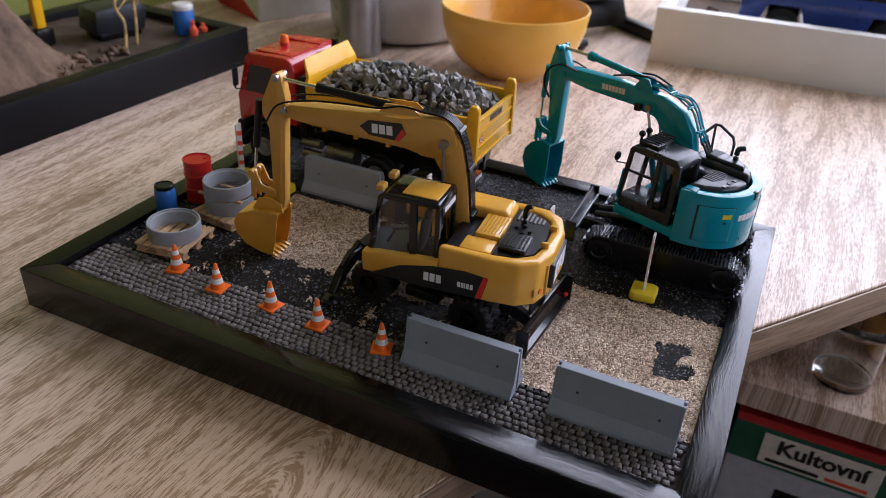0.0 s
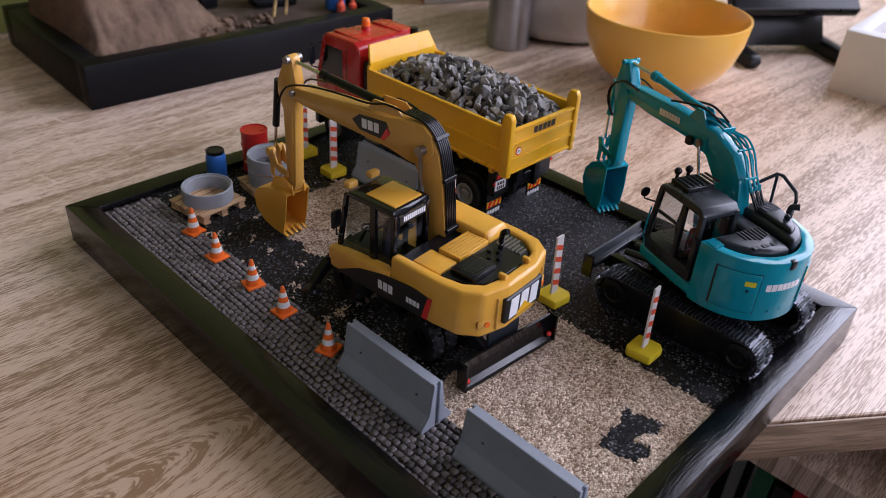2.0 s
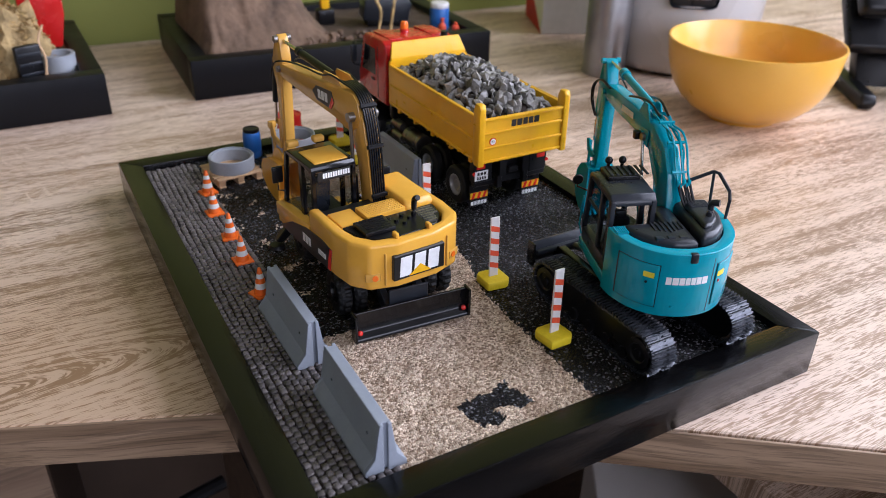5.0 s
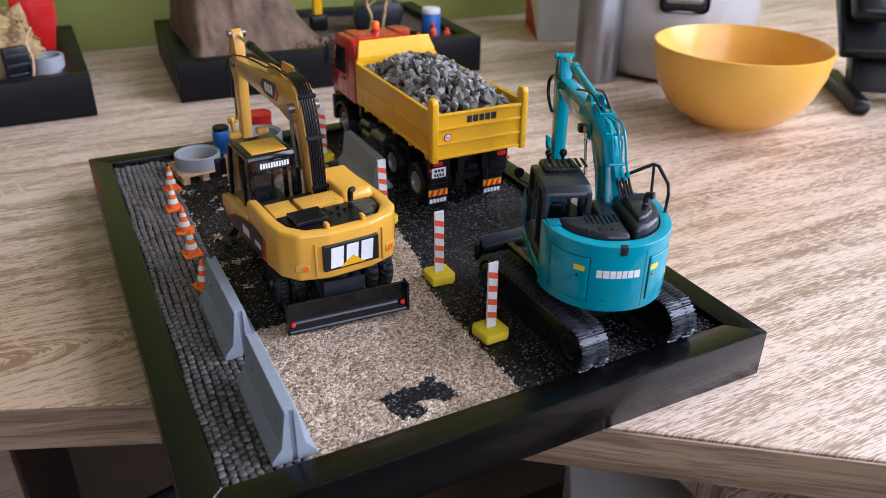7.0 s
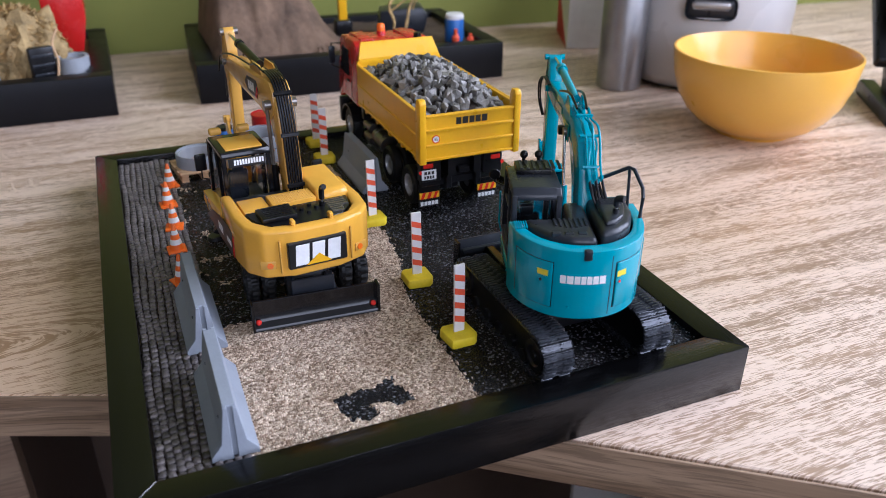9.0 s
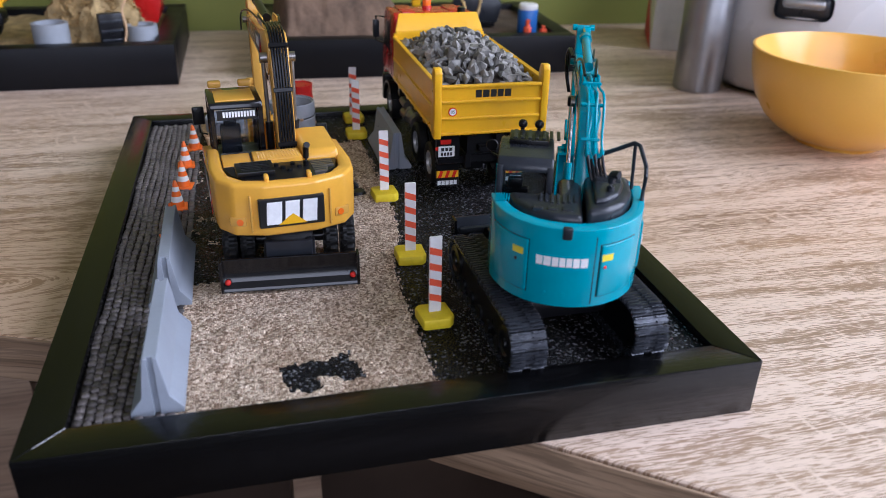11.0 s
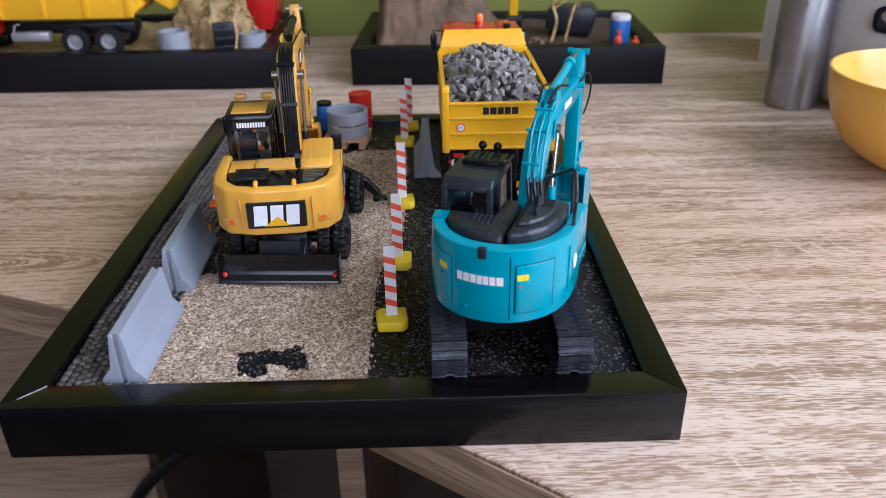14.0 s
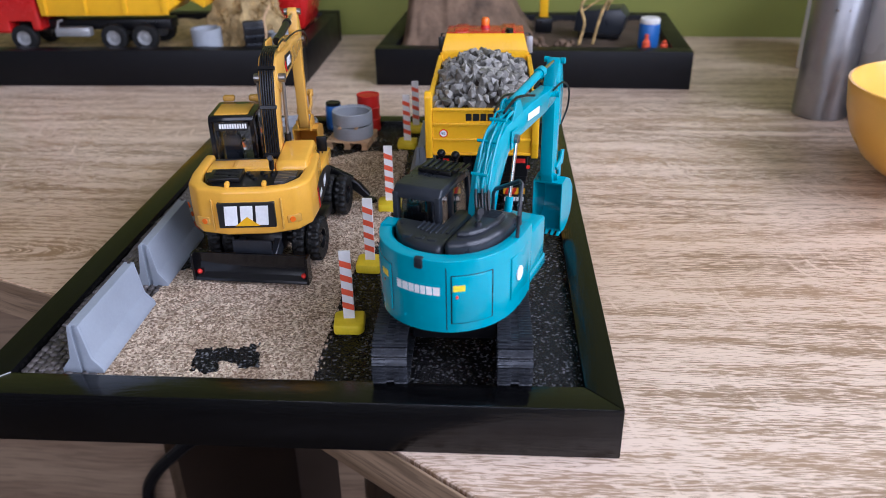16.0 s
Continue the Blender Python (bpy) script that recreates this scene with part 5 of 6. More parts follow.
for k in range(7):
    bm = B()
    box(bm, X0 + 4.4 + k * 2.4, X0 + 5.6 + k * 2.4, 8, 16.6, Z1 + 2.1, Z1 + 2.7, 0.15, 1)
    part("rib", bm, M_DARKGREY, rg, tf=KU)
for x in (X0 + 7, X1 - 5.5):
    bm = B()
    cyl(bm, (x, 19, Z1 - 0.5), (x, 19, Z1 + 3), 0.7, seg=10)
    bmesh.ops.create_uvsphere(bm, u_segments=14, v_segments=10, radius=1.6, matrix=Matrix.Translation((x, 19, Z1 + 4.0)))
    part("work_lamp", bm, M_BLACK, kcab, tf=KU)
for x0, x1, y0, y1, z0, z1 in ((X0 + 2.2, X1 - 2.2, Y0 + 1.1, Y0 + 1.4, Z0 + 9, Z1 - 4), (X0 + 0.8, X0 + 1.1, Y0 + 3, 3, Z0 + 12, Z1 - 3), (X0 + 0.8, X0 + 1.1, 5, 18, Z0 + 10, Z1 - 3), (X1 - 1.1, X1 - 0.8, Y0 + 3, 18, Z0 + 12, Z1 - 3), (X0 + 2, X1 - 2, 19.2, 19.5, Z0 + 10, Z1 - 3)):
    bm = B()
    box(bm, x0, x1, y0, y1, z0, z1)
    part("window", bm, M_CABGLASS, kcab, "clear plastic window", tf=KU)
bm = B()
box(bm, X0 + 0.4, X0 + 1.4, 4.6, 19.5, Z0 + 20, Z0 + 21.4, 0.2, 1)
part("door_bar", bm, M_DARKGREY, kcab, tf=KU)
bm = B()
box(bm, -19, -10, 0, 7, 32, 36, 0.8)
prism(bm, [(-2, 35), (1, 35), (0, 49), (-3, 49)], "x", -19, -10, 0.8)
box(bm, -17, -12, -3.4, -0.8, 48.5, 52.5, 0.8)
part("driver_seat", bm, M_BLACK, kcab, tf=KU)
bm = B()
tube(bm, [(X0 + 1, 20, 50), (X0 - 3.5, 23.5, 51), (X0 - 3.5, 23.5, 55)], 0.4)
lathe(bm, [(0, -0.6), (2.0, -0.5), (2.3, 0), (2.0, 0.5), (0, 0.6)], 20, (X0 - 3.5, 23.5, 54.0), "y")
part("mirror", bm, M_BLACK, kob, tf=KU)
bm = B()
tube(bm, [(X0 - 0.3, 21, 30), (X0 - 1.2, 22, 34), (X0 - 1.2, 20.5, 48)], 0.4)
part("grab_rail", bm, M_TEAL, kob, tf=KU)

# boom
KB = KU @ pose(7.9, -3.2, 0, 0, 0, 0.3) @ Matrix.Translation((0, 0, 30)) @ Matrix.Rotation(radians(-3.2), 4, "X") @ Matrix.Translation((0, 0, -30))
bm = B()
prism(bm, [(0, 24), (9, 24), (13, 44), (17.5, 57), (26, 67), (36, 70), (67, 71.6), (80, 73.5), (85, 76), (84, 79.6), (78, 80.6), (49, 80.2), (23, 77.8), (11, 72.8), (5, 64), (0.5, 44)], "x", -3.1, 3.1, 0.7, 2)
kboom = part("boom", bm, M_TEAL, kob, "bent teal boom with hydraulic lines", tf=KB)
for s in (-1, 1):
    letters(kboom, 58, 44, 74.4, 77.2, s * 3.6 + 0.04, (1,) * 7, M_PRINTW, KB, 0.16, "x")
    bm = B()
    cyl(bm, (s * 3.2, 29.5, 71.5), (s * 5.2, 29.5, 71.5), 1.7, seg=18)
    part("pin", bm, M_GUN, kboom, tf=KB)
    bm = B()
    cyl(bm, (s * 4.5, 29.5, 71.5), (s * 4.5, 24, 50), 0.7, seg=12)
    rod = part("lift_rod", bm, M_STEEL, kob, tf=KB)
    bm = B()
    cyl(bm, (s * 4.5, 24.4, 51), (s * 4.5, 18, 26), 1.5, seg=14)
    part("lift_cylinder", bm, M_TEAL, rod, tf=KB)
    bm = B()
    prism(bm, [(26, 68), (26, 75), (33, 75), (34, 69)], "x", s * 3.4, s * 3.9, 0.2, 1)
    part("pin_plate", bm, M_TEAL, kboom, tf=KB)
bm = B()
box(bm, -6.2, -3.5, 33, 36.5, 69, 72.5, 0.5, 2)
part("boom_lamp", bm, M_BLACK, kboom, tf=KB)
bm = B()
cyl(bm, (0, 34, 83.2), (0, 68, 88.0), 1.7, seg=18)
cyl(bm, (0, 66, 87.7), (0, 69.5, 88.2), 2.3, seg=18)
ka = part("stick_cylinder", bm, M_TEAL, kob, tf=KB)
bm = B()
cyl(bm, (0, 69, 88.1), (0, 86, 89.2), 0.75, seg=12)
part("rod", bm, M_STEEL, ka, tf=KB)
bm = B()
for s in (-1, 1):
    prism(bm, [(28, 77.5), (32, 84.5), (36, 84.5), (40, 79.5)], "x", s * 2.2, s * 3.1, 0.15, 1)
part("cylinder_bracket", bm, M_TEAL, kboom, tf=KB)
# hard lines along the top of the boom, clamps, and hoses
for k in range(5):
    x = -1.2 + 1.15 * k
    kink = (0.6, -0.9, 1.1, -0.4, 0.9)[k]
    bm = B()
    tube(bm, arc([(x + 1.4, 1.6, 61 + kink), (x + kink * 0.5 + 0.6, 4.0, 66.5), (x * 1.1 + 0.8, 7.6, 73.4 + kink * 0.6), (x + kink, 12.5, 77.6 + kink), (x * 0.9, 19, 79.5), (x * 1.2 - kink, 25, 81.4 + kink * 0.5), (x * 0.7, 33, 80.8)], 4), 0.46, 7)
    part("hydraulic_line", bm, M_TEAL, kboom, tf=KB)
    bm = B()
    cyl(bm, (x + 1.4, 1.2, 59.8 + kink), (x + 1.4, 1.7, 62 + kink), 0.75, seg=8)
    part("hose_fitting", bm, M_TEAL, kboom, tf=KB)
    bm = B()
    tube(bm, arc([(x + 1.4, 1.4, 61 + kink), (x + 3.0, -1.6, 55), (x + 5.4 + kink, -3.6, 49), (x + 8.6, -2.6, 44), (x + 9.4, 3.0, 38)], 5), 0.55, 7)
    part("hose", bm, M_BLACK, kob, tf=KB)
for y, z, a, w in ((3.4, 65.5, 66, 3.2), (9.5, 75.4, 42, 3.7), (20, 80.2, 14, 3.4)):
    bm = B()
    box(bm, -w + 0.8, w + 0.6, -0.5, 0.5, -0.4, 0.7, 0.2, 1)
    part("line_clamp", bm, M_TEAL, kboom, tf=KB @ Matrix.Translation((0, y, z)) @ Matrix.Rotation(radians(a), 4, "X"))
for k, x in enumerate((-1.8, 1.8)):
    bm = B()
    tube(bm, arc([(x, 22, 82.5), (x * 1.4, 32, 85.5), (x * 1.6, 42, 84.5), (x * 1.7, 52, 82.4)], 5), 0.5, 7)
    part("hose", bm, M_BLACK, kob, tf=KB)
for x in (-5.2, -4.4, 5.0):
    bm = B()
    tube(bm, arc([(x * 0.8, 74, 80), (x, 84, 81.5), (x * 1.1, 92, 77), (x, 94, 69), (x * 0.7, 91, 62)], 5), 0.42, 7)
    part("hose", bm, M_BLACK, kob, tf=KB)
bm = B()
prism(bm, [(80.5, 79), (84.6, 89.5), (87.5, 90.8), (90, 88.8), (93.2, 79), (93.2, 74), (91.4, 60), (91.6, 40), (90.4, 36), (86.4, 36), (84.4, 40), (82, 71)], "x", -2.8, 2.8, 0.6, 2)
kst = part("stick", bm, M_TEAL, kob, "straight teal stick", tf=KB)
for s in (-1, 1):
    for yy, zz in ((87.3, 89.6), (82.5, 76.5), (88.5, 38.5)):
        bm = B()
        cyl(bm, (s * 2.6, yy, zz), (s * 4.4, yy, zz), 1.3, seg=14)
        part("pin", bm, M_TEAL, kst, tf=KB)
bm = B()
cyl(bm, (0, 95.5, 78), (0, 97.8, 60), 1.5, seg=14)
kbc = part("bucket_cylinder", bm, M_TEAL, kob, tf=KB)
bm = B()
cyl(bm, (0, 97.8, 60), (0, 98.6, 47), 0.7, seg=10)
part("rod", bm, M_STEEL, kbc, tf=KB)
bm = B()
for s in (-1, 1):
    prism(bm, [(97, 48.5), (99.8, 48), (98.5, 42), (91, 40.5), (88, 43), (95, 45)], "x", s * 2.4, s * 3.6, 0.3, 1)
    prism(bm, [(97.2, 47.5), (99.6, 47), (101, 35), (98.5, 34)], "x", s * 1.2, s * 2.2, 0.3, 1)
part("bucket_link", bm, M_TEAL, kob, tf=KB)
KK = KB @ Matrix.Translation((0.7, 88, 37)) @ Matrix.Diagonal((0.78, 0.76, 0.78, 1)) @ Matrix.Translation((0, -88, -37))
outer = [(85.5, 36), (93, 38), (102, 34.5), (108.5, 28), (110.5, 20), (108, 11.5), (102, 6.2), (95.5, 4.2), (92, 4.4)]
inner = [(92, 5.4), (95.5, 5.3), (101.3, 7.4), (106.7, 12.2), (109, 20), (107.2, 27.3), (101.3, 33.2), (93, 36.7), (86, 34.8)]
bm = B()
prism(bm, outer + inner, "x", -8.4, 8.4)
kbu = part("bucket", bm, M_TEAL, kob, "teal toothed digging bucket", tf=KK)
for s in (-1, 1):
    bm = B()
    prism(bm, outer + [(88.5, 7), (86.2, 20), (86.0, 27)], "x", s * 7.8, s * 8.6, 0.15, 1)
    part("side_plate", bm, M_TEAL, kbu, tf=KK)
for k in range(5):
    x = -7.0 + 3.5 * k
    bm = B()
    prism(bm, [(94, 3.8), (94, 5.8), (90.5, 5.4), (87.6, 3.4), (87.6, 2.9)], "x", x - 0.9, x + 0.9, 0.15, 1)
    part("tooth", bm, M_TEAL, kbu, tf=KK)


# ---- the dump truck ----
truck = thing("dump_truck", "red and yellow scale model dump truck loaded with crushed stone", "model truck", (162.5, 137, FLOOR), 0.3)
for y in (28, 59):
    for s in (-1, 1):
        wheel(truck, s * 16.6, s * 22.2, y, 10.6, 10.4, M_RIM, 0, None, 0.56)
        wheel(truck, s * 10.4, s * 15.8, y, 10.6, 10.4, M_RIM, 0, None, 0.56)
for s in (-1, 1):
    wheel(truck, s * 15.6, s * 21.8, 134.5, 10.6, 10.4, M_RIM, 0, None, 0.56)
bm = B()
for s in (-1, 1):
    box(bm, s * 8 - 1.5, s * 8 + 1.5, 6, 150, 15, 22, 0.3, 1)
for y in (14, 44, 75, 104, 134):
    box(bm, -8, 8, y - 2, y + 2, 15, 21)
for y in (28, 59, 134.5):
    cyl(bm, (-16, y, 10.6), (16, y, 10.6), 2.4, seg=14)
    box(bm, -5, 5, y - 5, y + 5, 7, 16, 1.2)
part("chassis", bm, M_BLACK, truck)
bm = B()
cyl(bm, (-16, 74, 15.5), (-16, 92, 15.5), 5.2, seg=24)
for y in (78, 88):
    cyl(bm, (-16, y - 0.6, 15.5), (-16, y + 0.6, 15.5), 5.5, seg=24)
part("fuel_tank", bm, M_GUN, truck, "dull metal fuel tank")
bm = B()
cyl(bm, (-18, 96, 12), (-18, 108, 12), 2.8, seg=20)
cyl(bm, (-18, 96, 19), (-18, 108, 19), 2.8, seg=20)
part("air_tank", bm, M_GUN, truck)
bm = B()
box(bm, 11, 21, 74, 108, 9, 22, 1.2)
part("battery_box", bm, M_BLACK, truck)
for s in (-1, 1):
    bm = B()
    for k in range(8):
        a0, a1 = math.pi * (0.12 + 0.76 * k / 8), math.pi * (0.12 + 0.76 * (k + 1) / 8)
        pts = [(134.5 + r * math.cos(a), 10.6 + r * math.sin(a)) for r, a in ((12.2, a0), (13.2, a0), (13.2, a1), (12.2, a1))]
        prism(bm, pts, "x", s * 14, s * 23)
    part("mudguard", bm, M_BLACK, truck)
for s in (-1, 1):
    bm = B()
    box(bm, s * 7 - 2, s * 7 + 2, 5, 97, 22, 31)
    part("subframe_rail", bm, M_BLACK, truck)
# rear end
bm = B()
box(bm, -22, 22, 8.5, 12, 16.5, 20.5, 0.4, 1)
for s in (-1, 1):
    box(bm, s * 17 - 5.5, s * 17 + 5.5, 8.2, 13, 19, 31, 0.4, 1)
box(bm, -9, 9, 10, 14, 20, 31)
cyl(bm, (-3, 8, 24), (3, 8, 24), 1.4, seg=12)
box(bm, -3, 3, 5.5, 9, 22.5, 25.5, 0.4, 1)
part("rear_crossbar", bm, M_BLACK, truck)
for s in (-1, 1):
    bm = B()
    box(bm, s * 16.2 - 5.8, s * 16.2 + 5.8, 12.5, 13.3, 3.6, 17, 0.2, 1)
    flap = part("mud_flap", bm, M_BLACK, truck)
    bm = B()
    box(bm, s * 16.2 - 5.4, s * 16.2 + 5.4, 12.3, 12.5, 8.2, 11.6)
    part("hazard_strip", bm, M_TRUCKY, flap)
    for k in range(3):
        bm = B()
        x = s * 16.2 - 4.2 + k * 3.4
        prism(bm, [(x - 0.6, 8.2), (x + 1.0, 8.2), (x + 2.2, 11.6), (x + 0.6, 11.6)], "y", 12.15, 12.3)
        part("hazard_stripe", bm, M_LAMPRED, flap)
    letters(flap, s * 16.2 - 5, s * 16.2 + 5, 4.4, 6.6, 12.45, (1,) * 5, M_PRINTW, None, 0.2)
    bm = B()
    box(bm, s * 18.5 - 2.6, s * 18.5 + 2.6, 7.8, 8.3, 26.5, 28.8, 0.2, 1)
    part("tail_lamp", bm, M_LAMPRED, truck, "red lens")
    bm = B()
    cyl(bm, (s * 22.5, 8.3, 24.5), (s * 22.5, 7.9, 24.5), 1.0, seg=14)
    part("reflector", bm, M_LAMPRED, truck)
bm = B()
box(bm, -22.0, -14.2, 7.8, 8.2, 20.4, 25.6, 0.1, 1)
plate = part("number_plate", bm, M_PRINTW, truck, "white plate with dark bars")
letters(plate, -21, -15.2, 23.3, 24.9, 7.78, (1, 1, 1), M_PRINT, None, 0.3)
letters(plate, -21, -15.2, 21.0, 22.6, 7.78, (1, 1, 1, 1), M_PRINT, None, 0.3)
# tipper body
bm = B()
box(bm, -24.8, 24.8, 1, 99, 33, 35.5, 0.3, 1)
for y in (10, 30, 50, 70, 90):
    box(bm, -24.5, 24.5, y - 1.2, y + 1.2, 31, 33.2)
bed = part("tipper_body", bm, M_TRUCKY, truck, "yellow tipper body")
for s in (-1, 1):
    bm = B()
    x0, x1 = sorted((s * 24.0, s * 25.6))
    box(bm, x0, x1, 3.5, 99, 34, 57.5, 0.3, 1)
    wall = part("side_wall", bm, M_TRUCKY, bed)
    for z in (35.2, 45.5, 57.0):
        a, b = sorted((s * 25.3, s * 26.4))
        bm = B()
        box(bm, a, b, 4, 98.5, z - 0.7, z + 0.7, 0.3, 1)
        part("rail", bm, M_TRUCKY, wall)
    bm = B()
    a, b = sorted((s * 23.2, s * 26.6))
    prism(bm, [(-1.8, 32.5), (-1.8, 62), (-0.6, 64.2), (3.0, 64.2), (4.4, 61), (4.4, 35), (2.5, 32.5)], "x", a, b, 0.5, 2)
    part("corner_post", bm, M_TRUCKY, bed)
    for k in range(9):
        bm = B()
        a, b = sorted((s * 24.5, s * 25.9))
        box(bm, a, b, 8 + k * 11, 9.2 + k * 11, 33.2, 34.4, 0.2, 1)
        part("hinge", bm, M_TRUCKY, bed)
bm = B()
box(bm, -23.2, 23.2, -0.6, 1.2, 33.5, 56.5, 0.3, 1)
tail = part("tailgate", bm, M_TRUCKY, bed)
for z in (34.5, 41.5, 49.0, 55.9):
    bm = B()
    box(bm, -23.2, 23.2, -1.5, -0.3, z - 0.65, z + 0.65, 0.35, 2)
    part("rail", bm, M_TRUCKY, tail)
letters(tail, -7.8, 9.2, 50.7, 54.1, -0.62, (1, 1.1, 1, 1, 1.1), M_PRINT, None, 0.16)
bm = B()
cyl(bm, (-18, -0.55, 44.6), (-18, -0.85, 44.6), 2.0, seg=24)
sign = part("speed_sign", bm, M_LAMPRED, tail, "round red and white number sign")
bm = B()
cyl(bm, (-18, -0.8, 44.6), (-18, -0.95, 44.6), 1.55, seg=24)
part("sign_face", bm, M_PRINTW, sign)
curve = bpy.data.curves.new("number", "FONT")
curve.body, curve.size, curve.align_x, curve.align_y = "85", 2.0 * MM, "CENTER", "CENTER"
curve.extrude = 0.03 * MM
txt = new("number", curve)
txt.parent = sign
txt.matrix_basis = pose(-18 * MM, -1.0 * MM, 44.6 * MM, 90, 0, 0)
curve.materials.append(M_PRINT)
bm = B()
prism(bm, [(-25.5, 33.5), (-25.5, 59), (25.5, 59), (25.5, 33.5)], "y", 98.5, 100.5, 0.3, 1)
head = part("headboard", bm, M_TRUCKY, bed)
bm = B()
prism(bm, [(98.5, 58), (98.6, 60.5), (102.6, 69), (103.6, 68.6), (100.4, 60), (100.4, 58)], "x", -24.6, 24.6, 0.3, 1)
for v in bm.verts:
    if v.co.z > 64:
        v.co.x *= 0.90
part("headboard_flap", bm, M_TRUCKY, head)
# cab
bm = B()
prism(bm, [(109, 29), (109, 60), (111, 65), (115, 67), (139, 66.3), (142, 63.5), (147.5, 44), (149, 41), (149, 27), (147, 25.5), (144, 28), (140, 29.5), (126, 29.5), (121, 29)], "x", -23, 23, 1.1, 3)
tc = part("cab", bm, M_RED, truck, "glossy red driver cab", smooth=45)
for s in (-1, 1):
    a, b = sorted((s * 22.8, s * 23.15))
    bm = B()
    prism(bm, [(124, 44), (124, 60), (138.5, 60), (143.5, 44)], "x", a, b, 0.1, 1)
    part("side_window", bm, M_BLACK_GLOSS, tc, "dark side window")
    bm = B()
    prism(bm, [(120.5, 30.5), (120.5, 62), (121, 62), (121, 30.5)], "x", a, b)
    part("door_gap", bm, M_BLACK, tc)
    bm = B()
    a, b = sorted((s * 23.0, s * 23.9))
    box(bm, a, b, 125, 129, 40.5, 41.8, 0.3, 1)
    part("door_handle", bm, M_BLACK, tc)
    bm = B()
    tube(bm, [(s * 22.5, 143, 60), (s * 27.5, 146, 60), (s * 27.8, 146, 46), (s * 22.8, 146, 44)], 0.5)
    m = part("mirror", bm, M_BLACK, truck)
    bm = B()
    box(bm, s * 27.6 - 2.0, s * 27.6 + 2.0, 145, 146.6, 47.5, 58, 0.6, 2)
    part("mirror_glass", bm, M_RIM if s > 0 else M_DARKGREY, m)
bm = B()
prism(bm, [(-20.5, 45.5), (-19, 62), (19, 62), (20.5, 45.5)], "y", -0.3, 0.3, 0.1, 1)
part("windscreen", bm, M_CABGLASS, tc, "clear windscreen", tf=Matrix.Translation((0, 145.3, 54)) @ Matrix.Rotation(radians(15.5), 4, "X") @ Matrix.Translation((0, 0, -54)))
bm = B()
box(bm, -23.4, 23.4, 146, 151, 9, 25, 1.2, 3)
bp = part("bumper", bm, M_BLACK, truck)
for s in (-1, 1):
    bm = B()
    box(bm, s * 17 - 3.4, s * 17 + 3.4, 150.6, 151.5, 12, 17, 0.5, 2)
    part("headlight", bm, M_RIM, bp)
bm = B()
box(bm, -21.5, -11, 103.5, 108.5, 22, 58, 1.0, 2)
part("tool_locker", bm, M_BLACK, truck)
bm = B()
box(bm, 11, 21.5, 103.5, 108.5, 22, 60, 1.0, 2)
part("air_filter", bm, M_BLACK, truck)
bm = B()
cyl(bm, (14, 106, 58), (14, 106, 71), 2.6, 2.2, 18)
part("snorkel", bm, M_BLACK, truck)
bm = B()
cyl(bm, (0, 131, 66), (0, 131, 68.2), 2.9, 2.6, 20)
bcn = part("beacon_base", bm, M_RED, tc)
bm = B()
lathe(bm, [(2.4, 68.1), (2.5, 71), (1.8, 72.4), (0, 72.7)], 20, (0, 131, 0))
part("beacon_lamp", bm, M_LAMPORANGE, bcn, "orange lens")
bm = B()
for x in (-14, 14):
    box(bm, x - 4, x + 4, 114, 138, 66.2, 67.4, 0.5, 2)
part("roof_rib", bm, M_RED, tc)

# the load: crushed stone on a heaped bed
def heap(x, y):
    """Height of the load in the body, local mm."""
    u, v = x / 23.4, (y - 50) / 47.0
    return 53.5 + 12.5 * (1 - abs(u) ** 2.2) * (1 - abs(v) ** 3) + 1.5 * wob(x, y, 14, 40)


load = thing("stone_load", "heap of broken grey stones filling the tipper body", "stones", (162.5, 137, FLOOR), 0.3)
verts, faces = [], []
for j in range(25):
    for i in range(13):
        x, y = -23.4 + 46.8 * i / 12, 3.0 + 94.5 * j / 24
        verts.append((x * MM, y * MM, (heap(x, y) - 2.2) * MM))
for j in range(24):
    for i in range(12):
        a = j * 13 + i
        faces.append((a, a + 1, a + 14, a + 13))
me = bpy.data.meshes.new("stone_bed")
me.from_pydata(verts, [], faces)
me.materials.append(M_EARTH)
ob = new("stone_bed", me)
ob.parent = load
ROCKS = []
for k in range(10):
    bm = B()
    pts = [Vector((random.gauss(0, 1), random.gauss(0, 1), random.gauss(0, 1))).normalized() for _ in range(11)]
    for p in pts:
        bm.verts.new((p.x * 3.7, p.y * 2.8, p.z * 2.1))
    bmesh.ops.convex_hull(bm, input=bm.verts)
    bmesh.ops.delete(bm, geom=[v for v in bm.verts if not v.link_faces], context="VERTS")
    ROCKS.append(finish("stone", bm, M_STONE, smooth=15))
spots = []
for n in range(9000):
    x, y = random.uniform(-22.3, 22.3), random.uniform(4.5, 96.5)
    if all((x - a) ** 2 + (y - b) ** 2 > 9.6 for a, b in spots):
        spots.append((x, y))
spots.sort(key=lambda p: p[1])
rest_v, rest_f = [], []
for n, (x, y) in enumerate(spots):
    k = random.uniform(0.75, 1.3)
    m = pose(x * MM, y * MM, (heap(x, y) - 0.5 + random.uniform(-0.8, 0.9)) * MM, random.uniform(0, 360), random.uniform(0, 360), random.uniform(0, 360)) @ Matrix.Diagonal((k, k, k, 1))
    if n < 300:
        ob = new("stone", ROCKS[n % 10])
        ob.matrix_basis = m
        ob.parent = load
    else:
        base = len(rest_v)
        rest_v += [tuple(m @ v.co) for v in ROCKS[n % 10].vertices]
        rest_f += [tuple(base + i for i in f.vertices) for f in ROCKS[n % 10].polygons]
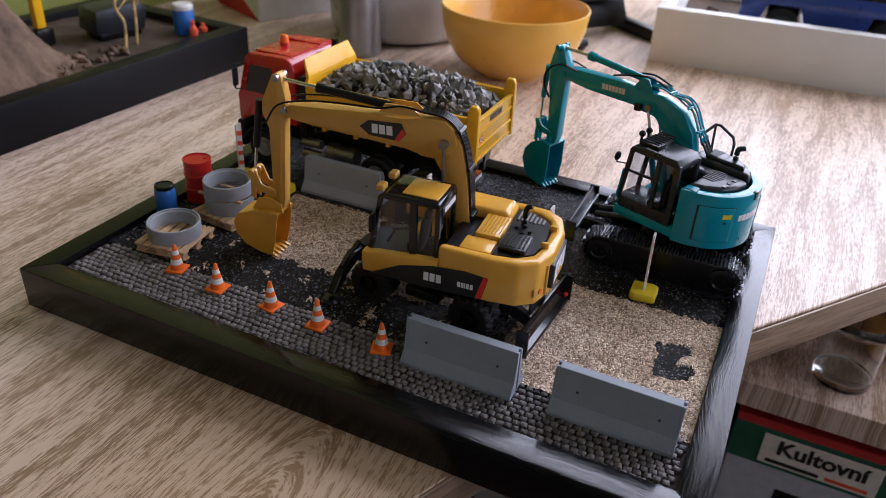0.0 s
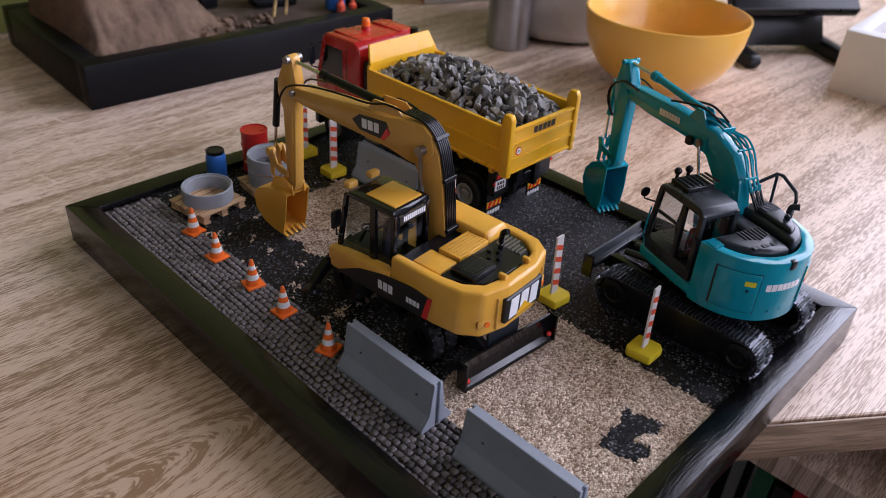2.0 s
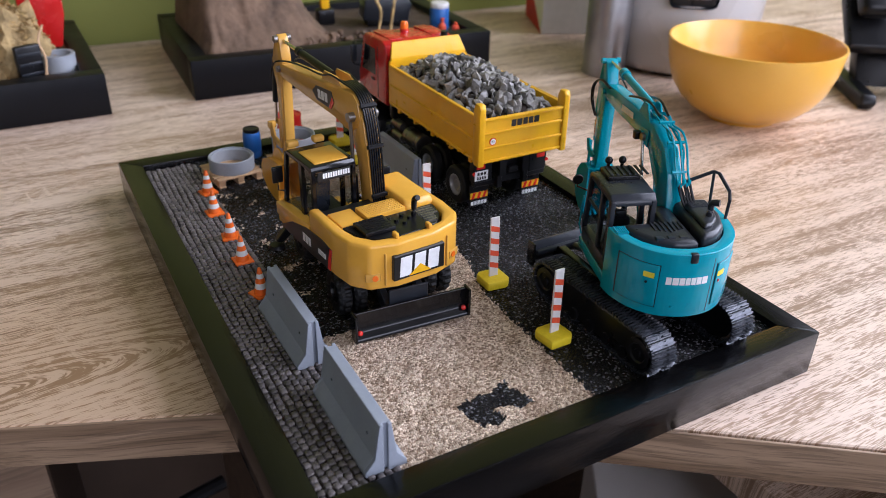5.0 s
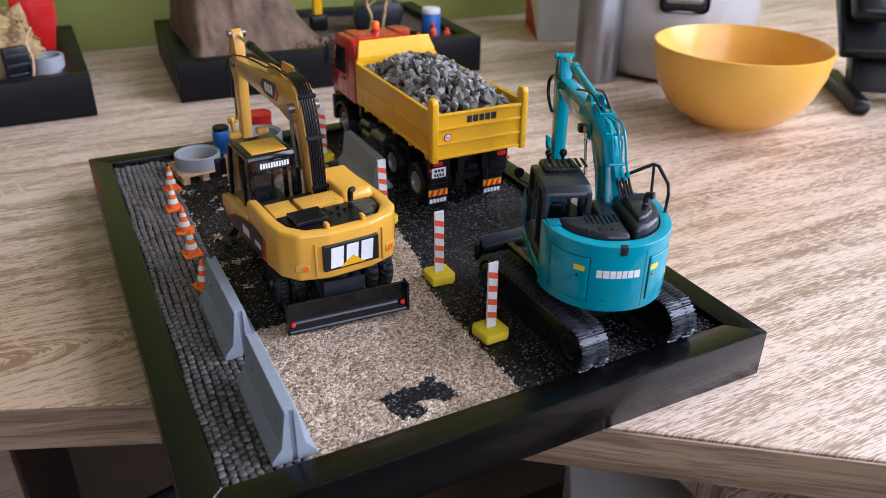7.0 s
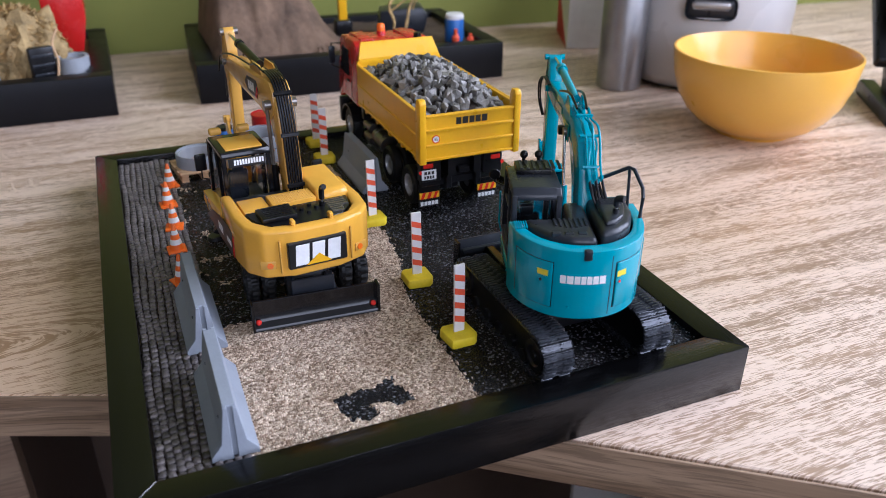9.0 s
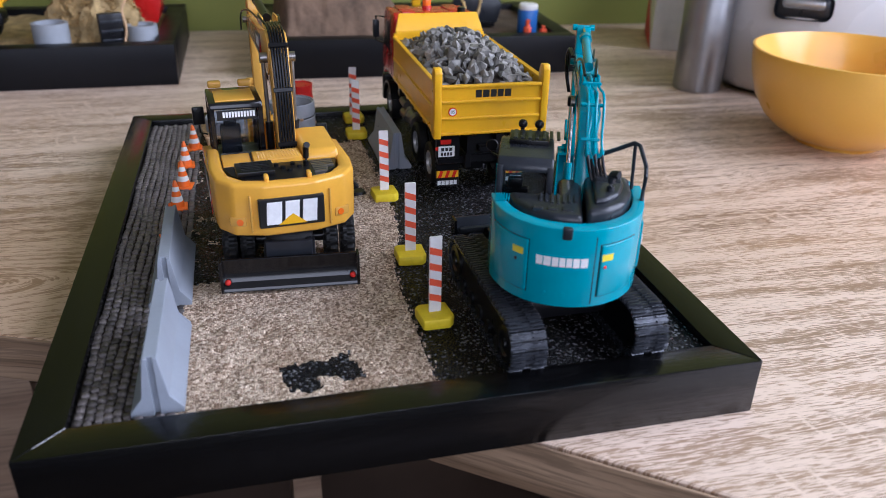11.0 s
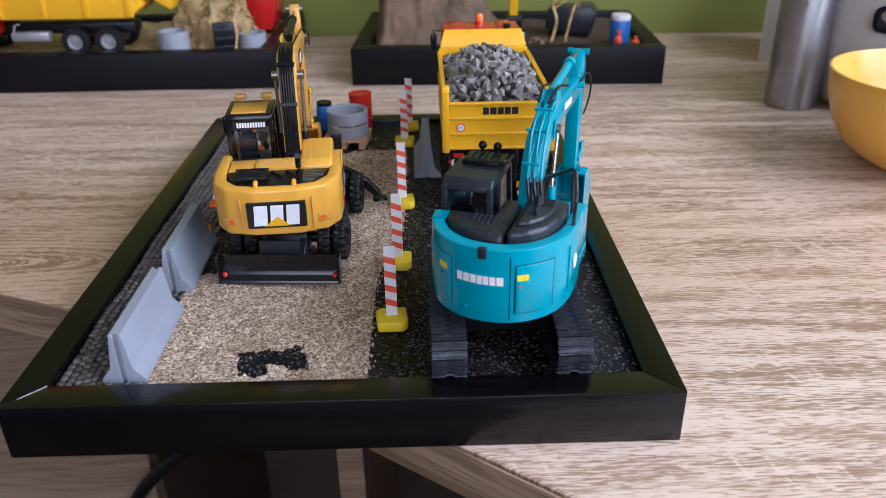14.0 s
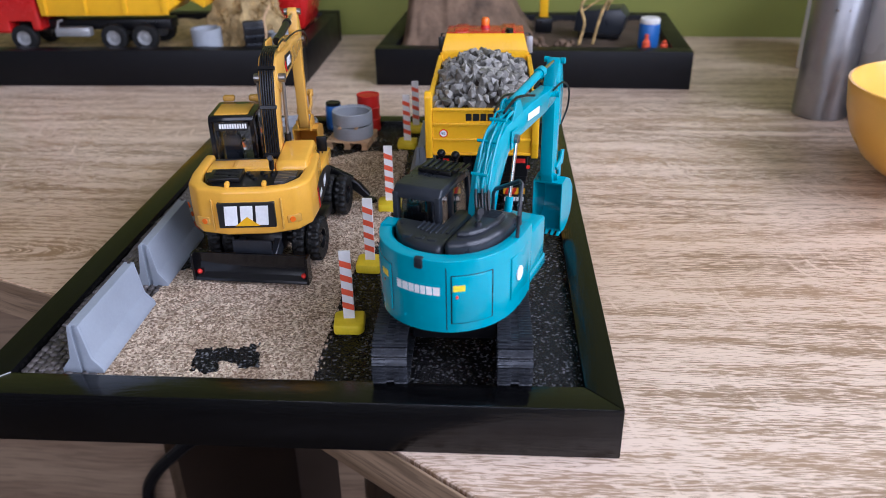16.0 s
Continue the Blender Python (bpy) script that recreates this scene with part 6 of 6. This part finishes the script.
for n in range(70):
    x, y = random.uniform(-22, 22), random.uniform(5, 96)
    m = pose(x * MM, y * MM, (heap(x, y) - 1.4) * MM, random.uniform(0, 360), random.uniform(0, 360), 0)
    base = len(rest_v)
    rest_v += [tuple(m @ v.co) for v in ROCKS[n % 10].vertices]
    rest_f += [tuple(base + i for i in f.vertices) for f in ROCKS[n % 10].polygons]
me = bpy.data.meshes.new("stones")
me.from_pydata(rest_v, [], rest_f)
me.materials.append(M_STONE)
ob = new("stones", me)
ob.parent = load
tagged(ob, kind="stuff")


# ---- other dioramas and kitchen things at the back of the table ----
def open_tray(name, label, at, rz, w, d, h, bar_w, material, floor_material):
    """A frame with its near left corner at the origin and a filled bottom."""
    ob = thing(name, label, "diorama frame", at, rz)
    for x0, x1, y0, y1 in ((0, w, 0, bar_w), (0, w, d - bar_w, d), (0, bar_w, bar_w, d - bar_w), (w - bar_w, w, bar_w, d - bar_w)):
        bm = B()
        box(bm, x0, x1, y0, y1, 0, h, 0.6, 2)
        part("bar", bm, material, ob)
    verts, faces = [], []
    nx, ny = 44, 30
    for j in range(ny + 1):
        for i in range(nx + 1):
            x, y = bar_w + (w - 2 * bar_w) * i / nx, bar_w + (d - 2 * bar_w) * j / ny
            verts.append((x * MM, y * MM, (h - 6 + 2.5 * wob(x, y, 22, 50) + 1.0 * wob(x, y, 7, 51)) * MM))
    for j in range(ny):
        for i in range(nx):
            a = j * (nx + 1) + i
            faces.append((a, a + 1, a + nx + 2, a + nx + 1))
    me = bpy.data.meshes.new("bottom")
    me.from_pydata(verts, [], faces)
    me.materials.append(floor_material)
    me.shade_smooth()
    b = new("bottom", me)
    b.parent = ob
    return ob


M_STRAWGROUND = stuff("straw_strewn_ground", (0.36, 0.25, 0.11), 0.9, vary=0.5, scale=120.0, fine=500.0, bump=1.0)
open_tray("diorama_frame", "black frame of another diorama, straw on its ground", (-352, 438, 0), 0, 356, 180, 31, 15, M_TRAY, M_STRAWGROUND)
open_tray("diorama_frame", "black frame of a diorama with brown soil and a bank", (66, 442, 0), -3, 262, 168, 31, 15, M_TRAY, M_SOIL)

# bank of earth in the second frame: rough furrowed slope, darker steep side
verts, faces = [], []
nx, ny = 60, 60
for j in range(ny + 1):
    for i in range(nx + 1):
        u, v = i / nx, j / ny
        x, y = 84 + 118 * u, 460 + 118 * v
        top = smooth(0.0, 0.55, v) * smooth(1.06, 0.52, u) * smooth(-0.02, 0.10, u)
        z = 24 + 78 * top + 7.0 * wob(x * 1.0, y * 0.22, 8, 60) * (0.25 + top) + 2.6 * wob(x, y, 4, 61)
        verts.append((x * MM, y * MM, z * MM))
for j in range(ny):
    for i in range(nx):
        a = j * (nx + 1) + i
        faces.append((a, a + 1, a + nx + 2, a + nx + 1))
me = bpy.data.meshes.new("earth_bank")
me.from_pydata(verts, [], faces)
me.materials.append(M_BANK)
me.shade_smooth()
tagged(new("earth_bank", me), "modelled brown earth bank with furrows", "earth bank")
bm = B()
for k in range(40):
    r = random.uniform(1.2, 4.5)
    x, y = random.uniform(170, 235), random.uniform(462, 492)
    bmesh.ops.create_icosphere(bm, subdivisions=1, radius=r, matrix=Matrix.Translation((x, y, 26 + r * 0.3)) @ Euler((k, 2 * k, k)).to_matrix().to_4x4() @ Matrix.Diagonal((1.3, 0.9, 0.7, 1)))
single("rubble", bm, M_BANK, "small rubble at the foot of the bank", "rubble", kind="stuff", smooth=15)
ob = thing("toy_barrel", "blue barrel with a white lid on soil", "barrel", (298, 470, 26))
bm = B()
lathe(bm, [(0, 0), (8, 0), (8.6, 1), (8.6, 19), (8, 20), (0, 20)], 28)
part("body", bm, M_BLUE, ob)
bm = B()
lathe(bm, [(8.4, 20), (8.6, 23), (7.5, 24.5), (0, 24.8)], 28)
part("lid", bm, M_WHITE, ob)
for x, y, h in ((294, 457, 13), (310, 461, 7)):
    bm = B()
    lathe(bm, [(0, 0), (3.2, 0), (3.4, h * 0.5), (1.6, h * 0.7), (1.9, h), (0, h + 0.6)], 16)
    single("small_canister", bm, M_STRIPE, "small red and orange canister beside the barrel", "canister", at=(x, y, 26))
ob = thing("wheel_loader_bucket", "dark grey machine shell resting on soil", "machine part", (262, 512, 26), -15)
bm = B()
prism(bm, [(-22, 6), (-20, 24), (18, 27), (24, 20), (20, 4)], "y", -14, 14, 1.5, 2)
part("shell", bm, M_DARKGREY, ob)
bm = B()
box(bm, -18, 18, -12, 12, 0, 6, 1)
part("base", bm, M_BLACK, ob)
bm = B()
for x0, d in ((240, 0), (252, 8)):
    tube(bm, arc([(x0, 478, 26), (x0 + 4, 480, 44), (x0 + 1 + d, 484, 58), (x0 + 10 + d, 486, 72), (x0 + 6 + d, 488, 92)]), 1.3, 7)
    tube(bm, arc([(x0 + 3 + d, 484, 54), (x0 + 14, 482, 62), (x0 + 20, 480, 66)]), 0.8, 6)
single("dry_twig", bm, M_STRAW, "dry branching twig stuck in the soil", "twig")
ob = thing("yellow_post", "yellow post with a black foot", "post", (212, 535, 25))
bm = B()
box(bm, -4, 4, -3, 3, 14, 90, 1.0)
part("post", bm, M_TRUCKY, ob)
bm = B()
box(bm, -8, 8, -6, 6, 0, 14, 2.0)
part("foot", bm, M_BLACK, ob)

# first frame: another tipper truck, straw heap, pipes
t2 = thing("dump_truck", "red and yellow model tipper truck parked on straw", "model truck", (-196, 484, 25), 0)
for x in (-54, 28, 56):
    for s in (-1, 1):
        bm = B()
        lathe(bm, [(6.4, -4), (11, -4), (11.6, -3), (11.6, 3), (11, 4), (6.4, 4)], 30, (x, s * 20, 11.6), "y")
        w = part("wheel", bm, M_RUBBER, t2)
        bm = B()
        lathe(bm, [(6.6, -3.6), (6.6, 3.6 * s), (5.8, 3.6 * s), (4.6, 1.0 * s), (2.2, 1.0 * s), (1.6, 3.0 * s), (0, 3.0 * s)] if s > 0 else [(6.6, 3.6), (6.6, -3.6), (5.8, -3.6), (4.6, -1.0), (2.2, -1.0), (1.6, -3.0), (0, -3.0)], 24, (x, s * 20, 11.6), "y")
        part("rim", bm, M_RIM, w)
bm = B()
box(bm, -70, 76, -9, 9, 16, 25, 1)
part("chassis", bm, M_BLACK, t2)
bm = B()
box(bm, -26, 6, -21, -12, 12, 20, 1.5)
tube(bm, [(-22, -22, 20), (-20, -22, 26), (-16, -22, 27)], 1.0)
part("side_tank", bm, M_RIM, t2)
bm = B()
prism(bm, [(-82, 16), (-80, 44), (-74, 70), (-36, 71), (-36, 18), (-44, 18), (-44, 26), (-64, 26), (-64, 16)], "y", -24, 24, 2, 3)
part("cab", bm, M_RED, t2)
bm = B()
prism(bm, [(-32, 31), (-34, 60), (84, 60), (90, 40), (78, 31)], "y", -26, 26, 1.2, 2)
tb = part("tipper_body", bm, M_TRUCKY, t2)
for k in range(4):
    bm = B()
    box(bm, -28 + k * 35, -25 + k * 36, -27.4, -25.8, 32, 60, 0.4)
    part("rib", bm, M_TRUCKY, tb)
bm = B()
prism(bm, [(92, 48), (92, 64), (116, 46), (112, 36)], "y", -20, 20, 1.2, 2)
part("rear_chute", bm, M_TRUCKY, t2)
bm = B()
bmesh.ops.create_icosphere(bm, subdivisions=4, radius=1)
for v in bm.verts:
    d = v.co.copy()
    k = 1 + 0.28 * noise.noise(d * 3.2) + 0.16 * noise.noise(d * 9)
    v.co = Vector((d.x * 34 * k, d.y * 30 * k, max(-2, d.z * 46 * k)))
single("chip_mound", bm, M_STRAWGROUND, "rough mound of straw coloured chips", "mound", at=(-58, 500, 26), smooth=20)
bm = B()
for k in range(900):
    a, b = random.uniform(0, 2 * math.pi), random.uniform(0.02, 1.5)
    d = Vector((math.cos(a) * math.cos(b), math.sin(a) * math.cos(b), math.sin(b)))
    p = Vector((d.x * 35, d.y * 31, d.z * 48)) + Vector((-58, 500, 26))
    e = Vector((random.gauss(0, 1), random.gauss(0, 1), random.gauss(0, 0.6))).normalized() * random.uniform(2, 5)
    s = e.cross(Vector((0, 0.3, 1))).normalized() * 0.7
    up = Vector((0, 0, 0.6))
    vs = [bm.verts.new(q) for q in (p - e - s, p + e - s, p + e + s + up, p - e + s + up)]
    bm.faces.new(vs)
single("straw", bm, M_STRAW, "loose straw stalks on a heap", "straw", kind="stuff")
for x, y, r, h in ((-86, 466, 13, 18), (-22, 478, 12, 13)):
    bm = B()
    lathe(bm, [(r - 2.5, 0), (r, 0), (r, h), (r - 2.5, h), (r - 2.5, 0)], 32)
    single("concrete_ring", bm, M_CONC_DARK, "grey concrete ring on straw strewn ground", "concrete ring", at=(x, y, 26), group="concrete rings")
ob = thing("machine_grille", "black slatted machine part leaning on straw", "machine part", (-42, 462, 25), 20)
bm = B()
box(bm, -9, 9, -3, 3, 0, 26, 1.5)
part("panel", bm, M_BLACK, ob)
for k in range(3):
    bm = B()
    box(bm, -8, 8, -3.8, -3, 5 + 7 * k, 7 + 7 * k, 0.3)
    part("slat", bm, M_DARKGREY, ob)
bm = B()
tube(bm, arc([(-34, 458, 25), (-31, 461, 40), (-33, 466, 52), (-28, 470, 62)]), 0.9, 8)
single("thin_post", bm, M_PINE, "thin pale post on straw ground", "post")
ob = thing("red_skip", "red container standing in the straw", "container", (-6, 560, 26))
bm = B()
prism(bm, [(-34, 30), (-28, 4), (-8, 4), (-2, 30), (-2, 62), (-34, 62)], "y", -30, 30, 1.5, 2)
part("body", bm, M_RED, ob)
bm = B()
box(bm, -26, -10, -24, 24, 0, 8, 1)
part("skid", bm, M_BLACK, ob)

# yellow bowl
ob = thing("bowl", "smooth warm yellow ceramic bowl", "bowl", (432.5, 228, 0))
bm = B()
lathe(bm, [(0, 1.14), (22.44, 1.14), (23.97, 0), (26.01, 0.19), (26.52, 2.47), (32.64, 4.56), (40.8, 9.12), (48.96, 16.62), (56.1, 27.55), (60.79, 41.8), (63.14, 57.95), (62.93, 59.09), (61.61, 59.28), (60.79, 57.95), (58.34, 41.8), (53.65, 28.97), (46.51, 18.52), (38.76, 11.59), (28.56, 7.22), (15.3, 5.7), (0, 5.32)], 72)
part("body", bm, M_YELLOW_BOWL, ob, smooth=60)

# metal cylinder, white pot, carton
ob = thing("metal_canister", "plain brushed grey metal cylinder", "canister", (409, 366, 0))
bm = B()
lathe(bm, [(0, 0), (18.4, 0), (19, 0.8), (19, 148), (18, 150), (0, 150)], 48)
part("body", bm, M_ALU, ob)
for k in range(2):
    bm = B()
    cyl(bm, (-9 + 8 * k, -17.2, 78), (-9.4 + 8.4 * k, -19.2, 78), 1.0, seg=10)
    part("rivet", bm, M_GUN, ob)
pot = thing("rice_cooker", "white rounded kitchen appliance with a grey grip", "appliance", (498, 372, 0))
bm = B()
lathe(bm, [(0, 2), (60, 2), (66, 4), (70, 12), (72, 60), (71, 110), (64, 124), (40, 132), (0, 134)], 64)
part("body", bm, M_WHITE_GLOSS, pot, smooth=50)
bm = B()
lathe(bm, [(0, 0), (58, 0), (60, 2.5), (0, 2.5)], 40)
part("foot_ring", bm, M_DARKGREY, pot)
tb = pose(0, 0, 0, 0, 0, -38)
bm = B()
box(bm, -20, 20, -74, -68, 62, 80, 6, 4)
grip = part("grip_recess", bm, M_DARKGREY, pot, tf=tb)
bm = B()
box(bm, -15, 15, -75.5, -72, 70, 77, 3, 3)
part("grip", bm, M_RIM, grip, tf=tb)
ob = thing("carton", "white and red cardboard box", "carton", (436, 500, 0), -24)
bm = B()
box(bm, 0, 170, 0, 90, 0, 95, 0.8, 1)
part("body", bm, M_CARD, ob)
bm = B()
prism(bm, [(2.0, 0.5), (89, 0.5), (89, 46)], "x", -0.35, 0.0)
part("red_print", bm, M_RED_CARD, ob)
bm = B()
box(bm, 40, 120, 30, 85, 95.2, 118, 1.0, 1)
single("red_box", bm, M_RED_CARD, "small red box lying on the carton", "box", at=(436, 500, 0), rz=-24)

# desk phone on a black stand
ph = thing("desk_phone", "black desk phone with a keypad on a foot", "phone", (600, 205, 0), -35)
bm = B()
prism(bm, [(-45, 0), (-50, 6), (-46, 12), (40, 14), (50, 6), (46, 0)], "x", -52, -40, 2, 3)
prism(bm, [(-45, 0), (-50, 6), (-46, 12), (40, 14), (50, 6), (46, 0)], "x", 40, 52, 2, 3)
part("foot", bm, M_BLACK, ph, smooth=45)
bm = B()
prism(bm, [(-10, 8), (8, 8), (40, 70), (28, 76)], "x", -44, 44, 2, 2)
part("support", bm, M_BLACK, ph)
bm = B()
prism(bm, [(-22, 44), (-16, 36), (62, 108), (54, 120)], "x", -62, 62, 3, 3)
body = part("body", bm, M_BLACK, ph)
for i in range(4):
    for j in range(5):
        bm = B()
        box(bm, -5.5, 5.5, -4, 4, -1, 2.2, 1.2, 2)
        part("key", bm, M_DARKGREY if (i + j) % 3 else M_RIM, body, tf=Matrix.Translation((-4 + i * 15, -8 + j * 12.5, 57 + j * 12.2)) @ Matrix.Rotation(radians(44), 4, "X"))
bm = B()
box(bm, -58, -28, -30, 70, -2, 14, 6, 3)
part("handset", bm, M_BLACK, ph, tf=Matrix.Translation((0, 10, 84)) @ Matrix.Rotation(radians(44), 4, "X"))

# white frame with a blue truck
wf = thing("diorama_frame", "white painted deep frame with a blue model truck inside", "diorama frame", (541, 130, 0), -86)
for x0, x1, y0, y1 in ((0, 330, 0, 14), (0, 330, 206, 220), (0, 14, 14, 206), (316, 330, 14, 206)):
    bm = B()
    box(bm, x0, x1, y0, y1, 0, 50, 0.8, 2)
    part("bar", bm, M_WHITE, wf)
bm = B()
box(bm, 14, 316, 14, 206, 1, 22)
part("bottom", bm, M_SOIL, wf)
bt = thing("pickup_truck", "blue model truck in a white frame", "model truck", (612, -20, 28), -88)
for x in (-46, 42):
    for s in (-1, 1):
        bm = B()
        lathe(bm, [(0, -5), (8, -5), (13.5, -5), (14.5, -3.5), (14.5, 3.5), (13.5, 5), (8, 5), (0, 5)], 28, (x, s * 24, 14.5), "y")
        w = part("wheel", bm, M_RUBBER, bt)
        bm = B()
        lathe(bm, [(8, s * 5.05), (7, s * 5.6), (3, s * 5.2), (0, s * 5.8)], 20, (x, s * 24, 14.5), "y")
        part("rim", bm, M_DARKGREY, w)
bm = B()
prism(bm, [(-84, 14), (-84, 36), (-20, 40), (-12, 66), (36, 68), (48, 42), (84, 38), (88, 16), (62, 14), (58, 28), (28, 30), (24, 14), (-26, 14), (-32, 30), (-60, 30), (-66, 14)], "y", -29, 29, 1.8, 2)
bb = part("body", bm, M_BLUETRUCK, bt)
bm = B()
prism(bm, [(-8, 44), (-4, 62), (32, 63), (40, 44)], "y", -29.3, 29.3, 0.3, 1)
part("side_window", bm, M_BLACK_GLOSS, bb)
bm = B()
box(bm, -30, 24, -31, 31, 10, 14, 1)
part("running_board", bm, M_RIM, bt)
bm = B()
for k in range(60):
    r = random.uniform(3, 9)
    bmesh.ops.create_icosphere(bm, subdivisions=1, radius=r, matrix=Matrix.Translation((random.uniform(560, 610), random.uniform(60, 112), 24 + random.uniform(0, 12))) @ Euler((k, k, k)).to_matrix().to_4x4())
single("dark_bushes", bm, M_SOIL, "dark clumps of scenery in the white frame", "scenery", kind="stuff", smooth=15)

# ---- under the table: leg panel, cabinet with a shelf, glass and books ----
def board(name, x0, x1, y0, y1, z0, z1, material, label, category="panel", kind=""):
    bm = B()
    box(bm, x0, x1, y0, y1, z0, z1, 0.5, 1)
    return single(name, bm, material, label, category, kind=kind)


board("table_leg_panel", 62, 80, 196, 600, -740, -21, M_TABLE_EDGE, "pale oak laminate leg panel under the table")
low = thing("drawer_cabinet", "oak laminate cabinet under the table", "cabinet", (0, 0, 0))
# side and back panels are coloured dark to stand for the shade behind
for nm, x0, x1, y0, y1, z0, z1, mt in (("front_panel", -591, -341, 245, 262, -740, -21, M_TABLE_EDGE), ("front_panel", -339, -89, 245, 262, -740, -21, M_TABLE_EDGE), ("side_panel", -107, -89, 262, 560, -740, -21, M_SHADED_BOARD), ("back_panel", -500, 900, 560, 575, -740, -21, M_SHADED_BOARD)):
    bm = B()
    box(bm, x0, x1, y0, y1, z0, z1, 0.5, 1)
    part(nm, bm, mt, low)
unit = thing("shelf_unit", "oak laminate shelf unit below the table edge", "shelf", (0, 0, 8))
# this back panel also carries under-table shade in its colour
for nm, x0, x1, y0, y1, z0, z1, mt in (("shelf_board", 252, 640, -420, 60, -141, -121, M_TABLE), ("shelf_board", 252, 620, -420, 60, -330, -312, M_TABLE), ("back_panel", 620, 640, -420, 60, -740, -141, M_SHADED_BOARD)):
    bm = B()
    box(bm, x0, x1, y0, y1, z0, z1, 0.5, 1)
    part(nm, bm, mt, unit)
gl = thing("drinking_glass", "clear empty drinking glass on a shelf", "glass", (287, -80, -113))
bm = B()
lathe(bm, [(0, 0), (17, 0), (18.3, 1.2), (18.5, 6.4), (17.2, 6.8), (0, 6.2)], 48)
part("base", bm, M_GLASS, gl, "thick glass bottom", smooth=60)
bm = B()
lathe(bm, [(18.55, 6.9), (20, 42), (20.6, 52), (20.2, 52.4), (19.8, 52.2), (19.0, 42), (17.5, 8), (17.6, 6.9), (18.55, 6.9)], 48)
part("side", bm, M_GLASS, gl, smooth=60)
ob = thing("amber_jar", "amber brown patterned jar on a shelf", "jar", (345, -118, -113))
bm = B()
lathe(bm, [(0, 0), (24, 0), (28, 6), (29, 40), (25, 52), (16, 58), (16, 66), (0, 66)], 40)
part("body", bm, M_CATY_D, ob)
bm = B()
lathe(bm, [(17.5, 60), (18, 70), (0, 71)], 32)
part("lid", bm, M_BLACK, ob)
M_CREAM = stuff("cream_label_paper", (0.72, 0.66, 0.56), 0.6)
bk = thing("book", "grey and green book with a cream title label", "book", (262, -84, -304))
bm = B()
box(bm, 0, 150, -62, 58, 0, 150, 1.0, 1)
part("cover", bm, M_GREYC, bk)
bm = B()
box(bm, -0.8, 151, -62.6, 58.6, 118, 151, 0.6, 1)
part("green_band", bm, M_GREENC, bk)
bm = B()
box(bm, -0.6, 150.6, -62.4, 58.4, 151, 158, 0.6, 1)
part("red_edge", bm, M_RED_CARD, bk)
bm = B()
box(bm, -1.6, -0.7, -38, 38, 121.5, 147.5, 0.3, 1)
lab = part("title_label", bm, M_CREAM, bk)
curve = bpy.data.curves.new("title", "FONT")
curve.body, curve.size, curve.align_x, curve.align_y = "Kultovní", 17 * MM, "CENTER", "CENTER"
curve.extrude, curve.offset = 0.1 * MM, 0.5 * MM
curve.materials.append(M_PRINT)
txt = new("title", curve)
txt.parent = lab
txt.matrix_basis = pose(-1.75 * MM, -1 * MM, 138 * MM, 90, 0, -90)
for n, (a, b, mat_) in enumerate(((-33, 2, M_PRINT), (6, 33, M_STRIPE))):
    bm = B()
    box(bm, -1.75, -1.55, -b, -a, 123.5, 126.5)
    part("subtitle_bar", bm, mat_, lab)
bm = B()
box(bm, -0.3, 0, -30, 20, 40, 100)
part("cover_picture", bm, M_BLACK, bk)
for y, c, h in ((-15, M_RED_CARD, 165), (-4, M_PRINT, 150), (9, M_GREENC, 158)):
    bm = B()
    box(bm, 0, 140, -5.5, 5.5, 0, h, 0.8, 1)
    single("book", bm, c, "upright book with a plain dark spine", "book", at=(268, y, -304), group="books on the shelf")
pb = thing("white_box", "white box with dark lettering under the table", "box", (252, 96, -420), -33)
bm = B()
box(bm, -28, 150, 0, 60, 0, 215, 1, 1)
part("body", bm, M_WHITE, pb)
for k, (w, h0, h1) in enumerate(((7, 150, 208), (12, 162, 208), (9, 150, 208), (11, 156, 208), (12, 150, 208), (8, 160, 208))):
    bm = B()
    x = -14 + k * 24
    box(bm, x, x + w, -0.4, 0, h0, h1)
    part("dark_bar", bm, M_PRINT, pb)
bm = B()
tube(bm, arc([(-104, 232, -330), (-104, 232, -277), (-94, 232, -252), (-72, 233, -229), (-57, 234, -217), (-30, 236, -204), (10, 240, -198)]), 5, 10)
single("black_cable", bm, M_BLACK, "thick black cable hanging under the table", "cable")
